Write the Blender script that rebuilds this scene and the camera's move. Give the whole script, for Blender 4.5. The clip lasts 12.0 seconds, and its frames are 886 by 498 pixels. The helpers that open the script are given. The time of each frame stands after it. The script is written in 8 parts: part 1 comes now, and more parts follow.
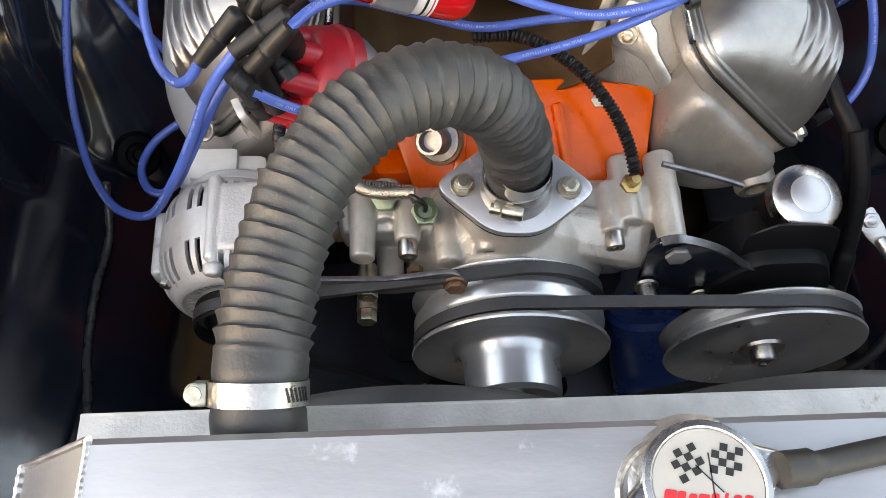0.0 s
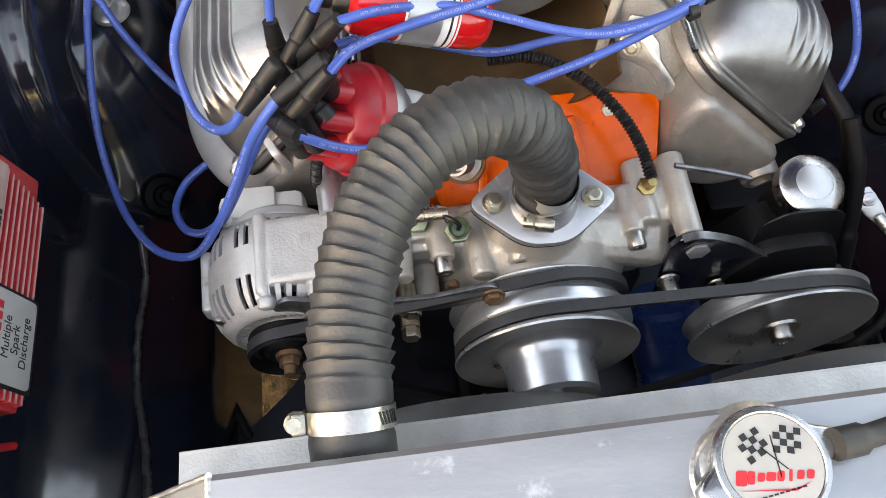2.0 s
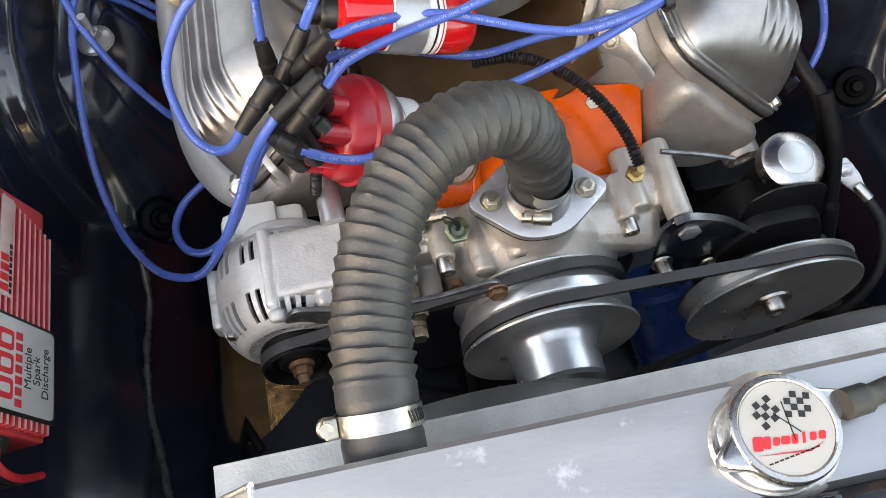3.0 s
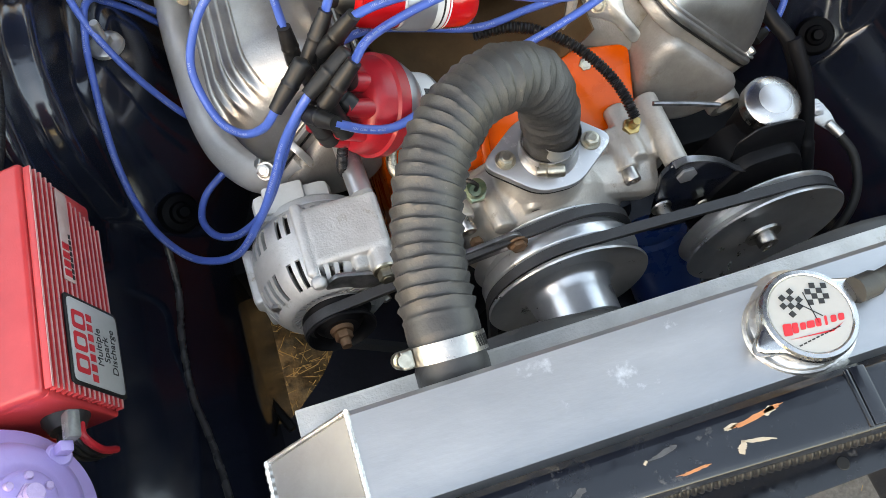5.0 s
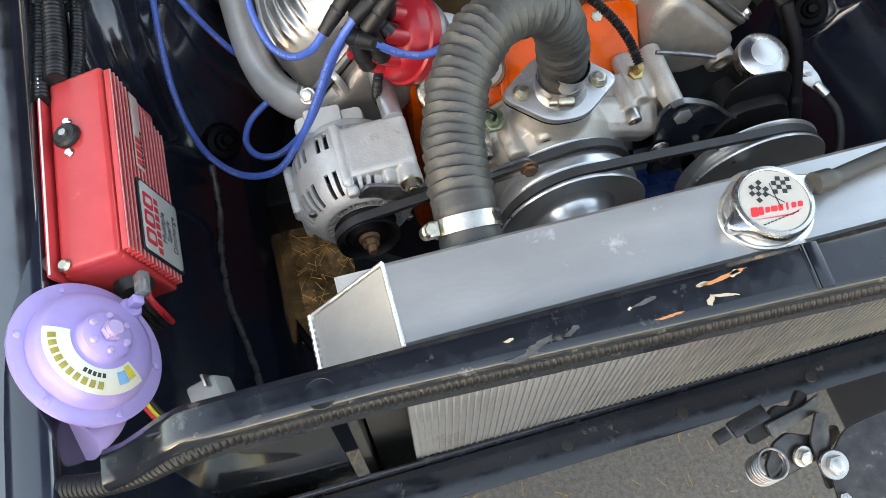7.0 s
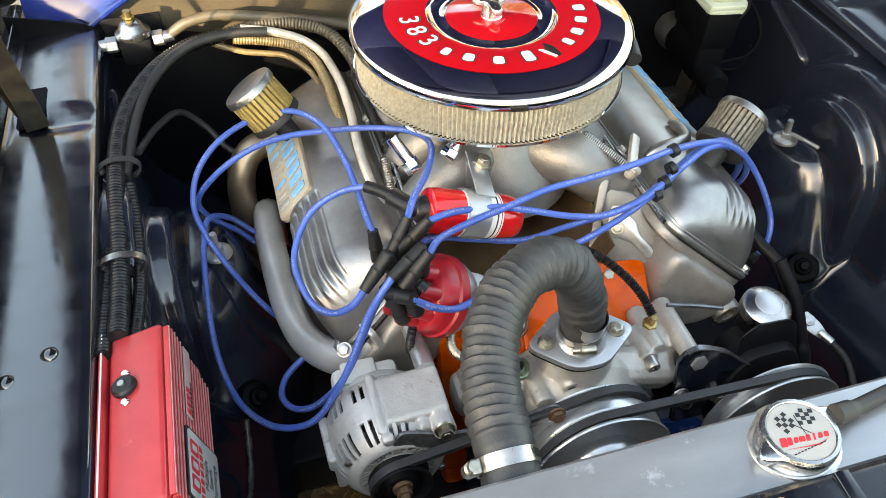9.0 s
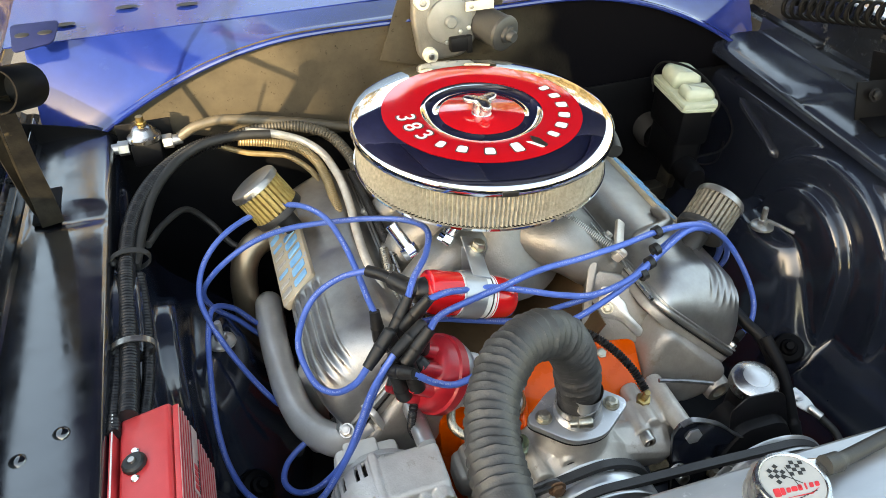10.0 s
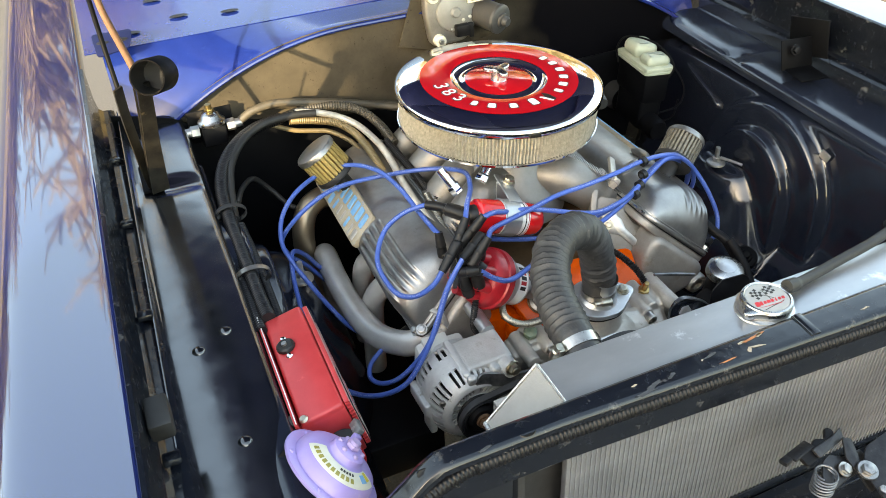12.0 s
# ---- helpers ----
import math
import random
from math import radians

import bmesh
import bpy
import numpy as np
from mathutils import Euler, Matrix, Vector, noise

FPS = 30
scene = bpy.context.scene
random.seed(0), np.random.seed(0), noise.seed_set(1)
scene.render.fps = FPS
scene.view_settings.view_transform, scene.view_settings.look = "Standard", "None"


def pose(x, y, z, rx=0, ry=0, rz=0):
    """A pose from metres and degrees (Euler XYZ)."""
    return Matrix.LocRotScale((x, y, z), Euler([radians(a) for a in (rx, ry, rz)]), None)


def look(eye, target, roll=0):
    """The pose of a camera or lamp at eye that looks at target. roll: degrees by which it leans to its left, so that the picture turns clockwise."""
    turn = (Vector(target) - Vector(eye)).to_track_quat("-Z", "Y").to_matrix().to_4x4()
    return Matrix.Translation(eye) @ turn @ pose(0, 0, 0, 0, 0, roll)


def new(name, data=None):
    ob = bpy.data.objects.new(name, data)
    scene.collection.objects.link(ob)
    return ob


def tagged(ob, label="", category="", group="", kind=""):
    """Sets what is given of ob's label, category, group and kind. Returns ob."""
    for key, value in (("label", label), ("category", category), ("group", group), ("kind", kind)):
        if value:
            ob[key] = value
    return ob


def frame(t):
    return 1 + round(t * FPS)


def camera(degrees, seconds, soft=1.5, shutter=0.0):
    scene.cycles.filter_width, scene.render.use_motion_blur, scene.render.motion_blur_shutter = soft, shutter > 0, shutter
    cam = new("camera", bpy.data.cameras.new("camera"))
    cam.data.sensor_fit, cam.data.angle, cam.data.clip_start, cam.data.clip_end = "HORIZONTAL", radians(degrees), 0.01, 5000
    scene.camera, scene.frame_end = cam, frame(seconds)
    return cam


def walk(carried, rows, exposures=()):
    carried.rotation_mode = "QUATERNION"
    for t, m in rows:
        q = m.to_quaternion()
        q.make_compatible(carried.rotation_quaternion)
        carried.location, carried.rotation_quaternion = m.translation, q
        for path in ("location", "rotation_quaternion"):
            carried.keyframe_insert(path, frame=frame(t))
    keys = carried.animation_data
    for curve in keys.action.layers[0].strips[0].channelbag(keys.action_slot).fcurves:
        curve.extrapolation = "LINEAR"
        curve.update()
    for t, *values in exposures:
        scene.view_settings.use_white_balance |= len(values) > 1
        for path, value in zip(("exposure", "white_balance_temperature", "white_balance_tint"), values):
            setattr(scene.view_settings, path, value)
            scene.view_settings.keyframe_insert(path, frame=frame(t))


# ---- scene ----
cam = camera(58.2, 12.0, soft=0.65)
PATH = [
    (0, (-0.014, -0.007, 1.299), (0.034, 0.884, -0.491), 1.1),
    (0.5, (-0.015, 0.002, 1.308), (0.041, 0.895, -0.48), 0.9),
    (1, (-0.03, -0.001, 1.319), (0.031, 0.886, -0.472), 0.2),
    (1.5, (-0.047, -0.007, 1.337), (0.03, 0.877, -0.455), -0.3),
    (2, (-0.062, -0.007, 1.342), (0.034, 0.877, -0.449), -1.2),
    (2.5, (-0.073, -0.009, 1.351), (0.047, 0.872, -0.441), -2.1),
    (3, (-0.083, -0.011, 1.36), (0.065, 0.863, -0.433), -2.6),
    (4.8, (-0.144, -0.051, 1.388), (0.085, 0.798, -0.408), -2.9),
    (5, (-0.153, -0.052, 1.393), (0.085, 0.797, -0.402), -2.4),
    (5.5, (-0.179, -0.046, 1.398), (0.065, 0.804, -0.395), -1.9),
    (6, (-0.178, -0.065, 1.41), (0.064, 0.785, -0.384), -1.0),
    (6.5, (-0.181, -0.128, 1.425), (0.049, 0.726, -0.368), -0.7),
    (6.7, (-0.187, -0.146, 1.432), (0.037, 0.709, -0.362), -0.7),
    (8.3, (-0.242, -0.195, 1.466), (0.001, 0.809, -0.247), -2.0),
    (8.5, (-0.239, -0.196, 1.468), (0.032, 0.915, -0.172), -2.1),
    (9, (-0.238, -0.203, 1.468), (0.121, 1.177, 0.066), -1.8),
    (9.5, (-0.242, -0.217, 1.47), (0.171, 1.301, 0.235), -1.8),
    (10, (-0.265, -0.256, 1.47), (0.178, 1.29, 0.28), -2.0),
    (10.5, (-0.298, -0.311, 1.487), (0.167, 1.234, 0.305), -2.0),
    (11, (-0.338, -0.371, 1.506), (0.149, 1.169, 0.327), -2.1),
    (11.5, (-0.411, -0.45, 1.528), (0.111, 1.079, 0.349), -2.7),
    (12, (-0.506, -0.479, 1.553), (0.078, 1.025, 0.371), -3.4),
]
walk(cam, [(t, look(eye, target, roll)) for t, eye, target, roll in PATH],
     [(0.0, 3.33, 11200, 17), (3.2, 3.33, 11000, 16), (5.0, 3.32, 10400, 12), (6.7, 3.35, 10100, 11), (8.5, 3.37, 10100, 9), (9.5, 3.18, 10000, 8), (12.0, 3.03, 9600, 7)])

# ---- light ----
world = bpy.data.worlds.new("sky")
scene.world = world
world.use_nodes = True
wn = world.node_tree
sky = wn.nodes.new("ShaderNodeTexSky")
sky.sky_type = "NISHITA"
sky.sun_disc = False
sky.dust_density, sky.air_density = 1.0, 1.0
wn.links.new(sky.outputs[0], wn.nodes["Background"].inputs[0])
wn.nodes["Background"].inputs[1].default_value = 0.15
sun_dir = Vector((-0.29, -0.26, 0.145)).normalized()   # towards the sun
sky.sun_elevation = math.asin(sun_dir.z)
sky.sun_rotation = math.atan2(sun_dir.x, sun_dir.y)
sun = new("sun", bpy.data.lights.new("sun", "SUN"))
sun.data.energy, sun.data.angle, sun.data.color = 1.9, radians(0.6), (1.0, 0.90, 0.74)
sun.matrix_basis = look(sun_dir * 20, (0, 0, 0))


# ---- materials ----
def material(name, color, rough=0.5, metal=0.0, color2=None, scale=40.0, bump=0.0, bump_scale=300.0, coat=0.0,
             rough_var=0.12, stretch=(1, 1, 1), specks=None, speck_scale=90.0, speck_amount=0.3, per_object=0.0, sheen=0.0, coat_ior=1.5, coat_rough=0.04, spec=0.5):
    m = bpy.data.materials.new(name)
    m.use_nodes = True
    nt = m.node_tree
    p = nt.nodes["Principled BSDF"]
    L = nt.links.new
    tc = nt.nodes.new("ShaderNodeTexCoord")
    mp = nt.nodes.new("ShaderNodeMapping")
    mp.inputs["Scale"].default_value = stretch
    L(tc.outputs["Object"], mp.inputs[0])
    n1 = nt.nodes.new("ShaderNodeTexNoise")
    n1.inputs["Scale"].default_value = scale
    n1.inputs["Detail"].default_value = 6
    n1.inputs["Roughness"].default_value = 0.62
    L(mp.outputs[0], n1.inputs[0])
    n2 = nt.nodes.new("ShaderNodeTexNoise")
    n2.inputs["Scale"].default_value = bump_scale
    n2.inputs["Detail"].default_value = 4
    L(mp.outputs[0], n2.inputs[0])
    c2 = color2 or tuple(c * 0.72 for c in color)
    ramp = nt.nodes.new("ShaderNodeValToRGB")
    ramp.color_ramp.elements[0].position, ramp.color_ramp.elements[1].position = 0.32, 0.68
    ramp.color_ramp.elements[0].color, ramp.color_ramp.elements[1].color = (*c2, 1), (*color, 1)
    L(n1.outputs[0], ramp.inputs[0])
    out = ramp.outputs[0]
    if specks:
        n3 = nt.nodes.new("ShaderNodeTexNoise")
        n3.inputs["Scale"].default_value = speck_scale
        n3.inputs["Detail"].default_value = 8
        n3.inputs["Roughness"].default_value = 0.7
        L(tc.outputs["Object"], n3.inputs[0])
        r3 = nt.nodes.new("ShaderNodeValToRGB")
        edge = 0.72 - 0.22 * speck_amount
        r3.color_ramp.elements[0].position, r3.color_ramp.elements[1].position = edge - 0.05, edge + 0.06
        L(n3.outputs[0], r3.inputs[0])
        mix = nt.nodes.new("ShaderNodeMix")
        mix.data_type = "RGBA"
        mix.inputs["B"].default_value = (*specks, 1)
        L(r3.outputs[0], mix.inputs["Factor"])
        L(out, mix.inputs["A"])
        out = mix.outputs["Result"]
    if per_object:
        oi = nt.nodes.new("ShaderNodeObjectInfo")
        hsv = nt.nodes.new("ShaderNodeHueSaturation")
        mr = nt.nodes.new("ShaderNodeMapRange")
        mr.inputs["To Min"].default_value, mr.inputs["To Max"].default_value = 1 - per_object, 1 + per_object
        L(oi.outputs["Random"], mr.inputs[0])
        L(mr.outputs[0], hsv.inputs["Value"])
        L(out, hsv.inputs["Color"])
        out = hsv.outputs[0]
    L(out, p.inputs["Base Color"])
    rr = nt.nodes.new("ShaderNodeMapRange")
    rr.inputs["To Min"].default_value, rr.inputs["To Max"].default_value = max(0.02, rough - rough_var), min(1, rough + rough_var)
    L(n1.outputs[0], rr.inputs[0])
    L(rr.outputs[0], p.inputs["Roughness"])
    p.inputs["Metallic"].default_value = metal
    p.inputs["Specular IOR Level"].default_value = spec
    if coat:
        p.inputs["Coat Weight"].default_value = coat
        p.inputs["Coat Roughness"].default_value = coat_rough
        p.inputs["Coat IOR"].default_value = coat_ior
    if sheen:
        p.inputs["Sheen Weight"].default_value = sheen
    if bump:
        b = nt.nodes.new("ShaderNodeBump")
        b.inputs["Strength"].default_value = bump
        b.inputs["Distance"].default_value = 0.001
        L(n2.outputs[0], b.inputs["Height"])
        L(b.outputs[0], p.inputs["Normal"])
    return m


M = {}
M["black"] = material("gloss_black_paint", (0.005, 0.006, 0.008), 0.45, 0, (0.003, 0.004, 0.005), 9, 0.06, 30, 1.0, 0.10, specks=(0.05, 0.05, 0.05), speck_scale=60, speck_amount=0.04, coat_ior=2.1, coat_rough=0.07, spec=0.0)
M["black_scuffed"] = material("scuffed_black_paint", (0.007, 0.008, 0.011), 0.45, 0, (0.004, 0.005, 0.007), 14, 0.06, 40, 1.0, 0.12, specks=(0.08, 0.08, 0.085), speck_scale=60, speck_amount=0.10, coat_ior=2.4, coat_rough=0.16, spec=0.0)
M["black_panel"] = material("satin_black_paint", (0.013, 0.018, 0.030), 0.45, 0, (0.009, 0.012, 0.021), 9, 0.05, 30, 1.0, 0.10, specks=(0.07, 0.07, 0.075), speck_scale=110, speck_amount=0.12, coat_ior=1.76, coat_rough=0.10, spec=0.0)
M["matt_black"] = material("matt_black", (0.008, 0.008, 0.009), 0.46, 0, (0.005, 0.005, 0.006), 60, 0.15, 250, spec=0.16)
M["blue_paint"] = material("blue_metallic_paint", (0.007, 0.017, 0.085), 0.45, 0.0, (0.006, 0.014, 0.075), 700, 0.0, 300, 1.0, 0.05, coat_ior=2.7, coat_rough=0.045, spec=0.0)
M["blue_cowl"] = material("unpolished_blue_paint", (0.007, 0.022, 0.150), 0.45, 0.0, (0.006, 0.018, 0.125), 40, 0.03, 60, 1.0, 0.05, specks=(0.016, 0.034, 0.16), speck_scale=30, speck_amount=0.3, coat_ior=1.6, coat_rough=0.10, spec=0.0)
M["navy"] = material("navy_paint_under_hood", (0.009, 0.014, 0.062), 0.45, 0.0, (0.006, 0.010, 0.042), 30, 0.05, 100, 0.0, spec=0.2)
M["firewall"] = material("dusty_firewall_shaded_right", (0.088, 0.074, 0.054), 0.48, 0, (0.050, 0.043, 0.032), 10, 0.35, 160, 0, 0.1, specks=(0.012, 0.010, 0.008), speck_scale=120, speck_amount=0.30, spec=0.01)
# Dusty paint fades to near black towards +x, standing in for shade there.
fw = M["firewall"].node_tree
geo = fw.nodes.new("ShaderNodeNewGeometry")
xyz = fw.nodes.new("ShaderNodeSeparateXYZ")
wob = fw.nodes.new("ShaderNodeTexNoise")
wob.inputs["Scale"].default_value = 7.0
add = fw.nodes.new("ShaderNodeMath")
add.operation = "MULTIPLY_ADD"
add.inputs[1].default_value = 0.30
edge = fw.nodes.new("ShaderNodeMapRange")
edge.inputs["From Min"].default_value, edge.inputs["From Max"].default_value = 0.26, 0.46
side_shade = fw.nodes.new("ShaderNodeMix")
side_shade.data_type = "RGBA"
side_shade.inputs["B"].default_value = (0.003, 0.003, 0.004, 1)
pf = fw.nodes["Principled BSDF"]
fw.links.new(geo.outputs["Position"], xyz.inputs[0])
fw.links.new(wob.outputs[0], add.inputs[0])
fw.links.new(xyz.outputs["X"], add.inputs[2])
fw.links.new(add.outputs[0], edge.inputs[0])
fw.links.new(edge.outputs[0], side_shade.inputs["Factor"])
fw.links.new(pf.inputs["Base Color"].links[0].from_socket, side_shade.inputs["A"])
fw.links.new(side_shade.outputs["Result"], pf.inputs["Base Color"])
M["cast"] = material("cast_aluminium", (0.60, 0.57, 0.52), 0.48, 0.55, (0.42, 0.39, 0.35), 26, 0.45, 420, 0, 0.1, specks=(0.24, 0.19, 0.14), speck_scale=24, speck_amount=0.28)
M["cast_grey"] = material("cast_head_metal", (0.42, 0.395, 0.365), 0.46, 0.6, (0.28, 0.26, 0.235), 22, 0.40, 420, 0, 0.1, specks=(0.26, 0.20, 0.15), speck_scale=12, speck_amount=0.25)
M["polished"] = material("dull_polished_aluminium", (0.42, 0.41, 0.395), 0.35, 0.90, (0.27, 0.262, 0.25), 18, 0.22, 500, 0, 0.10, specks=(0.24, 0.225, 0.20), speck_scale=34, speck_amount=0.15)
M["brushed"] = material("brushed_aluminium", (0.50, 0.505, 0.515), 0.38, 0.82, (0.365, 0.375, 0.39), 11, 0.10, 260, 0, 0.12, (0.45, 1.3, 1.3), specks=(0.76, 0.77, 0.78), speck_scale=26, speck_amount=0.30)
M["plain_alu"] = material("unpolished_aluminium_sheet", (0.36, 0.35, 0.335), 0.55, 0.6, (0.28, 0.27, 0.255), 20, 0.2, 300, specks=(0.48, 0.47, 0.45), speck_scale=30, speck_amount=0.2)
M["weld"] = material("welded_aluminium", (0.70, 0.69, 0.66), 0.38, 0.9, (0.52, 0.50, 0.47), 90, 0.6, 240)
M["chrome"] = material("chrome", (0.86, 0.87, 0.88), 0.05, 1.0, (0.82, 0.83, 0.84), 20, 0, 100, 0, 0.03)
M["steel"] = material("bare_steel", (0.50, 0.48, 0.45), 0.30, 1.0, (0.33, 0.31, 0.29), 60, 0.2, 400, 0, 0.1)
M["band"] = material("stained_cast_band", (0.50, 0.43, 0.32), 0.5, 0.15, (0.34, 0.28, 0.20), 30, 0.3, 300, specks=(0.14, 0.30, 0.50), speck_scale=60, speck_amount=0.3)
M["brass_green"] = material("brass_with_patina", (0.36, 0.38, 0.26), 0.45, 0.7, (0.20, 0.30, 0.22), 150, 0.3, 400)
M["cap_sticker"] = material("glossy_sticker", (0.36, 0.36, 0.345), 0.35, 0, (0.32, 0.32, 0.305), 30)
M["black_bar"] = material("worn_black_paint", (0.009, 0.011, 0.016), 0.45, 0, (0.005, 0.007, 0.011), 14, 0.08, 30, 1.0, 0.12, specks=(0.11, 0.108, 0.105), speck_scale=30, speck_amount=0.30, coat_ior=1.55, coat_rough=0.18, spec=0.0)


def hand_worn(m, wave, low, high, scale):
    """Slightly wavy pressed steel under the gloss, with duller rubbed patches in it."""
    nt = m.node_tree
    p = nt.nodes["Principled BSDF"]
    tc = nt.nodes.new("ShaderNodeTexCoord")
    n = nt.nodes.new("ShaderNodeTexNoise")
    n.inputs["Scale"].default_value = scale
    n.inputs["Detail"].default_value = 3
    nt.links.new(tc.outputs["Object"], n.inputs[0])
    b = nt.nodes.new("ShaderNodeBump")
    b.inputs["Strength"].default_value = wave
    b.inputs["Distance"].default_value = 0.004
    nt.links.new(n.outputs[0], b.inputs["Height"])
    nt.links.new(b.outputs[0], p.inputs["Coat Normal"])
    n2 = nt.nodes.new("ShaderNodeTexNoise")
    n2.inputs["Scale"].default_value = scale * 4
    n2.inputs["Detail"].default_value = 7
    n2.inputs["Roughness"].default_value = 0.7
    nt.links.new(tc.outputs["Object"], n2.inputs[0])
    mr = nt.nodes.new("ShaderNodeMapRange")
    mr.inputs["From Min"].default_value, mr.inputs["From Max"].default_value = 0.35, 0.68
    mr.inputs["To Min"].default_value, mr.inputs["To Max"].default_value = low, high
    nt.links.new(n2.outputs[0], mr.inputs[0])
    nt.links.new(mr.outputs[0], p.inputs["Coat Roughness"])


hand_worn(M["black_scuffed"], 0.40, 0.10, 0.26, 7.0)
hand_worn(M["black_bar"], 0.30, 0.10, 0.32, 16.0)
hand_worn(M["black_panel"], 0.07, 0.12, 0.22, 9.0)
M["dull_plastic"] = material("dull_dark_plastic", (0.050, 0.050, 0.050), 0.5, 0, (0.036, 0.036, 0.036), 60, 0.2, 300)
M["grass_brown"] = material("dry_brown_grass", (0.20, 0.16, 0.085), 0.9, 0, (0.10, 0.085, 0.045), 1.2, 0.8, 20)
M["cast_dull"] = material("dull_cast_manifold", (0.30, 0.288, 0.268), 0.44, 0.65, (0.21, 0.198, 0.182), 22, 0.45, 420, 0, 0.1, specks=(0.17, 0.14, 0.10), speck_scale=20, speck_amount=0.25)
M["windscreen"] = material("tinted_glass", (0.010, 0.013, 0.014), 0.05, 0, (0.008, 0.010, 0.011), 3, 0, 100, 1.0, 0.02, coat_ior=1.6, coat_rough=0.01)
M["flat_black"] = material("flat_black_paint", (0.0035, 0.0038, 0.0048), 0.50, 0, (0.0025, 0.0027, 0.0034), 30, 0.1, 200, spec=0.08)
M["tan_metal"] = material("tarnished_fuel_line", (0.74, 0.70, 0.63), 0.34, 0.35, (0.58, 0.53, 0.45), 60, 0.15, 300)
M["latch_metal"] = material("grimy_latch_metal", (0.30, 0.30, 0.31), 0.38, 0.9, (0.14, 0.14, 0.145), 70, 0.3, 400)
M["latch_dark"] = material("greasy_dark_latch", (0.050, 0.050, 0.053), 0.36, 0.6, (0.020, 0.020, 0.022), 60, 0.4, 300, specks=(0.16, 0.155, 0.15), speck_scale=60, speck_amount=0.2)
M["gold_hose"] = material("sunlit_conduit", (0.34, 0.25, 0.13), 0.42, 0.25, (0.22, 0.16, 0.08), 60, 0.3, 400)
M["machined"] = material("machined_pulley_metal", (0.62, 0.63, 0.64), 0.29, 0.78, (0.50, 0.51, 0.52), 30, 0.06, 300, 0, 0.06)
M["zinc"] = material("zinc_bolt", (0.60, 0.56, 0.46), 0.34, 1.0, (0.40, 0.36, 0.28), 120, 0.2, 500)
M["brass"] = material("brass", (0.55, 0.40, 0.17), 0.33, 1.0, (0.35, 0.24, 0.10), 120, 0.2, 400)
M["rust"] = material("rusty_bolt", (0.22, 0.13, 0.075), 0.6, 0.5, (0.18, 0.09, 0.05), 200, 0.4, 500)
M["alternator"] = material("sand_cast_alternator", (0.56, 0.56, 0.55), 0.46, 0.40, (0.41, 0.41, 0.40), 30, 0.45, 420, 0, 0.08, specks=(0.27, 0.24, 0.19), speck_scale=38, speck_amount=0.26)
M["alternator_pale"] = material("pale_cast_cover", (0.60, 0.60, 0.57), 0.5, 0.1, (0.50, 0.50, 0.47), 30, 0.2, 300, 0, 0.08, specks=(0.40, 0.36, 0.28), speck_scale=40, speck_amount=0.2)
M["rubber"] = material("black_rubber", (0.022, 0.022, 0.022), 0.55, 0, (0.013, 0.013, 0.013), 60, 0.25, 400, 0, 0.1)
M["gear_grey"] = material("grey_gear_cover", (0.26, 0.265, 0.26), 0.42, 0.3, (0.20, 0.205, 0.20), 30, 0.2, 300, specks=(0.34, 0.32, 0.27), speck_scale=40, speck_amount=0.15)
M["cable"] = material("shiny_cable_jacket", (0.060, 0.060, 0.062), 0.28, 0, (0.045, 0.045, 0.046), 60, 0.1, 300)
M["hose"] = material("ribbed_hose_rubber", (0.038, 0.038, 0.039), 0.50, 0, (0.024, 0.024, 0.024), 35, 0.3, 350, 0, 0.12, specks=(0.15, 0.14, 0.125), speck_scale=70, speck_amount=0.15)
M["loom"] = material("split_loom_plastic", (0.011, 0.011, 0.013), 0.36, 0, (0.007, 0.007, 0.008), 80, 0.1, 300, spec=0.32)
M["belt"] = material("belt_rubber", (0.040, 0.040, 0.042), 0.55, 0, (0.026, 0.026, 0.027), 70, 0.3, 500)
M["wire_blue"] = material("blue_silicone_wire", (0.048, 0.120, 0.44), 0.38, 0, (0.038, 0.098, 0.37), 50, 0.05, 300)
M["red_cap"] = material("red_moulded_plastic", (0.42, 0.012, 0.022), 0.36, 0, (0.30, 0.010, 0.018), 40, 0.2, 400)
M["red_gloss"] = material("red_gloss_enamel", (0.62, 0.010, 0.012), 0.14, 0, (0.54, 0.008, 0.010), 30, 0.0, 100, 0.6, 0.04)
M["red_box"] = material("red_powder_coat", (0.60, 0.052, 0.055), 0.34, 0.05, (0.50, 0.036, 0.040), 22, 0.12, 700, 0.1, 0.08, specks=(0.70, 0.10, 0.09), speck_scale=40, speck_amount=0.2)
M["red_decal"] = material("red_painted_band", (0.58, 0.008, 0.014), 0.10, 0.1, (0.52, 0.007, 0.012), 20, 0, 100, 1.0, 0.03)
M["orange"] = material("orange_engine_enamel", (0.80, 0.100, 0.003), 0.28, 0, (0.66, 0.074, 0.002), 25, 0.25, 60, 0.15, 0.08, specks=(0.12, 0.03, 0.01), speck_scale=34, speck_amount=0.20, spec=0.25)
M["brown"] = material("heat_stained_tin", (0.17, 0.10, 0.050), 0.42, 0.65, (0.085, 0.046, 0.022), 14, 0.25, 200, 0, 0.12, specks=(0.05, 0.03, 0.02), speck_scale=60, speck_amount=0.12)
M["lilac"] = material("lilac_enamel", (0.42, 0.33, 0.66), 0.38, 0, (0.36, 0.27, 0.58), 18, 0.2, 150, 0.2, 0.1, specks=(0.50, 0.40, 0.62), speck_scale=60, speck_amount=0.2)
M["white"] = material("white_print", (0.78, 0.78, 0.76), 0.4, 0, (0.70, 0.70, 0.68), 30)
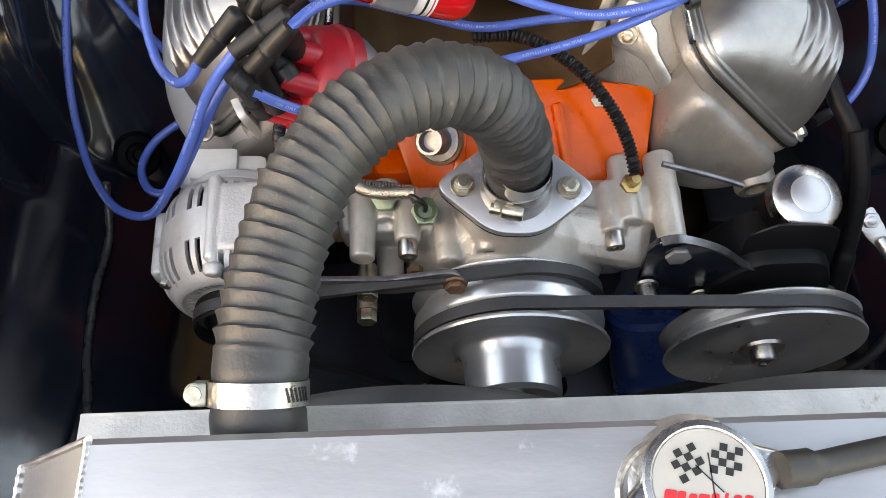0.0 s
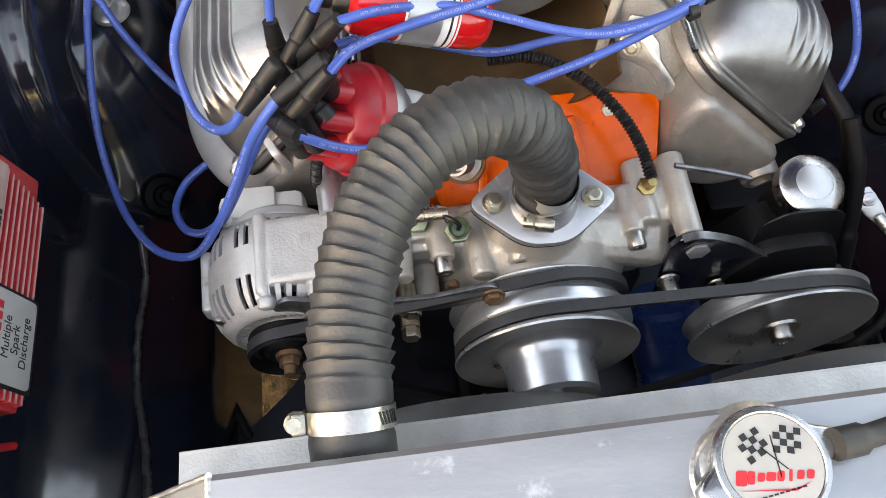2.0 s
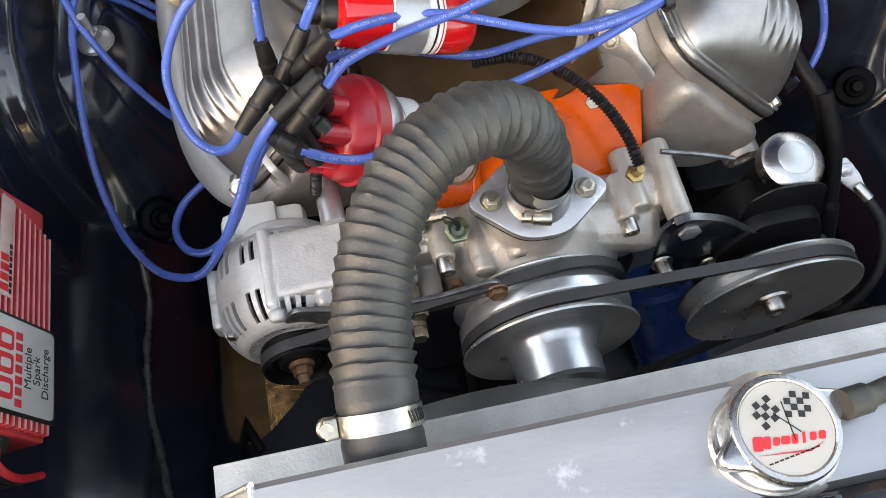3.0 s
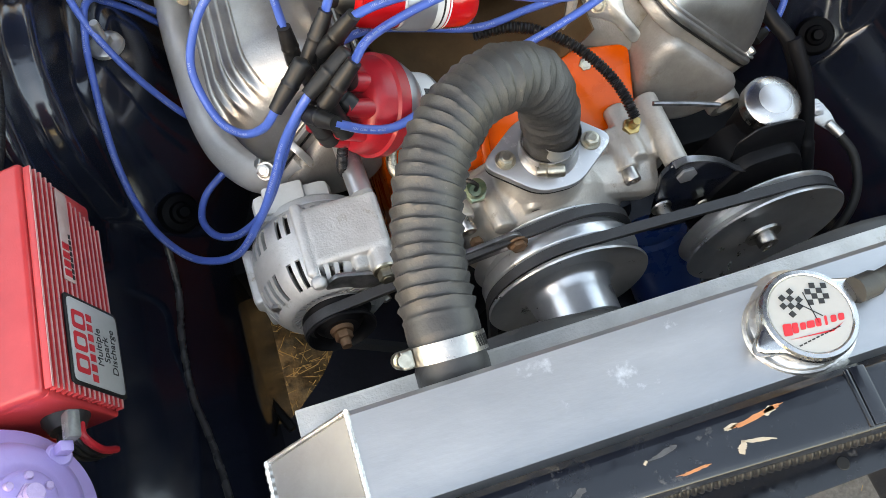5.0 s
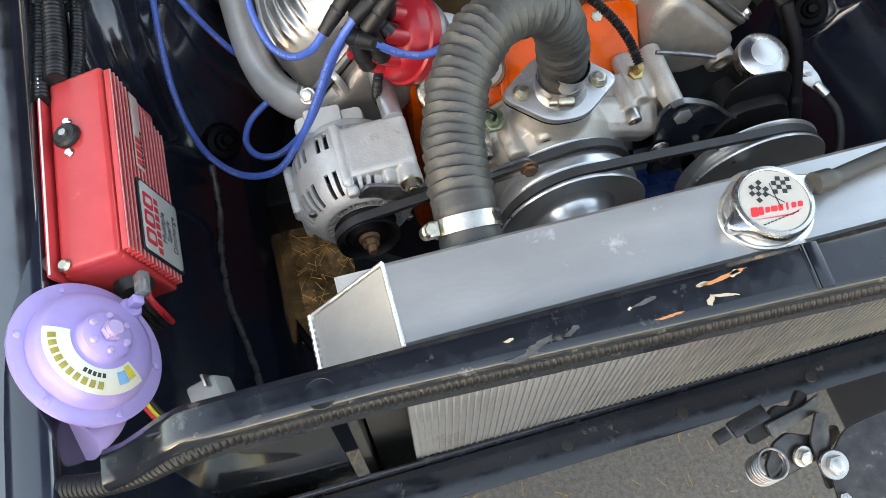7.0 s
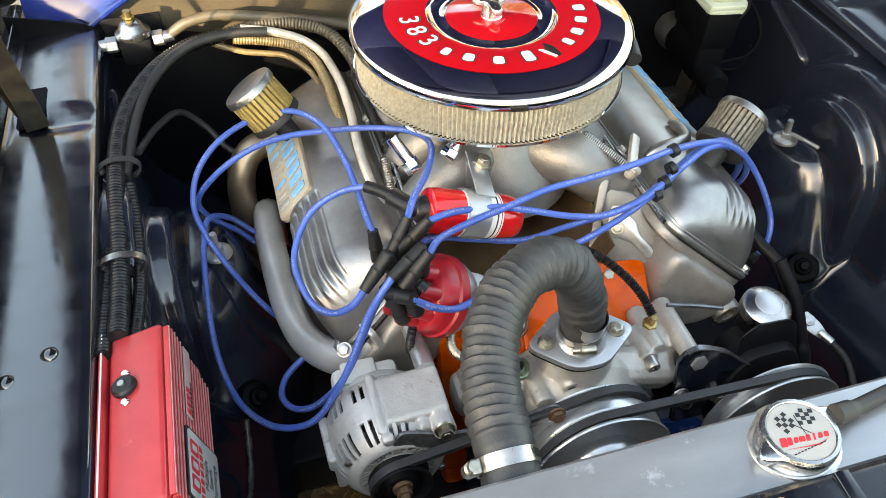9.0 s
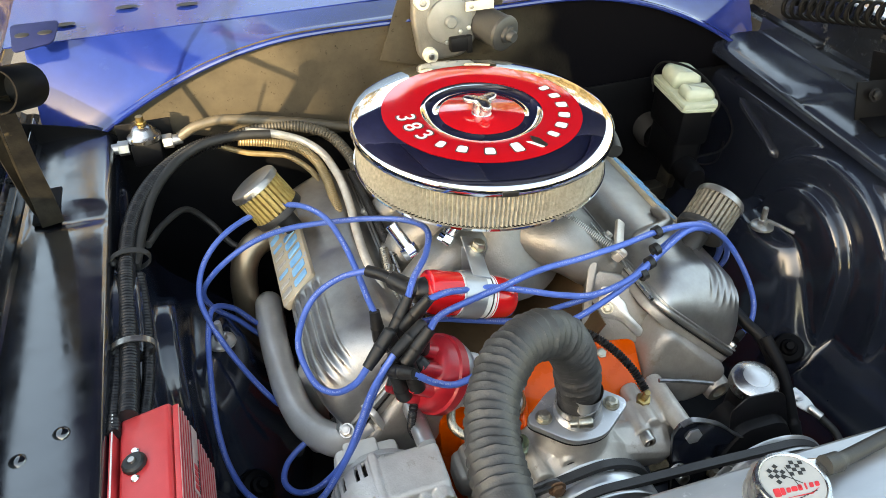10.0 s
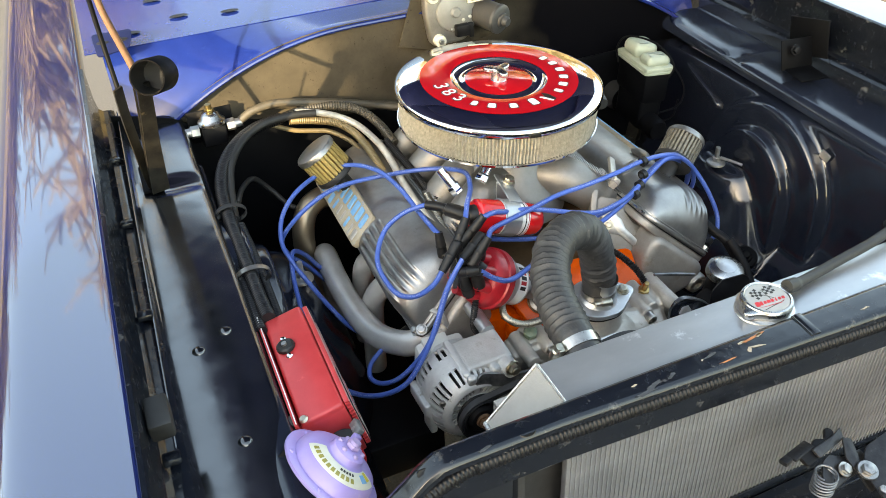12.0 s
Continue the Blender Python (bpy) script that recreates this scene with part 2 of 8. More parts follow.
M["cream"] = material("cream_sticker", (0.74, 0.71, 0.58), 0.45, 0, (0.66, 0.62, 0.50), 40)
M["ink"] = material("black_print", (0.010, 0.010, 0.010), 0.45, 0)
M["red_ink"] = material("red_print", (0.62, 0.02, 0.03), 0.45, 0)
M["yellow"] = material("yellow_print", (0.72, 0.55, 0.06), 0.45, 0)
M["gold"] = material("olive_print", (0.36, 0.30, 0.06), 0.45, 0)
M["blue_ink"] = material("chipped_light_blue_paint", (0.10, 0.36, 0.68), 0.45, 0, (0.22, 0.46, 0.66), 90, specks=(0.46, 0.41, 0.30), speck_scale=120, speck_amount=0.3)
M["filter"] = material("pleated_filter_paper", (0.38, 0.355, 0.30), 0.75, 0.05, (0.22, 0.205, 0.17), 160, 0.35, 900)
M["gold_mesh"] = material("gold_filter_gauze", (0.50, 0.36, 0.13), 0.55, 0.3, (0.36, 0.25, 0.08), 120, 0.3, 900)
M["grey_mesh"] = material("grey_filter_gauze", (0.22, 0.205, 0.17), 0.6, 0.3, (0.11, 0.10, 0.08), 120, 0.25, 900)
M["header"] = material("ceramic_coated_header", (0.66, 0.65, 0.63), 0.36, 0.50, (0.52, 0.51, 0.49), 20, 0.25, 400)
M["braid"] = material("braided_steel", (0.56, 0.52, 0.44), 0.30, 1.0, (0.34, 0.31, 0.25), 500, 0.7, 900)
M["tan_hose"] = material("dusty_black_hose", (0.095, 0.080, 0.058), 0.45, 0, (0.050, 0.043, 0.032), 30, 0.2, 300)
M["fluid_plastic"] = material("yellowed_plastic", (0.42, 0.46, 0.37), 0.35, 0, (0.35, 0.39, 0.29), 30, 0.1, 200)
M["core"] = material("radiator_fin_metal", (0.28, 0.287, 0.305), 0.48, 0.4, (0.15, 0.153, 0.163), 9, 0.4, 700, 0, 0.1, specks=(0.15, 0.115, 0.085), speck_scale=10, speck_amount=0.35)
M["core_dark"] = material("radiator_core_gap", (0.05, 0.05, 0.052), 0.6, 0.3, (0.03, 0.03, 0.03), 80, 0.3, 400)
M["core_tube"] = material("cooling_tube_metal", (0.29, 0.297, 0.315), 0.48, 0.4, (0.14, 0.143, 0.152), 12, 0.3, 500, specks=(0.15, 0.115, 0.085), speck_scale=10, speck_amount=0.35)
M["oil_filter"] = material("dark_blue_canister", (0.022, 0.095, 0.34), 0.28, 0, (0.018, 0.075, 0.28), 20, 0, 100, 0.3)
M["asphalt"] = material("asphalt", (0.135, 0.132, 0.130), 0.85, 0, (0.068, 0.067, 0.066), 120, 1.0, 260, 0, 0.1, specks=(0.17, 0.15, 0.12), speck_scale=160, speck_amount=0.4)
M["straw"] = material("dry_straw", (0.30, 0.19, 0.08), 0.8, 0, (0.25, 0.15, 0.05), 90, per_object=0.2)
M["primer"] = material("sand_filler", (0.36, 0.30, 0.24), 0.8, 0, (0.38, 0.31, 0.23), 60, 0.3, 300)
M["dust_grey"] = material("grey_scuffed_paint", (0.070, 0.073, 0.080), 0.7, 0, (0.020, 0.022, 0.026), 160, 0.2, 300)
M["chip_orange"] = material("old_orange_paint", (0.44, 0.16, 0.06), 0.6, 0, (0.40, 0.15, 0.06), 90)
M["grey_plastic"] = material("grey_plastic", (0.42, 0.43, 0.43), 0.5, 0, (0.33, 0.34, 0.34), 50, 0.2, 300)
M["yellow_wire"] = material("yellow_wire", (0.66, 0.52, 0.05), 0.4)
M["red_wire"] = material("red_wire", (0.55, 0.02, 0.03), 0.4)
M["green_wire"] = material("green_wire", (0.04, 0.28, 0.20), 0.4)
M["grass"] = material("dry_grass", (0.42, 0.34, 0.17), 0.9, 0, (0.28, 0.24, 0.11), 3.0, 0.8, 60)
M["stucco"] = material("pale_rendered_wall", (0.42, 0.40, 0.36), 0.9, 0, (0.34, 0.32, 0.29), 3, 0.5, 30)
M["tyre"] = material("tyre_rubber", (0.020, 0.020, 0.020), 0.8, 0, (0.014, 0.014, 0.014), 40, 0.3, 100)
M["bark"] = material("bark", (0.16, 0.12, 0.08), 0.9, 0, (0.09, 0.07, 0.05), 8, 0.5, 40)
M["twigs"] = material("bare_twigs", (0.30, 0.23, 0.13), 0.9, 0, (0.20, 0.16, 0.09), 5)

M["worn_hinge"] = material("worn_hinge_metal", (0.050, 0.044, 0.034), 0.40, 0.6, (0.018, 0.016, 0.014), 40, 0.3, 200, specks=(0.16, 0.12, 0.07), speck_scale=30, speck_amount=0.3)
M["chrome_satin"] = material("worn_chrome", (0.58, 0.575, 0.565), 0.27, 1.0, (0.44, 0.435, 0.425), 40, 0.12, 300, 0, 0.08)
M["header_brown"] = material("heat_tinted_steel", (0.36, 0.29, 0.21), 0.36, 0.85, (0.25, 0.19, 0.13), 16, 0.2, 300)
M["print_white"] = material("faint_white_print", (0.30, 0.36, 0.60), 0.5, 0)
M["boot"] = material("boot_rubber", (0.011, 0.011, 0.012), 0.44, 0, (0.007, 0.007, 0.007), 60, 0.15, 300, spec=0.32)
M["lilac_worn"] = material("worn_lilac_enamel", (0.48, 0.36, 0.60), 0.45, 0.1, (0.38, 0.28, 0.48), 60, 0.3, 300, specks=(0.50, 0.30, 0.20), speck_scale=120, speck_amount=0.3)
M["clear_grey"] = material("smoky_plastic", (0.20, 0.20, 0.19), 0.25, 0.0, (0.10, 0.10, 0.10), 60, 0.1, 200)
M["zinc_pale"] = material("pale_zinc", (0.62, 0.62, 0.60), 0.35, 0.9, (0.46, 0.46, 0.44), 80, 0.2, 400)
M["bolt_pale"] = material("pale_bolt_head", (0.60, 0.61, 0.62), 0.38, 0.8, (0.53, 0.54, 0.55), 60, 0.15, 500)
M["oil_navy"] = material("grimy_dark_metal", (0.012, 0.015, 0.026), 0.35, 0.2, (0.006, 0.008, 0.014), 14, 0.3, 120)
M["soil"] = material("leaf_litter_soil", (0.15, 0.098, 0.050), 0.9, 0, (0.032, 0.024, 0.015), 55, 1.0, 150, specks=(0.26, 0.17, 0.07), speck_scale=38, speck_amount=0.42)
M["fin_edge"] = material("bare_fin_edge", (0.66, 0.38, 0.36), 0.42, 0.3, (0.55, 0.28, 0.26), 60)
M["sticker_silver"] = material("silver_sticker", (0.52, 0.52, 0.51), 0.4, 0.3, (0.44, 0.44, 0.43), 40)
M["sticker_pink"] = material("faded_sticker", (0.50, 0.36, 0.33), 0.5, 0.1, (0.40, 0.24, 0.22), 60)


# ---- mesh helpers ----
ROOT = {}


def frame_at(o, z, x=(1, 0, 0)):
    """A matrix with its origin at o, z axis along z, x axis near x."""
    z = Vector(z).normalized()
    x = Vector(x)
    x = x - z * x.dot(z)
    if x.length < 1e-4:
        x = Vector((0, 1, 0)) - z * z.y
    x.normalize()
    y = z.cross(x)
    m = Matrix((x, y, z)).transposed().to_4x4()
    m.translation = Vector(o)
    return m


def thing(name, m, label, category, group="", kind=""):
    """An Empty at the pose m (or at a point) that parents the parts of a thing."""
    if not isinstance(m, Matrix):
        m = Matrix.Translation(Vector(m))
    ob = new(name)
    ob.empty_display_size = 0.02
    ob.matrix_basis = m
    ROOT[ob.name] = m
    return tagged(ob, label, category, group, kind)


def mesh_of(name, bm, mat, angle=38.0, smooth=True):
    me = bpy.data.meshes.new(name)
    bm.normal_update()
    bm.to_mesh(me)
    bm.free()
    me.materials.append(M[mat])
    if smooth:
        me.polygons.foreach_set("use_smooth", [True] * len(me.polygons))
        me.set_sharp_from_angle(angle=radians(angle))
    return me


def part(name, bm, mat, parent, label="", local=False, angle=38.0, smooth=True):
    """One mesh under a thing or a part; the bmesh is in the world's coordinates unless local."""
    root = ROOT[parent.name]
    if not local:
        bm.transform(root.inverted())
    ob = new(name, mesh_of(name, bm, mat, angle, smooth))
    ob.parent = parent
    ROOT[ob.name] = root
    if label:
        ob["label"] = label
    return ob


def single(name, bm, mat, label, category, group="", kind="", at=None, angle=38.0):
    """A thing of one mesh."""
    m = Matrix.Translation(Vector(at or (0, 0, 0)))
    bm.transform(m.inverted())
    ob = new(name, mesh_of(name, bm, mat, angle))
    ob.matrix_basis = m
    ROOT[ob.name] = m
    return tagged(ob, label, category, group, kind)


def lathe(profile, seg=32, m=None, close=False):
    """A solid of revolution about local z from (radius, height) pairs."""
    bm = bmesh.new()
    rings = []
    for r, h in profile:
        if r < 1e-6:
            rings.append([bm.verts.new((0, 0, h))])
        else:
            rings.append([bm.verts.new((r * math.cos(2 * math.pi * i / seg), r * math.sin(2 * math.pi * i / seg), h)) for i in range(seg)])
    pairs = list(zip(rings, rings[1:])) + ([(rings[-1], rings[0])] if close else [])
    for a, b in pairs:
        for i in range(seg):
            j = (i + 1) % seg
            if len(a) == 1 and len(b) == 1:
                continue
            if len(a) == 1:
                bm.faces.new((a[0], b[j], b[i]))
            elif len(b) == 1:
                bm.faces.new((a[i], a[j], b[0]))
            else:
                bm.faces.new((a[i], a[j], b[j], b[i]))
    bmesh.ops.recalc_face_normals(bm, faces=bm.faces)
    if m is not None:
        bm.transform(m)
    return bm


def rbox(sx, sy, sz, bevel=0.002, m=None, seg=2):
    """A box with rounded edges, centred on the origin."""
    bm = bmesh.new()
    bmesh.ops.create_cube(bm, size=1)
    bmesh.ops.scale(bm, vec=(sx, sy, sz), verts=bm.verts)
    if bevel:
        bmesh.ops.bevel(bm, geom=list(bm.edges), offset=min(bevel, 0.49 * min(sx, sy, sz)), segments=seg, affect="EDGES", profile=0.5)
    if m is not None:
        bm.transform(m)
    return bm


def prism(poly, h0, h1, bevel=0.0, m=None, seg=2):
    """A polygon in local x, y drawn out from height h0 to h1."""
    bm = bmesh.new()
    low = [bm.verts.new((x, y, h0)) for x, y in poly]
    high = [bm.verts.new((x, y, h1)) for x, y in poly]
    n = len(poly)
    top = bm.faces.new(high)
    bottom = bm.faces.new(low[::-1])
    for i in range(n):
        bm.faces.new((low[i], low[(i + 1) % n], high[(i + 1) % n], high[i]))
    bmesh.ops.recalc_face_normals(bm, faces=bm.faces)
    if bevel:
        edges = list({e for f in (top, bottom) for e in f.edges})
        bmesh.ops.bevel(bm, geom=edges, offset=bevel, segments=seg, affect="EDGES", profile=0.5)
    if m is not None:
        bm.transform(m)
    return bm


def round_poly(points, r, n=5):
    """A polygon with its corners rounded."""
    out = []
    k = len(points)
    for i in range(k):
        p, a, b = (Vector(points[j % k]) for j in (i, i - 1, i + 1))
        da, db = (a - p), (b - p)
        t = min(r, 0.45 * da.length, 0.45 * db.length)
        s, e = p + da.normalized() * t, p + db.normalized() * t
        for q in range(n + 1):
            u = q / n
            v = s * (1 - u) ** 2 + p * 2 * u * (1 - u) + e * u ** 2
            out.append((v.x, v.y))
    return out


def spline(points, step=0.004):
    """Points at an even step along a smooth curve through the given ones."""
    P = [Vector(p) for p in points]
    P = [P[0] * 2 - P[1]] + P + [P[-1] * 2 - P[-2]]
    dense = []
    for i in range(1, len(P) - 2):
        a, b, c, d = P[i - 1:i + 3]
        for q in range(24):
            t = q / 24
            dense.append(0.5 * ((2 * b) + (c - a) * t + (2 * a - 5 * b + 4 * c - d) * t * t + (3 * b - a - 3 * c + d) * t ** 3))
    dense.append(P[-2])
    out, need = [dense[0]], step
    for a, b in zip(dense, dense[1:]):
        gap = (b - a).length
        while gap >= need and gap > 0:
            a = a + (b - a) * (need / gap)
            gap -= need
            need = step
            out.append(a)
        need -= gap
    out.append(dense[-1])
    return out


def tube(points, r, seg=10, step=0.004, caps=True, bore=0.0, raw=False):
    """A tube along a smooth curve; r is a radius or a function of the length along it and the whole length."""
    line = [Vector(p) for p in points] if raw else spline(points, step)
    bm = bmesh.new()
    total = sum((b - a).length for a, b in zip(line, line[1:]))
    s, nrm, rings = 0.0, None, []
    for i, p in enumerate(line):
        t = (line[min(i + 1, len(line) - 1)] - line[max(i - 1, 0)]).normalized()
        if nrm is None:
            nrm = t.orthogonal().normalized()
        nrm = (nrm - t * nrm.dot(t)).normalized()
        bi = t.cross(nrm)
        if i:
            s += (p - line[i - 1]).length
        rad = r(s, total) if callable(r) else r
        rings.append([bm.verts.new(p + (nrm * math.cos(2 * math.pi * k / seg) + bi * math.sin(2 * math.pi * k / seg)) * rad) for k in range(seg)])
    for a, b in zip(rings, rings[1:]):
        for k in range(seg):
            j = (k + 1) % seg
            bm.faces.new((a[k], a[j], b[j], b[k]))
    if caps:
        bm.faces.new(rings[0][::-1])
        bm.faces.new(rings[-1])
    return bm


def ribbed(r, depth, pitch, plain0=0.0, plain1=0.0, sharp=1.0):
    def f(s, total):
        if s < plain0 or total - s < plain1:
            return r
        w = 0.5 + 0.5 * math.cos(2 * math.pi * s / pitch)
        return r - depth + depth * w ** sharp
    return f


def sheet(f, nu, nv, thick=0.0015):
    """A sheet from f(u, v) with u and v from 0 to 1, with a thickness."""
    bm = bmesh.new()
    g = [[bm.verts.new(f(i / nu, j / nv)) for j in range(nv + 1)] for i in range(nu + 1)]
    for i in range(nu):
        for j in range(nv):
            bm.faces.new((g[i][j], g[i + 1][j], g[i + 1][j + 1], g[i][j + 1]))
    if thick:
        bm.normal_update()
        bmesh.ops.solidify(bm, geom=list(bm.faces), thickness=thick)
    return bm


def joined(*bms):
    out = bmesh.new()
    for b in bms:
        me = bpy.data.meshes.new("tmp")
        b.to_mesh(me)
        b.free()
        out.from_mesh(me)
        bpy.data.meshes.remove(me)
    return out


def moved(bm, m):
    bm.transform(m)
    return bm


def strip(points, w, t, side_dir):
    """A folded flat strip along a line, w wide along side_dir, t thick."""
    line = spline(points, 0.008)
    bm = bmesh.new()
    rows = []
    for i, p in enumerate(line):
        d = (line[min(i + 1, len(line) - 1)] - line[max(i - 1, 0)]).normalized()
        x = Vector(side_dir)
        x = (x - d * x.dot(d)).normalized()
        n = d.cross(x)
        ww = w(i / (len(line) - 1)) if callable(w) else w
        rows.append([bm.verts.new(p + x * a * ww / 2 + n * b * t / 2) for a, b in ((-1, -1), (1, -1), (1, 1), (-1, 1))])
    for a, b in zip(rows, rows[1:]):
        for k in range(4):
            bm.faces.new((a[k], a[(k + 1) % 4], b[(k + 1) % 4], b[k]))
    bm.faces.new(rows[0][::-1])
    bm.faces.new(rows[-1])
    bmesh.ops.recalc_face_normals(bm, faces=bm.faces)
    return bm


def hexagon(r):
    return [(r * math.cos(math.pi / 3 * i), r * math.sin(math.pi / 3 * i)) for i in range(6)]


def bolt_mesh(r, h, m, washer=0.0, socket=False):
    """A hexagon or socket head, with a washer, standing on local z = 0."""
    if socket:
        head = lathe([(0, h * 0.55), (r * 0.5, h * 0.55), (r * 0.55, h), (r * 0.92, h), (r, h * 0.92), (r, 0), (0, 0)], 16)
    else:
        head = joined(prism(hexagon(r), 0, h, r * 0.12), lathe([(0, h * 1.05), (r * 0.55, h * 1.05), (r * 0.7, h * 0.9)], 12))
    if washer:
        head = joined(moved(head, Matrix.Translation((0, 0, washer * 0.18))), lathe([(0, washer * 0.18), (washer * 0.94, washer * 0.18), (washer, 0.0), (0, 0)], 20))
    head.transform(m)
    return head


def bolt(parent, at, axis, r=0.006, h=0.006, washer=0.0, mat="zinc", socket=False, name="bolt"):
    return part(name, bolt_mesh(r, h, frame_at(at, axis), washer, socket), mat, parent)


def cast_part(name, bm, mat, parent, label="", voxel=0.002, rounds=3):
    """A part whose joined solids melt into one casting."""
    ob = part(name, bm, mat, parent, label)
    fuse = ob.modifiers.new("fuse", "REMESH")
    fuse.mode, fuse.voxel_size, fuse.use_smooth_shade = "VOXEL", voxel, True
    soft = ob.modifiers.new("soften", "SMOOTH")
    soft.factor, soft.iterations = 0.5, rounds
    return ob


def letters(text, size, m, depth=0.0006):
    """Raised letters in the built-in font, centred, in local x, y."""
    cu = bpy.data.curves.new("text", "FONT")
    cu.body, cu.size, cu.extrude = text, size, depth
    cu.align_x, cu.align_y = "CENTER", "CENTER"
    ob = bpy.data.objects.new("text", cu)
    me = bpy.data.meshes.new_from_object(ob)
    bm = bmesh.new()
    bm.from_mesh(me)
    bpy.data.objects.remove(ob)
    bpy.data.meshes.remove(me)
    bpy.data.curves.remove(cu)
    bm.transform(m)
    return bm


def lerp_profile(table, s):
    """A point along a polyline given as a list of tuples, s from 0 to 1 by index."""
    k = s * (len(table) - 1)
    i = min(int(k), len(table) - 2)
    f = k - i
    return tuple(a + (b - a) * f for a, b in zip(table[i], table[i + 1]))


def lerp_smooth(table, s):
    """A point along a smooth curve through a list of tuples, s from 0 to 1 by index."""
    k = s * (len(table) - 1)
    i = min(int(k), len(table) - 2)
    f = k - i
    a, b, c, d = (table[max(0, min(len(table) - 1, i + q))] for q in (-1, 0, 1, 2))
    return tuple(0.5 * (2 * q + (r - p) * f + (2 * p - 5 * q + 4 * r - w) * f * f + (3 * q - p - 3 * r + w) * f ** 3) for p, q, r, w in zip(a, b, c, d))


def smoothstep(a, b, x):
    t = max(0.0, min(1.0, (x - a) / (b - a)))
    return t * t * (3 - 2 * t)


# ---- ground and car body ----
bm = bmesh.new()
bmesh.ops.create_grid(bm, x_segments=8, y_segments=8, size=300)
single("ground", bm, "asphalt", "grey worn asphalt under and around the car", "ground", kind="structure")
bm = bmesh.new()
bmesh.ops.create_grid(bm, x_segments=4, y_segments=4, size=150)
bm.transform(Matrix.Translation((154.5, 0, 0.012)))
single("grass_field", bm, "grass", "dry yellow grass beside the asphalt", "grass", kind="structure")

# unseen plain wall, added beside the car to shade its front
single("shade_wall", rbox(0.3, 14.0, 5.2, 0.01, Matrix.Translation((-5.15, -3.62 - 7.0, 2.6))), "stucco", "unseen plain wall added to shade the front of the car", "wall", kind="structure")

CX = 0.1025          # middle of the car
XC = 0.062           # middle of the engine
car = thing("car_body", (CX, 0.3, 0.0), "open engine bay of a blue car with black painted inner panels", "car body")


def rail_z(y):
    return 0.832 + 0.045 * y


def side(x, mirror):
    return 2 * CX - x if mirror else x


def across_prism(poly, x0, x1, mirror, bevel=0.0):
    """A polygon in y, z drawn out across the car from x0 to x1."""
    a, b = sorted((side(x0, mirror), side(x1, mirror)))
    return prism(poly, a, b, bevel, Matrix(((0, 0, 1, 0), (1, 0, 0, 0), (0, 1, 0, 0), (0, 0, 0, 1))), 3)


def arch_poly(cy, cz, ry, rz, foot):
    return [(cy + ry, foot)] + [(cy + ry * math.cos(math.pi * k / 28), cz + rz * math.sin(math.pi * k / 28)) for k in range(29)] + [(cy - ry, foot)]


def apron_mesh(mirror):
    """The inner fender wall with two nested arches and the flat-topped tower, as solids to be melted together."""
    prof = [(-0.450, 0.842), (-0.450, 0.68), (-0.448, 0.64), (-0.440, 0.605), (-0.424, 0.580), (-0.390, 0.548), (-0.355, 0.51), (-0.325, 0.47), (-0.306, 0.43), (-0.302, 0.38), (-0.300, 0.16)]
    poly = prof + [(-0.340, 0.16), (-0.360, 0.42), (-0.400, 0.49), (-0.445, 0.56), (-0.485, 0.65), (-0.490, 0.842)]
    poly = [(side(x, mirror), z) for x, z in poly]
    wall = prism(poly, 0.13, -1.02, 0.0, Matrix(((1, 0, 0, 0), (0, 0, -1, 0), (0, 1, 0, 0), (0, 0, 0, 1))))
    tx = side(-0.385, mirror) + (0.010 if mirror else 0.0)
    tower = [(0, 0.700), (0.074, 0.700), (0.086, 0.694), (0.096, 0.682), (0.116, 0.655), (0.146, 0.590), (0.180, 0.540), (0.215, 0.44), (0.23, 0.25), (0, 0.25)]
    bm = joined(wall,
                across_prism(arch_poly(0.605, 0.66, 0.172, 0.185, 0.40), -0.48, -0.416, mirror),
                across_prism(arch_poly(0.612, 0.67, 0.110, 0.122, 0.40), -0.46, -0.386, mirror),
                lathe(tower, 64, Matrix.Translation((tx, 0.675, 0)) @ Matrix.Diagonal((0.64, 1, 1, 1))))
    return moved(bm, Matrix.Translation((0.006, 0, -0.032))) if mirror else bm


def rail_point(u, v, mirror):
    """The flat top of the inner fender, with a saddle pressed across it."""
    y = -0.13 + 1.15 * v
    zr = rail_z(y)
    dip = 0.010 * math.exp(-((y - 0.765) / 0.022) ** 2)
    prof = [(-0.562, zr + 0.030), (-0.561, zr + 0.004), (-0.556, zr), (-0.530, zr - dip * 0.6), (-0.500, zr - dip), (-0.470, zr - dip * 0.7), (-0.460, zr - dip * 0.5 - 0.0005), (-0.455, zr - 0.003), (-0.452, zr - 0.008), (-0.450, zr - 0.020)]
    x, z = lerp_profile(prof, u)
    z += 0.0045 * max(0.0, 1 - ((x + 0.508) / 0.052) ** 2)
    x -= 0.022 * (1 - v) * max(0.0, min(1.0, (-0.46 - x) / 0.09))
    return Vector((side(x, mirror) + (0.004 if mirror else 0), y, z - (0.018 if mirror else 0)))


def fender_point(u, v, mirror):
    y = -0.55 + 2.4 * v
    prof = [(-0.603, 0.935), (-0.6035, 0.957), (-0.606, 0.9605), (-0.609, 0.9618), (-0.614, 0.962), (-0.622, 0.962), (-0.64, 0.962), (-0.66, 0.962), (-0.69, 0.962), (-0.715, 0.9605), (-0.728, 0.957), (-0.742, 0.946), (-0.765, 0.90), (-0.79, 0.82), (-0.80, 0.70), (-0.795, 0.55), (-0.775, 0.40), (-0.755, 0.26)]
    x, z = lerp_profile(prof, u)
    return Vector((side(x, mirror), y, z + 0.012 * (y - 0.4)))


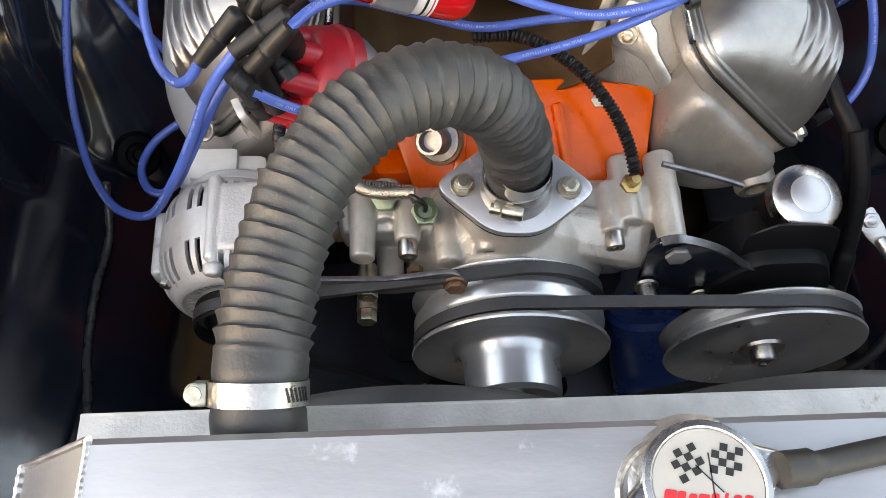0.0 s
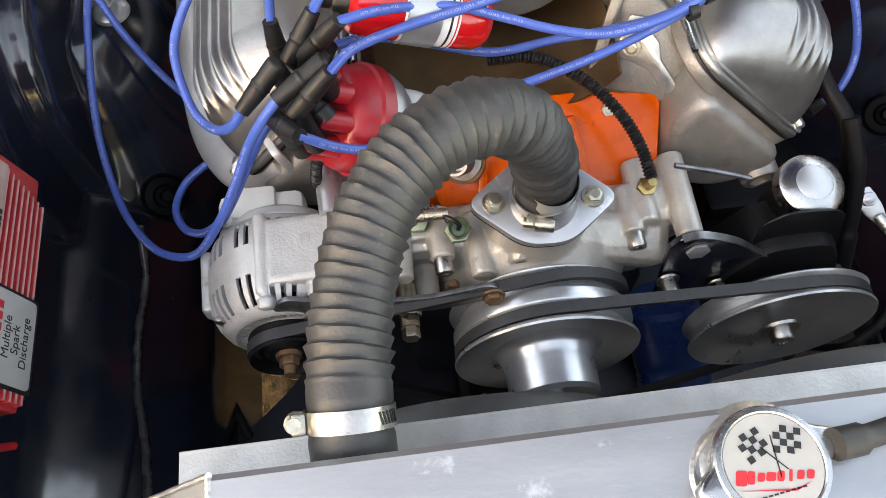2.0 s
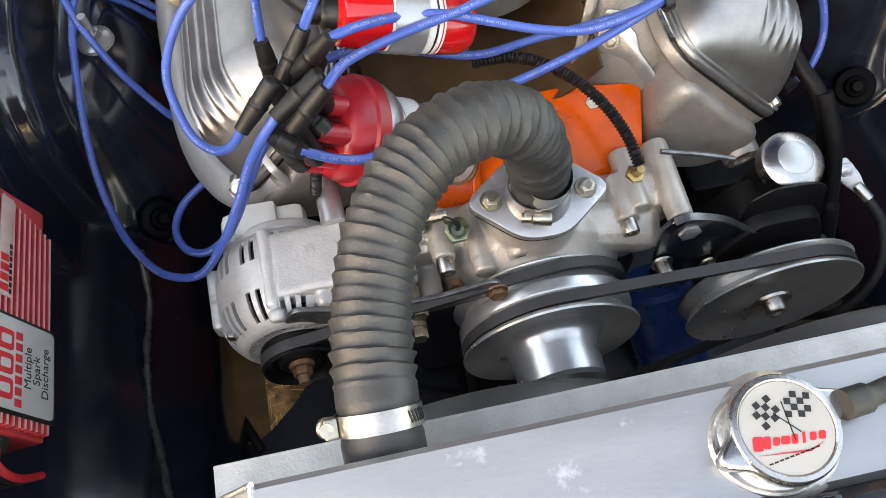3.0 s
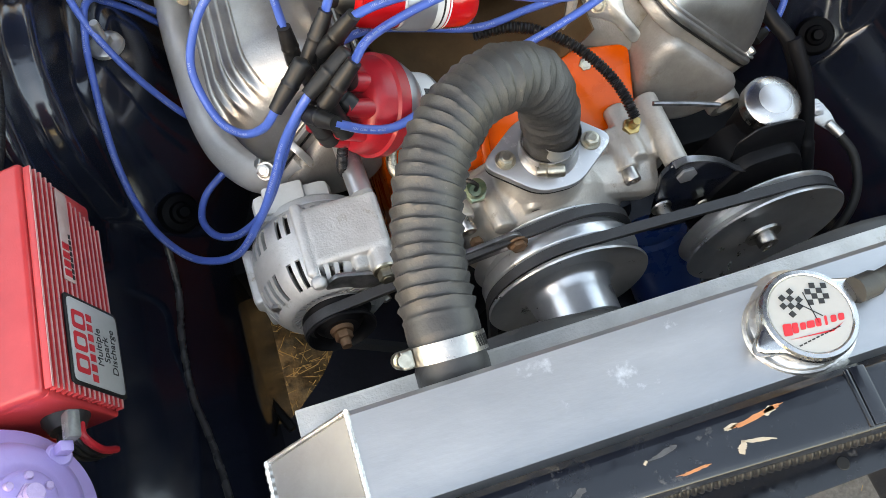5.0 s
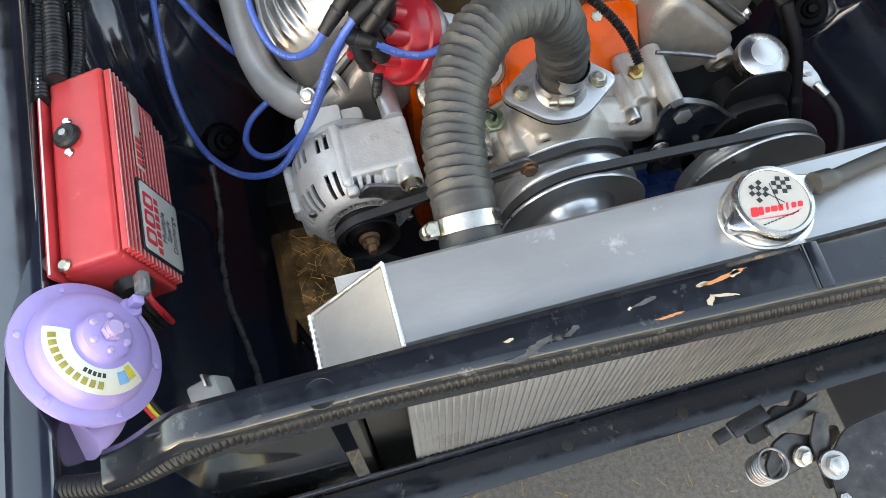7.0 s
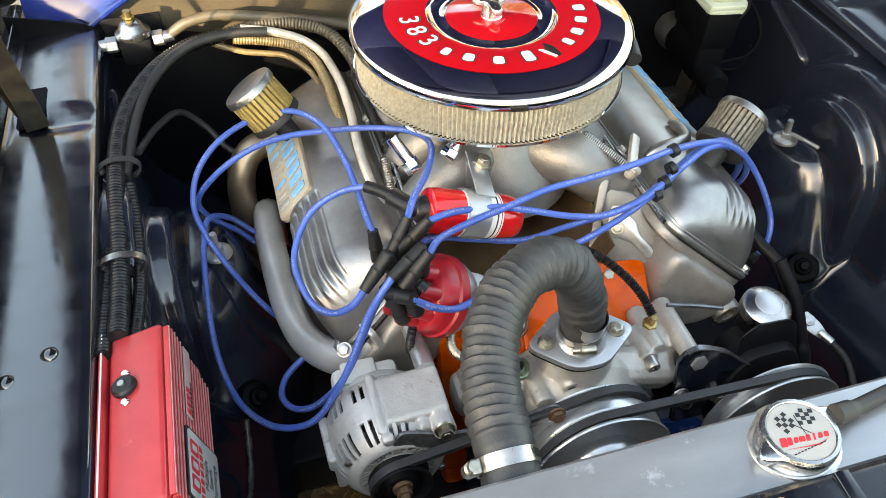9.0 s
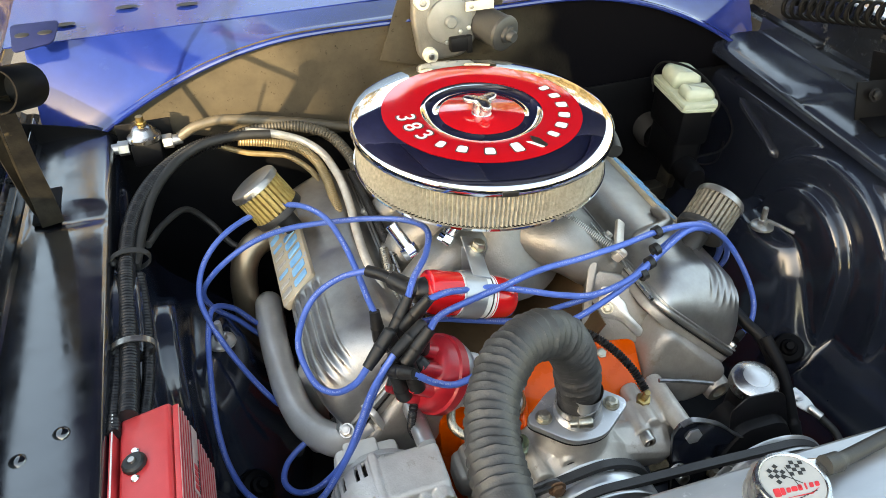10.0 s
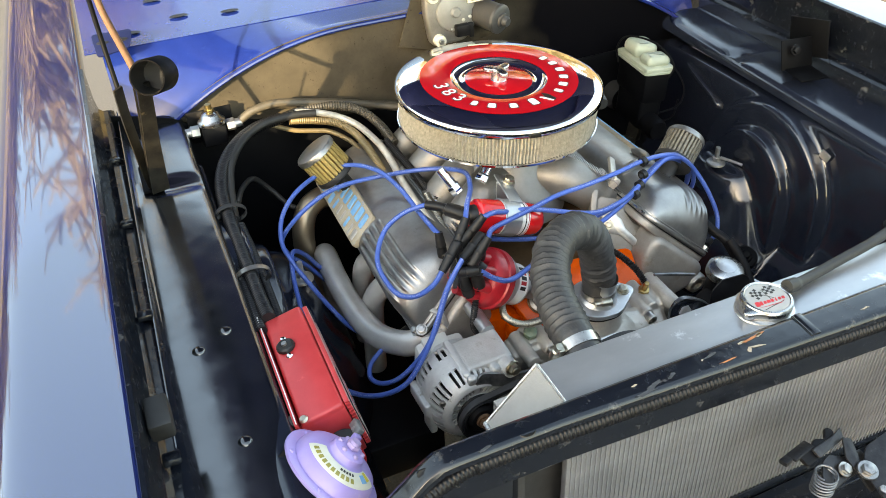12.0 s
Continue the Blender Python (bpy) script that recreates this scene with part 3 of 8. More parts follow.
def gutter_point(u, v, mirror):
    y = -0.30 + 1.40 * v
    prof = [(-0.6060, 0.9632), (-0.6010, 0.9618), (-0.5995, 0.950), (-0.5990, 0.90), (-0.596, 0.878), (-0.589, 0.872), (-0.578, 0.872), (-0.570, 0.868), (-0.566, 0.84), (-0.5635, 0.80)]
    x, z = lerp_profile(prof, u)
    return Vector((side(x, mirror), y, z + 0.012 * (y - 0.4)))


for mirror in (False, True):
    fender = part("fender", sheet(lambda u, v: fender_point(u, v, mirror), 36, 12, 0.0012), "blue_paint", car, "glossy blue metallic fender top")
    gutter = part("fender_flange", sheet(lambda u, v: gutter_point(u, v, mirror), 27, 12, 0.0012), "black_bar", car, "black painted fender gutter")
    apron = cast_part("inner_fender", apron_mesh(mirror), "black_panel", car, "black painted inner fender with nested arches", 0.0042, 30)
    # Same paint on both rails; the mirrored one's duller material stands for darker reflections.
    part("rail", sheet(lambda u, v: rail_point(u, v, mirror), 27, 120, 0.0015), "black_panel" if mirror else "black_scuffed", apron, "scuffed black top rail of the inner fender")
    # dimples and rubber blocks in the gutter
    for y in (0.16, 0.42, 0.66, 0.36 + 0.52):
        part("spacer", rbox(0.020, 0.016, 0.010, 0.003, Matrix.Translation((side(-0.584, mirror), y, 0.880))), "black_bar", car)
    part("bump_stop", joined(rbox(0.026, 0.042, 0.030, 0.004, pose(side(-0.585, mirror), 0.19, 0.915, 12, 0, 0))), "rubber", car, "black rubber hood bump stop")
    # long bead pressed into the wall behind the tower
    dz = -0.032 if mirror else 0.0
    part("pressed_bead", tube([(side(-0.4485, mirror) + (0.006 if mirror else 0), y, 0.822 + dz - 0.02 * q) for q, y in enumerate((0.905, 0.86, 0.81, 0.77))], lambda q, t: 0.008 * min(1.0, 0.2 + q / 0.012, 0.2 + (t - q) / 0.012), 12, 0.004), "black_panel", car, "long bead pressed into the wall")
    # screws in the rail
    for x, y in ((-0.492, 0.375), (-0.507, 0.183), (-0.531, 0.352)):
        part("screw", lathe([(0, 0.0040), (0.003, 0.0040), (0.0065, 0.0030), (0.0085, 0.0012), (0.0092, -0.002), (0, -0.002)], 16, Matrix.Translation((side(x, mirror), y, rail_z(y) + 0.0035))), "black", car, "black pan-head screw")

for mirror in (False, True):
    wheel = part("wheel", lathe([(0.19, -0.10), (0.30, -0.105), (0.325, -0.095), (0.333, -0.07), (0.333, 0.07), (0.325, 0.095), (0.30, 0.105), (0.19, 0.10)], 48, frame_at((side(-0.672, mirror), 0.66, 0.333), (1, 0, 0))), "tyre", car, "black front tyre")
    part("rim", lathe([(0, 0.04), (0.05, 0.045), (0.15, 0.02), (0.19, 0.08), (0.192, -0.08), (0.15, -0.02), (0, -0.02)], 32, frame_at((side(-0.672, mirror), 0.66, 0.333), (1, 0, 0))), "steel", wheel)

# firewall with an arched top
def arch(x):
    d = max(0.0, abs(x - 0.1) - 0.2)
    return 0.995 - 0.86 * d * d


fire = part("firewall", sheet(lambda u, v: Vector((-0.56 + 1.32 * u, 1.012 - 0.012 * math.sin(3 * u), 0.15 + (arch(-0.56 + 1.32 * u) - 0.15) * v)), 40, 14, 0.0015), "firewall", car, "dusty firewall behind the engine, right side coloured near black for shade")


# Added flat black sheet that blackens the firewall below the hoses.
part("added_black_sheet", prism(round_poly([(-0.545, 0.16), (0.745, 0.16), (0.745, 0.815), (0.30, 0.815), (0.06, 0.800), (-0.20, 0.812), (-0.34, 0.850), (-0.545, 0.850)], 0.02), 0, 0.005, 0.002, Matrix(((1, 0, 0, 0), (0, 0, -1, 0.9965), (0, 1, 0, 0), (0, 0, 0, 1)))), "flat_black", fire, "added flat black sheet over the lower firewall")


def cowl_point(u, v):
    x = -0.56 + 1.32 * u
    za = arch(x)
    if v < 0.1:
        return Vector((x, 0.994 + 0.18 * v, za - 0.004 + 0.04 * v))
    t = (v - 0.1) / 0.9
    top = 0.992
    return Vector((x, 1.012 + 0.095 * t, za + (top - za) * t ** 0.85))


part("cowl_panel", sheet(cowl_point, 44, 14, 0.0015), "blue_cowl", car, "blue metallic cowl panel above the firewall")
part("cowl_lip", tube([Vector(cowl_point(i / 20, 0.0)) + Vector((0, 0.002, 0)) for i in range(21)], 0.0045, 8, 0.02), "blue_cowl", car)
part("cowl_top", sheet(lambda u, v: Vector((-0.590 + 1.38 * u, 1.108 + 0.34 * v, 0.9935 + 0.03 * v)), 8, 4, 0.002), "blue_cowl", car, "blue painted cowl top below the hood")
for x, y in ((-0.50, 1.16), (-0.40, 1.20), (-0.30, 1.18), (-0.44, 1.30)):
    part("cowl_slot", lathe([(0, 0.0012), (0.010, 0.0012), (0.011, 0.0006)], 20, Matrix.Translation((x, y, 0.9960 + 0.088 * (y - 1.108))) @ Matrix.Diagonal((1.7, 0.8, 1, 1))), "ink", car, "oval slot in the cowl top")
part("windscreen", sheet(lambda u, v: Vector((CX - 0.66 + 1.32 * u, 1.45 + 0.62 * v + 0.10 * (2 * u - 1) ** 2, 1.022 + 0.40 * v)), 16, 6, 0.005), "windscreen", car, "tinted windscreen behind the hood")
# Black panel drawn over the cowl's lower corner in place of its shade.
part("corner_shade", prism([(-0.575, 0.84), (-0.449, 0.84), (-0.444, 0.868), (-0.470, 0.885), (-0.516, 0.900), (-0.575, 0.915)], 0, 0.003, 0, Matrix(((1, 0, 0, 0), (0, 0, -1, 0.9905), (0, 1, 0, 0), (0, 0, 0, 1)))), "flat_black", car, "black panel standing in for shade below the cowl corner")

# hood raised on its hinges: outer skin and inner frame
HOOD = Matrix.Translation((CX, 1.160, 1.245)) @ Matrix.Rotation(radians(-47), 4, "X")


def hood_box(x0, x1, y0, y1, z0, z1, bevel=0.006):
    return moved(rbox(x1 - x0, y1 - y0, z1 - z0, bevel, Matrix.Translation(((x0 + x1) / 2, (y0 + y1) / 2, (z0 + z1) / 2))), HOOD)


hood = part("hood", hood_box(-0.70, 0.70, -1.28, 0.03, 0.030, 0.042), "navy", car, "raised hood with a dark navy underside")
for y0, y1 in ((-0.15, 0.02), (-1.27, -1.10), (-0.72, -0.58)):
    part("hood_frame", hood_box(-0.68, 0.68, y0, y1, 0.0, 0.029, 0.008), "navy", hood)
for x0, x1 in ((-0.68, -0.54), (0.54, 0.68), (-0.10, 0.10)):
    part("hood_frame", hood_box(x0, x1, -1.098, -0.722, 0.002, 0.028, 0.008), "navy", hood)
    part("hood_frame", hood_box(x0, x1, -0.578, -0.152, 0.002, 0.028, 0.008), "navy", hood)

# radiator support: the bar across the front, its front lip and the panel below
def bar_y(x):
    return -0.008 - 0.040 * max(0.0, x + 0.2)


def bar_point(u, v):
    x = -0.405 + 1.02 * v
    y0 = bar_y(x)
    drop = 0.05 * (1 - smoothstep(-0.405, -0.33, x)) + 0.05 * smoothstep(0.53, 0.615, x)
    prof = [(y0 + 0.002, 0.9125), (y0 - 0.001, 0.9135), (y0 - 0.001, 0.9180), (y0 + 0.001, 0.9210), (y0 + 0.003, 0.9219), (0.002, 0.922), (0.012, 0.9215), (0.0165, 0.918), (0.018, 0.905), (0.018, 0.885)]
    y, z = lerp_profile(prof, u)
    return Vector((x, y, z - drop))


bar = part("radiator_support", sheet(bar_point, 36, 60, 0.0018), "black_bar", car, "scuffed black radiator support bar")
part("hole", lathe([(0, 0.0006), (0.0092, 0.0006), (0.0106, 0.0012), (0.0112, 0.0003)], 24, Matrix.Translation((-0.242, 0.0, 0.9225))), "ink", bar, "dark round hole")
part("seam", joined(rbox(0.010, 0.036, 0.003, 0.001, pose(0.121, -0.002, 0.9238, 0, 0, -4)), rbox(0.003, 0.036, 0.003, 0.0012, pose(0.114, -0.002, 0.9236, 0, 0, -4))), "black_bar", bar, "lapped seam with a raised edge")
part("lower_lip", sheet(lambda u, v: Vector((-0.36 + 0.98 * v, bar_y(-0.36 + 0.98 * v) + 0.004 + 0.010 * u * u, 0.856 + 0.058 * u)), 8, 30, 0.0015), "black_bar", bar)
ledge = part("cross_member", rbox(1.10, 0.040, 0.004, 0.001, pose(0.15, -0.018, 0.598, 0, 0, 0.6)), "black_bar", car, "black lower cross-member below the radiator")
part("lower_panel", rbox(1.10, 0.004, 0.22, 0.001, pose(0.15, 0.003, 0.485, 0, 0, 0.6)), "black_bar", ledge)
part("upper_lip", rbox(1.10, 0.004, 0.02, 0.001, pose(0.15, 0.004, 0.611, 0, 0, 0.6)), "black_bar", ledge)
for x in (-0.03, 0.10, 0.25):
    part("hole", lathe([(0, 0.0006), (0.006, 0.0006), (0.0065, 0.0)], 16, Matrix.Translation((x, -0.020, 0.6005))), "ink", ledge)
part("side_panel", joined(rbox(0.13, 0.003, 0.42, 0.001, Matrix.Translation((-0.315, 0.012, 0.66)))), "black", car)
part("side_panel", joined(rbox(0.13, 0.003, 0.42, 0.001, Matrix.Translation((0.53, 0.012, 0.66)))), "black", car)


def worn_patch(cx, cy, w, h, z, seed, slope=0.0):
    """A ragged flat chip a fraction of a millimetre proud."""
    rnd = random.Random(seed)
    n = 26
    pts = []
    for i in range(n):
        a = 2 * math.pi * i / n
        k = 0.7 + 0.45 * rnd.random()
        x, y = w * math.cos(a) * k, h * math.sin(a) * k
        pts.append((cx + x, cy + y + slope * x + 0.35 * h * math.sin(3 * x / w)))
    return prism(pts, z, z + 0.0005)


for cx, cy, w, h, seed, slope, mat in ((0.052, 0.0070, 0.020, 0.0016, 3, 0.10, "chip_orange"), (0.060, 0.0078, 0.0045, 0.0022, 4, 0.0, "primer"), (0.034, 0.0058, 0.005, 0.0016, 12, 0.0, "primer"), (0.035, -0.0075, 0.0035, 0.0030, 5, 0.2, "primer"),
                                     (0.046, -0.0060, 0.010, 0.0012, 6, -0.25, "primer"), (0.004, -0.0105, 0.012, 0.0010, 7, 0.0, "chip_orange"), (-0.022, 0.002, 0.0016, 0.0012, 8, 0.1, "primer"), (-0.110, 0.002, 0.004, 0.0012, 9, 0.0, "primer"), (0.200, -0.010, 0.006, 0.0009, 10, 0.0, "primer"),
                                     (-0.090, -0.006, 0.012, 0.0028, 31, 0.15, "dust_grey"), (-0.104, -0.012, 0.014, 0.0022, 32, 0.05, "dust_grey"), (-0.066, -0.003, 0.006, 0.0022, 33, 0.3, "dust_grey"), (-0.010, 0.004, 0.010, 0.0016, 34, 0.1, "dust_grey"), (-0.290, -0.006, 0.008, 0.0018, 35, 0.1, "dust_grey")):
    part("chipped_paint", worn_patch(cx, cy, w, h, 0.92385, seed, slope), mat, bar, "ragged bare chip in the black paint")

# ---- radiator ----
rad = thing("radiator", (0.09, 0.055, 0.40), "welded brushed aluminium radiator with a top tank", "radiator")
TX0, TX1 = -0.180, 0.385
TY0, TY1, TZ = 0.020, 0.090, 0.910


def tank_mesh():
    # cross-section along x, swept as a prism, with sloped ends
    bm = bmesh.new()
    prof = [(TY0, 0.835), (TY0, TZ - 0.004), (TY0 + 0.004, TZ), (TY1 - 0.004, TZ), (TY1, TZ - 0.004), (TY1, 0.835)]
    a = [bm.verts.new((TX0, y, z)) for y, z in prof]
    b = [bm.verts.new((TX1, y, z)) for y, z in prof]
    for i in range(5):
        bm.faces.new((a[i], a[i + 1], b[i + 1], b[i]))
    bm.faces.new(b)
    return bm


part("top_tank", tank_mesh(), "brushed", rad, "brushed aluminium top tank with scratches")


def end_mesh(x0, x1):
    bm = bmesh.new()
    a = [bm.verts.new((x0, y, z)) for y, z in ((TY0 + 0.001, TZ - 0.0015), (TY1 - 0.001, TZ - 0.0015))]
    b = [bm.verts.new((x1, y, z)) for y, z in ((TY0, 0.838), (TY1 + 0.002, 0.838))]
    c = [bm.verts.new((x1, y, z)) for y, z in ((TY0, 0.822), (TY1 + 0.002, 0.822))]
    d = [bm.verts.new((x0, y, z)) for y, z in ((TY0 + 0.001, 0.830), (TY1 - 0.001, 0.830))]
    bm.faces.new((a[0], a[1], b[1], b[0]))
    bm.faces.new((b[0], b[1], c[1], c[0]))
    bm.faces.new((a[0], b[0], c[0], d[0]))
    bm.faces.new((b[1], a[1], d[1], c[1]))
    bmesh.ops.recalc_face_normals(bm, faces=bm.faces)
    return bm


def bead(points, r=0.0022, pitch=0.0035):
    return tube(points, lambda s, t: r * (0.92 + 0.07 * math.sin(2 * math.pi * s / pitch) + 0.05 * math.sin(s * 310)), 8, 0.0009)


for x0, x1 in ((TX0, -0.244), (TX1, 0.448)):
    part("tank_end", end_mesh(x0, x1), "plain_alu", rad, "sloped aluminium tank end with welded edges")
    for pts in (((x0, TY0 + 0.002, TZ - 0.001), (x0, TY1 - 0.002, TZ - 0.001)),
                ((x0, TY1 - 0.001, TZ - 0.001), (x1, TY1 + 0.002, 0.838)),
                ((x0, TY0 + 0.001, TZ - 0.001), (x1, TY0, 0.838))):
        part("weld_bead", bead(pts), "weld", rad)
    part("weld_bead", bead(((x1, TY0 - 0.002, 0.838), (x1, TY1 + 0.003, 0.838)), 0.0036, 0.0055), "weld", rad, "thick rippled weld bead")
part("header_plate", joined(rbox(0.664, 0.112, 0.004, 0.0015, Matrix.Translation((0.113, 0.0665, 0.833))), rbox(0.664, 0.003, 0.020, 0.001, Matrix.Translation((0.113, 0.1215, 0.825)))), "alternator", rad, "aluminium header plate behind the tank")
for x in (-0.234, 0.444):
    part("core_side", rbox(0.010, 0.07, 0.44, 0.002, Matrix.Translation((x, 0.055, 0.61))), "core_dark", rad)
part("core_backing", rbox(0.66, 0.04, 0.44, 0.0, Matrix.Translation((0.105, 0.060, 0.61))), "core_dark", rad, "dark core between the cooling tubes")
part("lower_tank", rbox(0.69, 0.07, 0.05, 0.006, Matrix.Translation((0.105, 0.055, 0.375))), "brushed", rad)
front = thing("condenser", (0.12, 0.006, 0.60), "grey finned condenser in front of the radiator", "condenser")
part("fin_pack", rbox(0.62, 0.010, 0.245, 0.001, Matrix.Translation((0.124, 0.010, 0.735))), "core", front, "grey packed cooling fins")
part("top_rail", rbox(0.63, 0.010, 0.006, 0.001, Matrix.Translation((0.124, 0.004, 0.856))), "matt_black", front)
tube_me = None
for i in range(96):
    x = -0.180 + 0.610 * i / 95
    if tube_me is None:
        ob = part("cooling_tube", rbox(0.0017, 0.0022, 0.235, 0.0, Matrix.Translation((x, 0.0045, 0.735))), "core_tube", front, "pale cooling tube")
        tube_me, x_first = ob.data, x
    else:
        ob = new("cooling_tube", tube_me)
        ob.parent = front
        ob.location = (x - x_first, 0, 0)
# hose neck on the rear of the tank
part("hose_neck", tube([(-0.106, 0.086, 0.868), (-0.106, 0.105, 0.872), (-0.104, 0.125, 0.882)], 0.0205, 24, 0.004), "brushed", rad)
# filler neck
fill = frame_at((0.114, 0.055, 0.910), (0, 0, 1))
part("filler_neck", lathe([(0.037, -0.002), (0.033, 0.001), (0.028, 0.0015)], 40, fill), "weld", rad, "welded aluminium filler neck")
part("weld_bead", tube([(0.109 + 0.034 * math.cos(a), 0.052 + 0.029 * math.sin(a), 0.910) for a in [2 * math.pi * i / 40 for i in range(41)]], lambda s, t: 0.0023 * (0.9 + 0.05 * math.sin(2 * math.pi * s / 0.0045) + 0.04 * math.sin(s * 190)), 8, 0.0012, False), "weld", rad, "rippled round weld bead")
part("overflow_nipple", lathe([(0, 0.0), (0.0035, 0), (0.0035, 0.05), (0, 0.05)], 10, frame_at((0.130, 0.058, 0.914), (1, 0.12, 0.06))), "brass", rad)

# radiator cap
CAPM = fill @ Matrix.Translation((0, 0, 0.0015)) @ Matrix.Rotation(radians(-9), 4, "Z")
ear = []
for i in range(72):
    a = 2 * math.pi * i / 72
    r = 0.0308 + 0.0125 * max(0.0, math.cos(2 * (a - radians(24)))) ** 9
    ear.append((r * math.cos(a), r * math.sin(a)))
cap = part("radiator_cap", prism(ear, 0.0, 0.011, 0.003, CAPM, 3), "chrome_satin", rad, "chromed cap with a printed round sticker")
part("cap_rim", moved(lathe([(0.0262, 0.012), (0.0270, 0.0128), (0.0295, 0.0125), (0.0305, 0.0105), (0.0300, 0.009)], 56), CAPM), "chrome_satin", cap)
part("sticker", moved(lathe([(0, 0.0121), (0.0258, 0.0119), (0.0262, 0.0112)], 48), CAPM), "cap_sticker", cap, "white round sticker")


def flag(cx, cy, ang, s):
    bms = []
    for i in range(4):
        for j in range(4):
            if (i + j) % 2 == 0:
                bms.append(rbox(s, s, 0.0002, 0, Matrix.Translation((cx, cy, 0.0123)) @ Matrix.Rotation(ang, 4, "Z") @ Matrix.Translation(((i - 1.5) * s, (j - 1.5) * s + 0.0006 * math.sin(i), 0))))
    return joined(*bms)


part("flag_print", moved(flag(-0.0095, 0.0085, radians(32), 0.0036), CAPM), "ink", cap, "black checkered flag print")
part("flag_print", moved(flag(0.0085, 0.0118, radians(-6), 0.0036), CAPM), "ink", cap, "black checkered flag print")
part("flag_pole", moved(joined(rbox(0.0006, 0.022, 0.0002, 0, pose(0.0015, 0.0035, 0.0123, 0, 0, 8)), rbox(0.0006, 0.017, 0.0002, 0, pose(0.0005, 0.0025, 0.0123, 0, 0, 50))), CAPM), "ink", cap)
word = []
for i, (w, h) in enumerate(((0.0056, 0.0078), (0.0038, 0.0068), (0.0036, 0.0046), (0.0050, 0.0046), (0.0036, 0.0054), (0.0016, 0.0062), (0.0036, 0.0046), (0.0038, 0.0046))):
    x = -0.0182 + 0.0051 * i
    word.append(prism(round_poly([(x - w / 2, -0.0085 - h / 2 + 0.0016 * i * 0.3), (x + w / 2, -0.0085 - h / 2 + 0.0016 * i * 0.3), (x + w / 2 + 0.001, -0.0085 + h / 2 + 0.0016 * i * 0.3), (x - w / 2 + 0.001, -0.0085 + h / 2 + 0.0016 * i * 0.3)], 0.0012, 3), 0.0121, 0.0124))
part("logo_print", moved(joined(*word, prism([(-0.019, -0.0150), (0.010, -0.0125), (0.0185, -0.0085), (0.010, -0.0137)], 0.0121, 0.0124)), CAPM), "red_ink", cap, "red logo bars")
part("small_print", moved(joined(*[rbox(0.0022, 0.0009, 0.0002, 0, pose(-0.013 + 0.0030 * i, -0.0195 + 0.0009 * i, 0.0123, 0, 0, 14)) for i in range(10)]), CAPM), "ink", cap)

# overflow hose
single("overflow_hose", tube([(0.148, 0.060, 0.924), (0.166, 0.062, 0.921), (0.20, 0.068, 0.919), (0.25, 0.075, 0.921), (0.31, 0.082, 0.925), (0.38, 0.10, 0.925), (0.45, 0.14, 0.90), (0.50, 0.2, 0.82)], lambda s, t: 0.0088 if s < 0.016 else 0.0066, 14, 0.004), "rubber", "black rubber overflow hose lying along the radiator", "hose", at=(0.148, 0.06, 0.924))

# twin cooling fans behind the radiator
for cx in (-0.03, 0.275):
    fan = thing("cooling_fan", frame_at((cx, 0.126, 0.632), (0, 1, 0), (1, 0, 0)), "black plastic electric cooling fan behind the radiator", "fan", "cooling fans")
    part("fan_shroud", lathe([(0.132, 0.0), (0.146, 0.0), (0.147, 0.004), (0.147, 0.020), (0.1425, 0.026), (0.138, 0.026), (0.138, 0.006), (0.132, 0.0)], 64), "dull_plastic", fan, local=True)
    part("hub", lathe([(0, 0.045), (0.035, 0.045), (0.038, 0.04), (0.038, 0.01), (0, 0.01)], 32), "matt_black", fan, local=True)
    for k in range(8):
        a = 2 * math.pi * k / 8
        part("fan_blade", rbox(0.10, 0.035, 0.003, 0.001, Matrix.Rotation(a, 4, "Z") @ Matrix.Translation((0.086, 0, 0.02)) @ Matrix.Rotation(radians(28), 4, "X")), "matt_black", fan, local=True)
    for a in (70, 100, 128):
        part("lug", rbox(0.006, 0.024, 0.034, 0.001, Matrix.Rotation(radians(a), 4, "Z") @ Matrix.Translation((0.148, 0, 0.019)) ), "dull_plastic", fan, local=True)

# ---- engine ----
eng = thing("engine", (XC, 0.62, 0.30), "orange big-block V8 engine with bare aluminium castings", "engine")
part("block", joined(rbox(0.30, 0.50, 0.36, 0.012, Matrix.Translation((XC, 0.66, 0.50))), rbox(0.24, 0.04, 0.30, 0.008, Matrix.Translation((XC, 0.405, 0.52)))), "orange", eng, "orange painted engine block")
# orange front of the valley, sloping towards the pump
part("valley_front", joined(
    prism(round_poly([(-0.085, -0.075), (0.112, -0.075), (0.128, 0.045), (0.055, 0.055), (-0.055, 0.055), (-0.125, 0.045)], 0.012), -0.012, 0.004, 0.003, frame_at((XC + 0.012, 0.405, 0.690), (0, -0.55, 0.84), (1, 0, 0))),
    rbox(0.010, 0.085, 0.012, 0.003, pose(XC + 0.055, 0.395, 0.689, 32, 0, 12)), rbox(0.010, 0.085, 0.012, 0.003, pose(XC - 0.04, 0.395, 0.689, 32, 0, -8))), "orange", eng, "glossy orange front plate with ribs")
part("valley_pan", sheet(lambda u, v: Vector((XC - 0.13 + 0.222 * u, 0.44 + 0.24 * v, 0.712 + 0.03 * v + 0.045 * (2 * u - 1) ** 4)), 24, 8, 0.003), "brown", eng, "heat-stained brown valley pan")
bolt(eng, (0.149, 0.434, 0.709), (0, -0.5, 0.85), 0.0075, 0.006, 0.0)


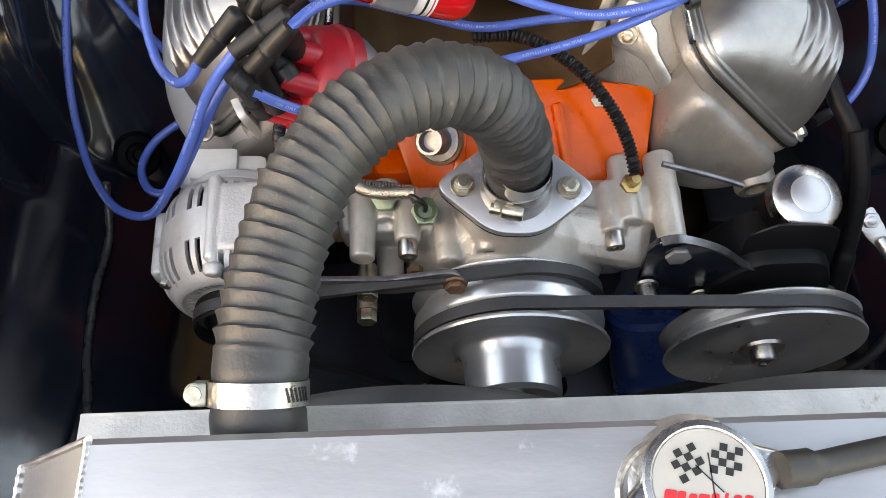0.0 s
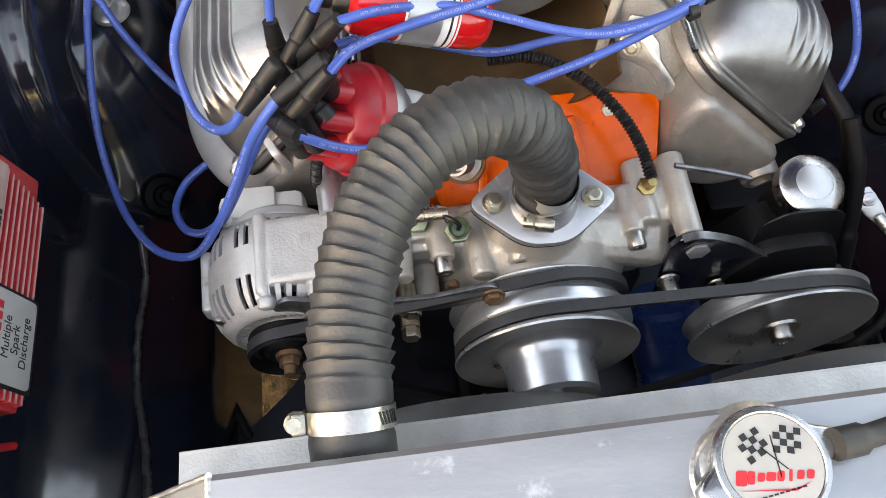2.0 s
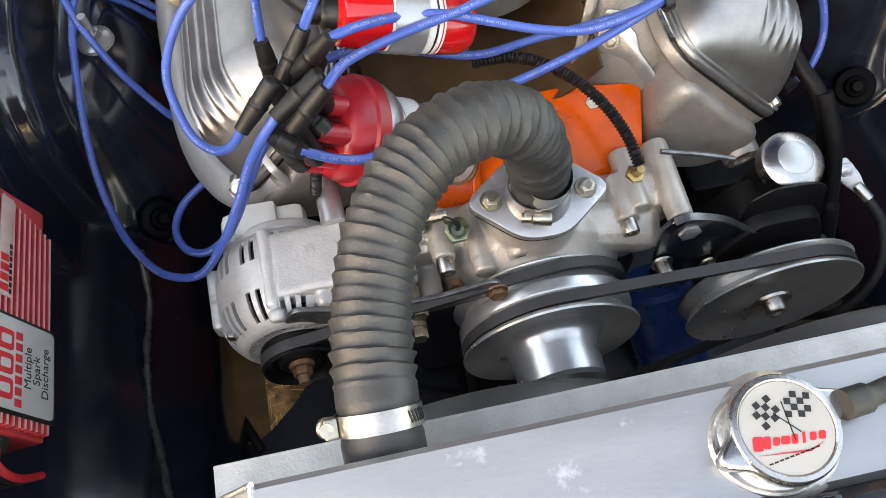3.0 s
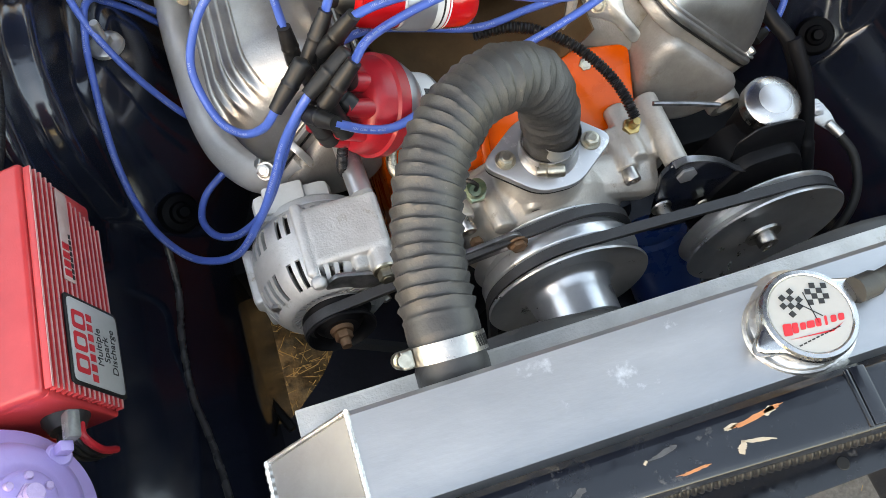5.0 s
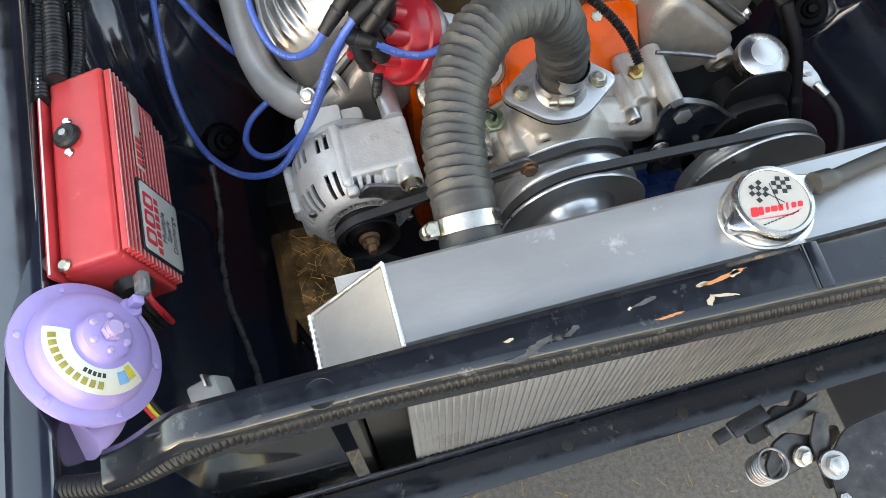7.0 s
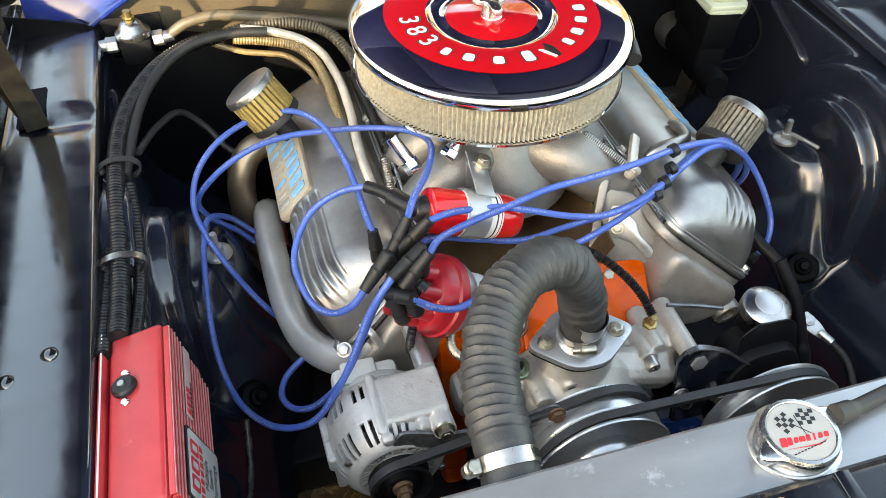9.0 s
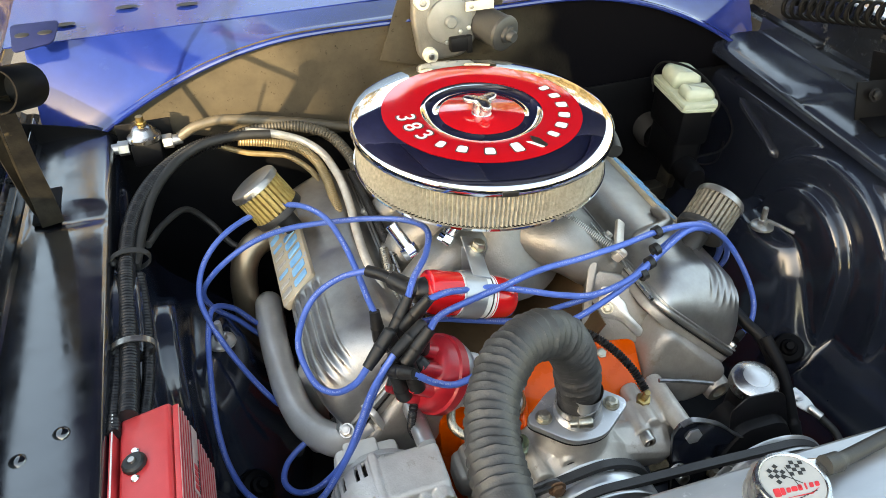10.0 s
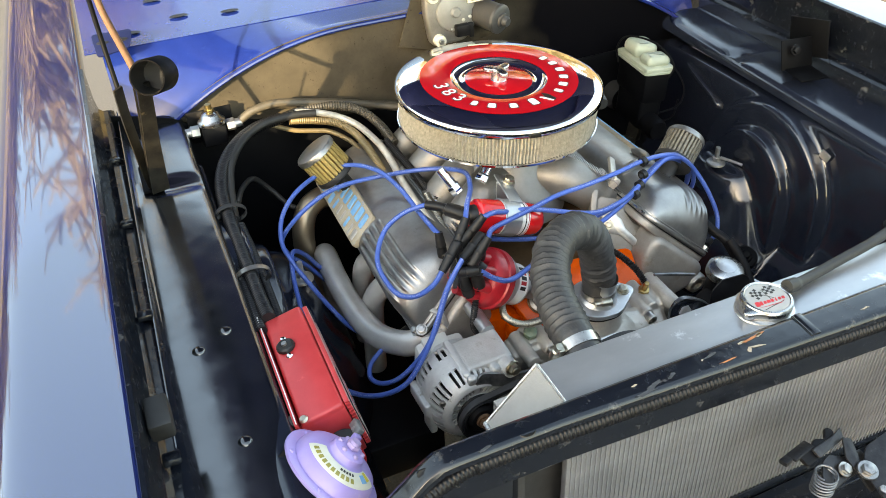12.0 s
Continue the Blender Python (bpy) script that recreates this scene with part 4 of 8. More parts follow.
def bank_frame(mirror, y):
    """Local x along the bank towards the rear, y from the inner to the outer flange edge, z away from the engine's V."""
    o = Vector((0.214, y, 0.786)) if not mirror else Vector((2 * XC - 0.214, y, 0.786))
    s = 1 if not mirror else -1
    zz = Vector((0.66 * s, 0, 0.75)).normalized()
    yy = Vector((0.75 * s, -0.20, -0.66))
    yy = (yy - zz * yy.dot(zz)).normalized()
    xx = Vector((0, 1, 0))
    m = Matrix((xx, yy, zz)).transposed().to_4x4()
    m.translation = o
    return m


# turns a section drawn across the bank so that it runs along it
ALONG = Matrix(((0, 0, 1, 0), (1, 0, 0, 0), (0, 1, 0, 0), (0, 0, 0, 1)))


COVER = [(0.006, 0.006), (0.0075, 0.022), (0.013, 0.036), (0.024, 0.048), (0.042, 0.060), (0.062, 0.069), (0.082, 0.0755), (0.100, 0.079), (0.116, 0.079), (0.131, 0.074), (0.143, 0.062), (0.150, 0.044), (0.153, 0.024), (0.154, 0.006)]


def cover_section(t, u):
    """Across the cover: place and height at u (0 inner, 1 outer) for t from 0 (front) to 1 (rear)."""
    a, h = lerp_smooth(COVER, u)
    e = min(1.0, min(t / 0.15, (1 - t) / 0.09))
    k = max(0.0, 1 - (1 - e) ** 2.1) ** 0.62
    h = 0.006 + (h - 0.006) * k
    inset = 0.030 * (1 - k) ** 1.5
    a = a + inset * (0.5 - u) * 1.1
    # flutes cast into the outer half of the front
    f0, f1 = 0.072, 0.146
    if f0 < a < f1:
        q = (a - f0) / (f1 - f0) * 6
        window = smoothstep(0.035, 0.085, t + 0.006 * math.sin(q)) * (1 - smoothstep(0.375, 0.405, t)) * smoothstep(0, 0.25, q) * (1 - smoothstep(5.75, 6, q))
        h += window * (0.0030 - 0.0062 * math.sin(math.pi * (q % 1.0)) ** 0.8)
    return a, h


for mirror in (False, True):
    y0 = 0.424 if not mirror else 0.452
    LEN = 0.455
    bf = bank_frame(mirror, y0)
    flip = -1 if mirror else 1

    def cover_point(u, v):
        a, h = cover_section(v, u)
        return bf @ Vector((LEN * v, a, h))

    cover = part("valve_cover", sheet(cover_point, 150, 110, 0.0), "polished", eng, "polished aluminium valve cover with cast flutes", angle=50)
    part("cover_flange", prism(round_poly([(-0.010, 0.000), (LEN + 0.006, 0.000), (LEN + 0.006, 0.162), (-0.010, 0.162)], 0.034, 9), 0.0, 0.0075, 0.0025, bf), "polished", cover)
    part("flange_bead", prism(round_poly([(-0.005, 0.003), (LEN + 0.002, 0.003), (LEN + 0.002, 0.157), (-0.005, 0.157)], 0.032, 9), 0.0074, 0.0105, 0.0028, bf, 3), "polished", cover)
    part("gasket", prism(round_poly([(-0.0095, 0.0005), (LEN + 0.005, 0.0005), (LEN + 0.005, 0.1615), (-0.0095, 0.1615)], 0.034, 9), -0.0022, 0.0, 0.0, bf), "ink", cover, "dark cork gasket")
    if not mirror:
        part("cast_rib", tube([bf @ Vector(p) for p in ((0.118, 0.008, 0.030), (0.124, 0.022, 0.052), (0.134, 0.042, 0.067), (0.150, 0.060, 0.076), (0.172, 0.066, 0.078), (0.192, 0.060, 0.074))], lambda q, t: 0.0085 * min(1.0, 0.45 + q / 0.02, 0.45 + (t - q) / 0.02), 14, 0.004), "polished", cover, "raised cast rib on the inner slope")
    # name band: bars of worn blue paint on the rear half
    part("name_band", prism(round_poly([(LEN * 0.415, 0.078), (LEN * 0.93, 0.078), (LEN * 0.93, 0.142), (LEN * 0.415, 0.142)], 0.006), 0.070, 0.0815, 0.002, bf @ Matrix.Translation((0, 0, 0.0))), "band", cover, "cast name band with worn paint")
    rnd = random.Random(5)
    for k in range(10):
        w1, w2 = rnd.uniform(0.010, 0.016), rnd.uniform(0.008, 0.014)
        part("letter_bar", prism(round_poly([(0, 0), (w1, 0), (w1, 0.026), (0, 0.026)], 0.003, 3), 0.0816, 0.0832, 0.0006, bf @ Matrix.Translation((LEN * 0.435 + k * 0.0220, 0.084 + rnd.uniform(0, 0.002), 0))), "blue_ink", cover, "raised bar with chipped light blue paint")
        part("letter_bar", prism(round_poly([(0, 0), (w2, 0), (w2, 0.020), (0, 0.020)], 0.003, 3), 0.0816, 0.0828, 0.0006, bf @ Matrix.Translation((LEN * 0.435 + k * 0.0220 + 0.003, 0.116 + rnd.uniform(0, 0.002), 0))), "blue_ink" if rnd.random() < 0.6 else "cast", cover, "raised bar with chipped paint")
    part("gasket_strip", tube([bf @ Vector((LEN * k / 8, -0.009, 0.004)) for k in range(9)], 0.0028, 8, 0.02), "chrome_satin", cover, "bright strip along the inner flange")
    # head below the cover
    head = part("cylinder_head", joined(
        prism(round_poly([(-0.008, 0.000), (LEN + 0.02, 0.000), (LEN + 0.02, 0.162), (-0.008, 0.162)], 0.034, 9), -0.016, -0.0022, 0.003, bf, 3),
        prism(round_poly([(0.030, -0.012), (0.157, -0.012), (0.155, -0.060), (0.140, -0.088), (0.104, -0.112), (0.066, -0.100), (0.036, -0.060)], 0.020), -0.020, 0.10, 0.012, bf @ ALONG, 5),
        prism(round_poly([(0.000, -0.010), (0.157, -0.010), (0.155, -0.060), (0.140, -0.088), (0.100, -0.122), (0.050, -0.128), (0.004, -0.085)], 0.024), 0.070, LEN + 0.01, 0.016, bf @ ALONG, 5)), "cast_grey", eng, "bare cast cylinder head")
    o = Vector((0.303, 0.402, 0.648)) if not mirror else Vector((2 * XC - 0.303, 0.440, 0.648))
    part("head_boss", lathe([(0.010, 0.012), (0.011, 0.030), (0.0175, 0.030), (0.0195, 0.026), (0.0205, -0.02), (0, -0.02)], 28, frame_at(o, (0.1 * flip, -0.92, -0.12))), "cast_grey", head, "round threaded boss")
    part("bore", lathe([(0, 0.014), (0.0105, 0.014)], 20, frame_at(o, (0.1 * flip, -0.92, -0.12))), "ink", head)
    for px, py in ((0.008, 0.152), (LEN * 0.33, 0.0), (LEN * 0.66, 0.0), (LEN * 0.33, 0.156), (LEN * 0.66, 0.156)):
        bolt(cover, bf @ Vector((px, py, 0.009)), bf.to_3x3() @ Vector((0, 0, 1)), 0.006, 0.006, 0.009, "zinc_pale")

# intake manifold: plenum and four swept runners a side
part("plenum", lathe([(0.0, 0.075), (0.062, 0.075), (0.070, 0.070), (0.085, 0.030), (0.105, 0.0), (0.11, -0.04), (0, -0.04)], 40, Matrix.Translation((XC, 0.655, 0.800)) @ Matrix.Diagonal((0.95, 1.25, 1, 1))), "cast_dull", eng, "cast aluminium intake manifold plenum")
for s in (1, -1):
    for y in (0.535, 0.625, 0.720, 0.82):
        yy = y + (0.03 if s < 0 else 0.0)
        part("intake_runner", tube([(XC + 0.03 * s, 0.655 + (yy - 0.655) * 0.55, 0.822), (XC + 0.075 * s, 0.655 + (yy - 0.655) * 0.9, 0.816), (XC + 0.115 * s, yy, 0.786), (XC + 0.150 * s, yy, 0.745), (XC + 0.170 * s, yy, 0.720)],
                                   lambda q, t: 0.040 - 0.006 * q / t, 20, 0.01), "cast_dull", eng, "smooth cast intake runner")
    part("manifold_flange", prism(round_poly([(-0.165, -0.028), (0.23, -0.028), (0.23, 0.028), (-0.165, 0.028)], 0.012), -0.012, 0.006, 0.002, frame_at((XC + 0.150 * s, 0.665 + (0.03 if s < 0 else 0), 0.752), (0.62 * s, 0, 0.78), (0, 1, 0))), "cast_dull", eng)
part("carburettor", joined(rbox(0.105, 0.15, 0.05, 0.008, Matrix.Translation((XC, 0.665, 0.895))), rbox(0.075, 0.05, 0.035, 0.006, Matrix.Translation((XC, 0.585, 0.892))), rbox(0.075, 0.05, 0.035, 0.006, Matrix.Translation((XC, 0.745, 0.892)))), "cast_dull", eng, "dull metal carburettor under the air cleaner")

# front foot of the manifold and the tab bolted to it
pad = frame_at((0.172, 0.470, 0.756), (-0.32, -0.80, 0.51), (0.9, -0.42, -0.1))
part("manifold_foot", joined(
    prism(round_poly([(-0.022, -0.074), (0.030, -0.052), (0.064, -0.036), (0.072, -0.018), (0.062, -0.002), (0.040, 0.010), (0.020, 0.045), (-0.030, 0.050)], 0.012), -0.030, -0.003, 0.003, pad, 3),
    prism(round_poly([(-0.030, -0.078), (-0.020, -0.076), (-0.022, 0.060), (-0.034, 0.060)], 0.003), -0.030, 0.006, 0.002, pad)), "cast_dull", eng, "cast end of the intake manifold")
part("lifting_tab", prism(round_poly([(-0.013, -0.012), (0.010, -0.014), (0.022, -0.016), (0.046, -0.034), (0.052, -0.030), (0.052, -0.022), (0.030, -0.004), (0.022, 0.012), (0.014, 0.016), (0.010, 0.030), (-0.012, 0.028)], 0.004), 0, 0.003, 0.0008, pad), "zinc_pale", eng, "thin dull steel tab")
bolt(eng, pad @ Vector((0, 0, 0.003)), (-0.32, -0.80, 0.51), 0.006, 0.005, 0.009)

bp_m = frame_at((0.000, 0.395, 0.708), (-0.35, -0.55, 0.75))
part("bypass_fitting", joined(lathe([(0.0085, 0.010), (0.0095, 0.020), (0.0120, 0.020), (0.0128, 0.017), (0.0130, -0.004), (0.0190, -0.005), (0.0195, -0.010), (0, -0.010)], 28, bp_m), lathe([(0, 0.010), (0.0088, 0.010)], 20, bp_m)), "latch_metal", eng, "grey cast fitting on the orange front")
part("seal", lathe([(0.0195, -0.006), (0.0225, -0.005), (0.0230, -0.009), (0.020, -0.010)], 32, bp_m, True), "rust", eng)

# water pump housing
wp = thing("water_pump", (XC, 0.33, 0.60), "cast aluminium water pump housing on the engine front", "water pump")


def boss(x, z, r, y0, y1, tilt=0.0):
    return lathe([(0, 0.0), (r * 0.90, 0.0), (r, -0.0015), (r * 1.04, -0.02), (r * 1.12, y0 - y1), (0, y0 - y1)], 24, frame_at((x, y0, z), (0, -1, tilt)))


cast_part("housing", joined(
    lathe([(0, 0.012), (0.056, 0.012), (0.072, 0.006), (0.092, -0.02), (0.098, -0.075), (0, -0.075)], 48, frame_at((XC, 0.285, 0.612), (0, -1, 0.0))),
    lathe([(0, 0.0), (0.036, 0.0), (0.040, -0.012), (0.050, -0.045), (0.066, -0.10), (0, -0.10)], 40, frame_at((XC, 0.328, 0.729), (0.02, -0.16, 0.98))),
    rbox(0.160, 0.050, 0.050, 0.014, pose(-0.010, 0.345, 0.657, 6, 0, 0)),
    rbox(0.150, 0.052, 0.056, 0.016, pose(0.140, 0.348, 0.655, 6, 6, 0)),
    rbox(0.120, 0.050, 0.050, 0.014, pose(0.130, 0.322, 0.660, 20, 10, -8)),
    rbox(0.060, 0.050, 0.045, 0.014, pose(0.190, 0.345, 0.668, 10, 0, 0)),
    rbox(0.270, 0.050, 0.10, 0.016, pose(0.070, 0.362, 0.610, 0, 0, 0)),
    boss(0.201, 0.688, 0.0125, 0.298, 0.385), boss(0.167, 0.684, 0.0115, 0.318, 0.385), boss(0.153, 0.680, 0.0115, 0.311, 0.36), boss(0.042, 0.690, 0.0115, 0.292, 0.34, -0.2),
    boss(0.007, 0.682, 0.0110, 0.286, 0.35), boss(-0.028, 0.681, 0.0115, 0.308, 0.36), boss(-0.067, 0.683, 0.0110, 0.291, 0.36), boss(-0.047, 0.676, 0.0120, 0.330, 0.37),
    boss(0.115, 0.640, 0.014, 0.285, 0.33), boss(-0.045, 0.640, 0.012, 0.285, 0.33)), "cast", wp, "sand-cast aluminium housing with bolt bosses", 0.0018, 3)
part("bore", lathe([(0, 0.0), (0.0055, 0.0)], 16, frame_at((0.042, 0.2912, 0.6905), (0, -1, -0.2))), "ink", wp)
part("bore", lathe([(0, 0.0), (0.0060, 0.0)], 16, frame_at((0.201, 0.2974, 0.688), (0, -1, 0))), "ink", wp)
for p in ((0.153, 0.312, 0.680), (-0.028, 0.309, 0.681)):
    bolt(wp, p, (0.02, -1.0, -0.05), 0.0085, 0.015, 0.0, "steel", True)
part("rusty_plug", prism(hexagon(0.007), 0, 0.008, 0.001, frame_at((-0.022, 0.290, 0.668), (0, -1, 0.2))), "rust", wp)
part("plug", joined(prism(hexagon(0.0125), 0, 0.010, 0.001, frame_at((-0.012, 0.326, 0.700), (0.0, -0.30, 0.95))), lathe([(0, 0.004), (0.006, 0.004), (0.0095, 0.016), (0.0095, 0.0)], 20, frame_at((-0.012, 0.324, 0.706), (0.0, -0.30, 0.95)))), "brass_green", wp, "hexagonal brass fitting with green patina")
part("plug", prism(hexagon(0.0115), 0, 0.012, 0.001, frame_at((-0.047, 0.346, 0.690), (-0.05, -0.35, 0.93))), "brass_green", wp, "hexagonal brass fitting with green patina")
part("lead", tube([(-0.012, 0.322, 0.712), (-0.012, 0.319, 0.726), (-0.020, 0.323, 0.732), (-0.030, 0.333, 0.724)], 0.0022, 8, 0.003), "ink", wp, "thin black lead")
SA, SB = Vector((-0.066, 0.346, 0.716)), Vector((-0.028, 0.336, 0.722))
sm = frame_at(SA, SB - SA)
part("lead_spring", tube([sm @ Vector((0.0050 * math.cos(2 * math.pi * k / 10), 0.0050 * math.sin(2 * math.pi * k / 10), (SB - SA).length * k / 140)) for k in range(141)], 0.0011, 6, 0.002, raw=True), "chrome_satin", wp, "bright coiled spring round a lead")
part("lead", tube([SA + Vector((-0.02, 0.02, 0.01)), SA, SB, (-0.020, 0.326, 0.720)], 0.0028, 8, 0.003), "ink", wp)
part("sender", joined(prism(hexagon(0.0095), 0, 0.008, 0.001, frame_at((0.170, 0.352, 0.694), (0, -0.3, 0.95))), lathe([(0, 0.024), (0.004, 0.024), (0.0048, 0.02), (0.0048, 0.008), (0, 0.008)], 14, frame_at((0.170, 0.352, 0.694), (0, -0.3, 0.95)))), "brass", wp, "brass temperature sender")

# thermostat housing with its two-bolt flange
tf = frame_at((0.0625, 0.326, 0.738), (0.02, -0.18, 0.98), (0.9985, -0.045, 0))
th = thing("thermostat_housing", tf, "cast aluminium thermostat housing with a two-bolt flange", "thermostat housing")
dia = round_poly([(-0.069, 0.0), (-0.020, -0.040), (0.020, -0.040), (0.069, 0.0), (0.020, 0.040), (-0.020, 0.040)], 0.015)
part("flange", prism(dia, -0.006, 0.004, 0.002), "brushed", th, local=True)
part("gasket", prism([(x * 0.99, y * 0.99) for x, y in dia], -0.0085, -0.0062), "matt_black", th, local=True)
part("spout", lathe([(0.030, 0.004), (0.026, 0.008), (0.0225, 0.014), (0.0225, 0.05)], 32), "brushed", th, local=True)
for x in (-0.0435, 0.0435):
    part("bolt", bolt_mesh(0.0075, 0.006, Matrix.Translation((x, 0, 0.004)), 0.0105), "zinc", th, local=True)

# radiator hose with moulded ribs and its clamps
HOSE = [(-0.1055, 0.098, 0.868), (-0.105, 0.116, 0.880), (-0.102, 0.1571, 0.8885), (-0.0951, 0.1944, 0.895), (-0.0837, 0.2272, 0.9028), (-0.0673, 0.2549, 0.909), (-0.0464, 0.2768, 0.9124),
        (-0.023, 0.2929, 0.9113), (0.0007, 0.3037, 0.9032), (0.0218, 0.3111, 0.8869), (0.0386, 0.3167, 0.8624), (0.0504, 0.3212, 0.8306), (0.0584, 0.3239, 0.7933), (0.0625, 0.3250, 0.748)]


def hose_mesh():
    """A wrapped hose: overlapping turns with frayed lips, slightly bunched on the inside of the bend."""
    line = spline(HOSE, 0.0012)
    total = 0.0012 * (len(line) - 1)
    seg, bm, rings, nrm = 56, bmesh.new(), [], None
    rnd = random.Random(21)
    fray = [rnd.uniform(0.5, 1.35) for _ in range(400)]
    for i, p in enumerate(line):
        t = (line[min(i + 1, len(line) - 1)] - line[max(i - 1, 0)]).normalized()
        nrm = t.orthogonal().normalized() if nrm is None else (nrm - t * nrm.dot(t)).normalized()
        bi = t.cross(nrm)
        s = 0.0012 * i
        ring = []
        for k in range(seg):
            a = 2 * math.pi * k / seg
            d = nrm * math.cos(a) + bi * math.sin(a)
            turn = s / 0.0094 + 0.16 * math.sin(a + 0.7)
            ph = turn % 1.0
            lip = ph / 0.80 if ph < 0.80 else (1 - ph) / 0.20
            on = smoothstep(0.040, 0.048, s) * (1 - smoothstep(total - 0.046, total - 0.030, s))
            r = 0.0258 + on * (-0.0010 + 0.0026 * lip ** 1.6 * fray[int(turn) % 400])
            r += 0.00035 * on * noise.noise(Vector((s * 260, a * 5.0, 3.1))) * (1 + 2.5 * lip ** 6)
            r -= 0.0008 * smoothstep(total - 0.034, total - 0.022, s)
            if s < 0.05:
                r -= 0.0011 * smoothstep(0.012, 0.018, s) * (1 - smoothstep(0.028, 0.034, s))
            ring.append(bm.verts.new(p + d * r))
        rings.append(ring)
    for a, b in zip(rings, rings[1:]):
        for k in range(seg):
            j = (k + 1) % seg
            bm.faces.new((a[k], a[j], b[j], b[k]))
    bm.faces.new(rings[0][::-1])
    bm.faces.new(rings[-1])
    return bm


hose = thing("radiator_hose", (-0.106, 0.10, 0.86), "black ribbed rubber radiator hose bent in a tight arch", "radiator hose")
part("hose_tube", hose_mesh(), "hose", hose, angle=44)


def clamp_on(at, axis, r, mat, parent, up, width=0.013):
    fm = frame_at(at, axis, up)
    c = part("hose_clamp", lathe([(r, -width / 2), (r + 0.0012, -width / 2), (r + 0.0012, width / 2), (r, width / 2)], 40, fm, True), mat, parent, "bright steel hose clamp")
    part("clamp_screw", joined(lathe([(0, 0.012), (0.0055, 0.012), (0.0062, 0.010), (0.0062, -0.004), (0.0045, -0.006), (0.0045, -0.014), (0, -0.014)], 14, fm @ Matrix.Translation((r + 0.006, 0, 0)) @ Matrix.Rotation(radians(90), 4, "X")),
                               rbox(0.009, 0.016, width, 0.002, fm @ Matrix.Translation((r + 0.0035, 0.004, 0)))), "zinc", c, "clamp screw with a slotted head")
    for k in range(6):
        a = radians(128 + 6 * k)
        part("slot", rbox(0.0006, 0.0012, width * 0.6, 0, fm @ Matrix.Rotation(a, 4, "Z") @ Matrix.Translation((r + 0.0013, 0, 0)) @ Matrix.Rotation(0.3, 4, "X")), "ink", c)
    return c


clamp_on((-0.1052, 0.1185, 0.8805), (0.03, 0.93, 0.36), 0.0262, "steel", hose, (-1, -0.05, 0.1))
clamp_on((0.0618, 0.3250, 0.7585), (0.09, 0.02, -1), 0.0266, "steel", hose, (-0.3, -1, 0), 0.010)

# pulleys and belts
def pulley(at, axis, prof, mat, name, label, hub=None):
    t = thing(name, frame_at(at, axis), label, "pulley", "engine pulleys")
    part("sheave", lathe(prof, 72), mat, t, local=True)
    return t


AX = (0.0, -1.0, 0.03)
p1 = pulley((XC, 0.238, 0.612), AX, [(0.0, 0.008), (0.030, 0.008), (0.040, 0.006), (0.060, 0.006), (0.0800, 0.009), (0.0885, 0.012), (0.0895, 0.010), (0.0885, 0.0075), (0.080, 0.003), (0.080, -0.003), (0.0865, -0.0085), (0.0870, -0.010), (0.0870, -0.020), (0.0865, -0.0215),
                                         (0.079, -0.027), (0.079, -0.033), (0.0875, -0.0385), (0.0885, -0.0405), (0.0870, -0.042), (0.05, -0.042), (0, -0.042)], "machined", "water_pump_pulley", "machined two-groove water pump pulley")
part("hub", lathe([(0, 0.058), (0.012, 0.058), (0.014, 0.056), (0.039, 0.056), (0.0425, 0.052), (0.0435, 0.024), (0.0448, 0.014), (0.0480, 0.009), (0.0540, 0.0062)], 48), "machined", p1, "polished pulley hub", local=True)
part("stub", lathe([(0, 0.076), (0.005, 0.075), (0.007, 0.070), (0.012, 0.066), (0.012, 0.054)], 20), "steel", p1, local=True)
p2 = pulley((0.300, 0.238, 0.592), AX, [(0, 0.006), (0.022, 0.006), (0.045, 0.002), (0.070, 0.004), (0.0860, 0.009), (0.0905, 0.010), (0.0915, 0.008), (0.0905, 0.006), (0.082, 0.000), (0.082, -0.005), (0.0905, -0.011), (0.0915, -0.013), (0.0900, -0.0145), (0.05, -0.0145), (0, -0.0145)], "machined", "power_steering_pulley", "machined power steering pump pulley")
part("centre_bolt", joined(lathe([(0, 0.009), (0.020, 0.009), (0.021, 0.006)], 28), lathe([(0, 0.016), (0.006, 0.016), (0.0065, 0.021), (0.0105, 0.021), (0.0118, 0.019), (0.0118, 0.009), (0, 0.009)], 20)), "steel", p2, local=True)
p3 = pulley((-0.177, 0.246, 0.656), (0.04, -1.0, 0.10), [(0, 0.002), (0.018, 0.002), (0.024, -0.004), (0.031, 0.000), (0.0345, 0.006), (0.0355, 0.005), (0.0355, 0.003), (0.030, -0.004), (0.030, -0.008), (0.0355, -0.014), (0.0350, -0.016), (0.02, -0.016), (0, -0.016)], "matt_black", "alternator_pulley", "small black alternator pulley")
part("pulley_nut", joined(lathe([(0, 0.006), (0.011, 0.006), (0.012, 0.002)], 24), prism(hexagon(0.009), 0.006, 0.014, 0.001), lathe([(0, 0.022), (0.005, 0.022), (0.0055, 0.014)], 14)), "rust", p3, "rusty pulley nut", local=True)


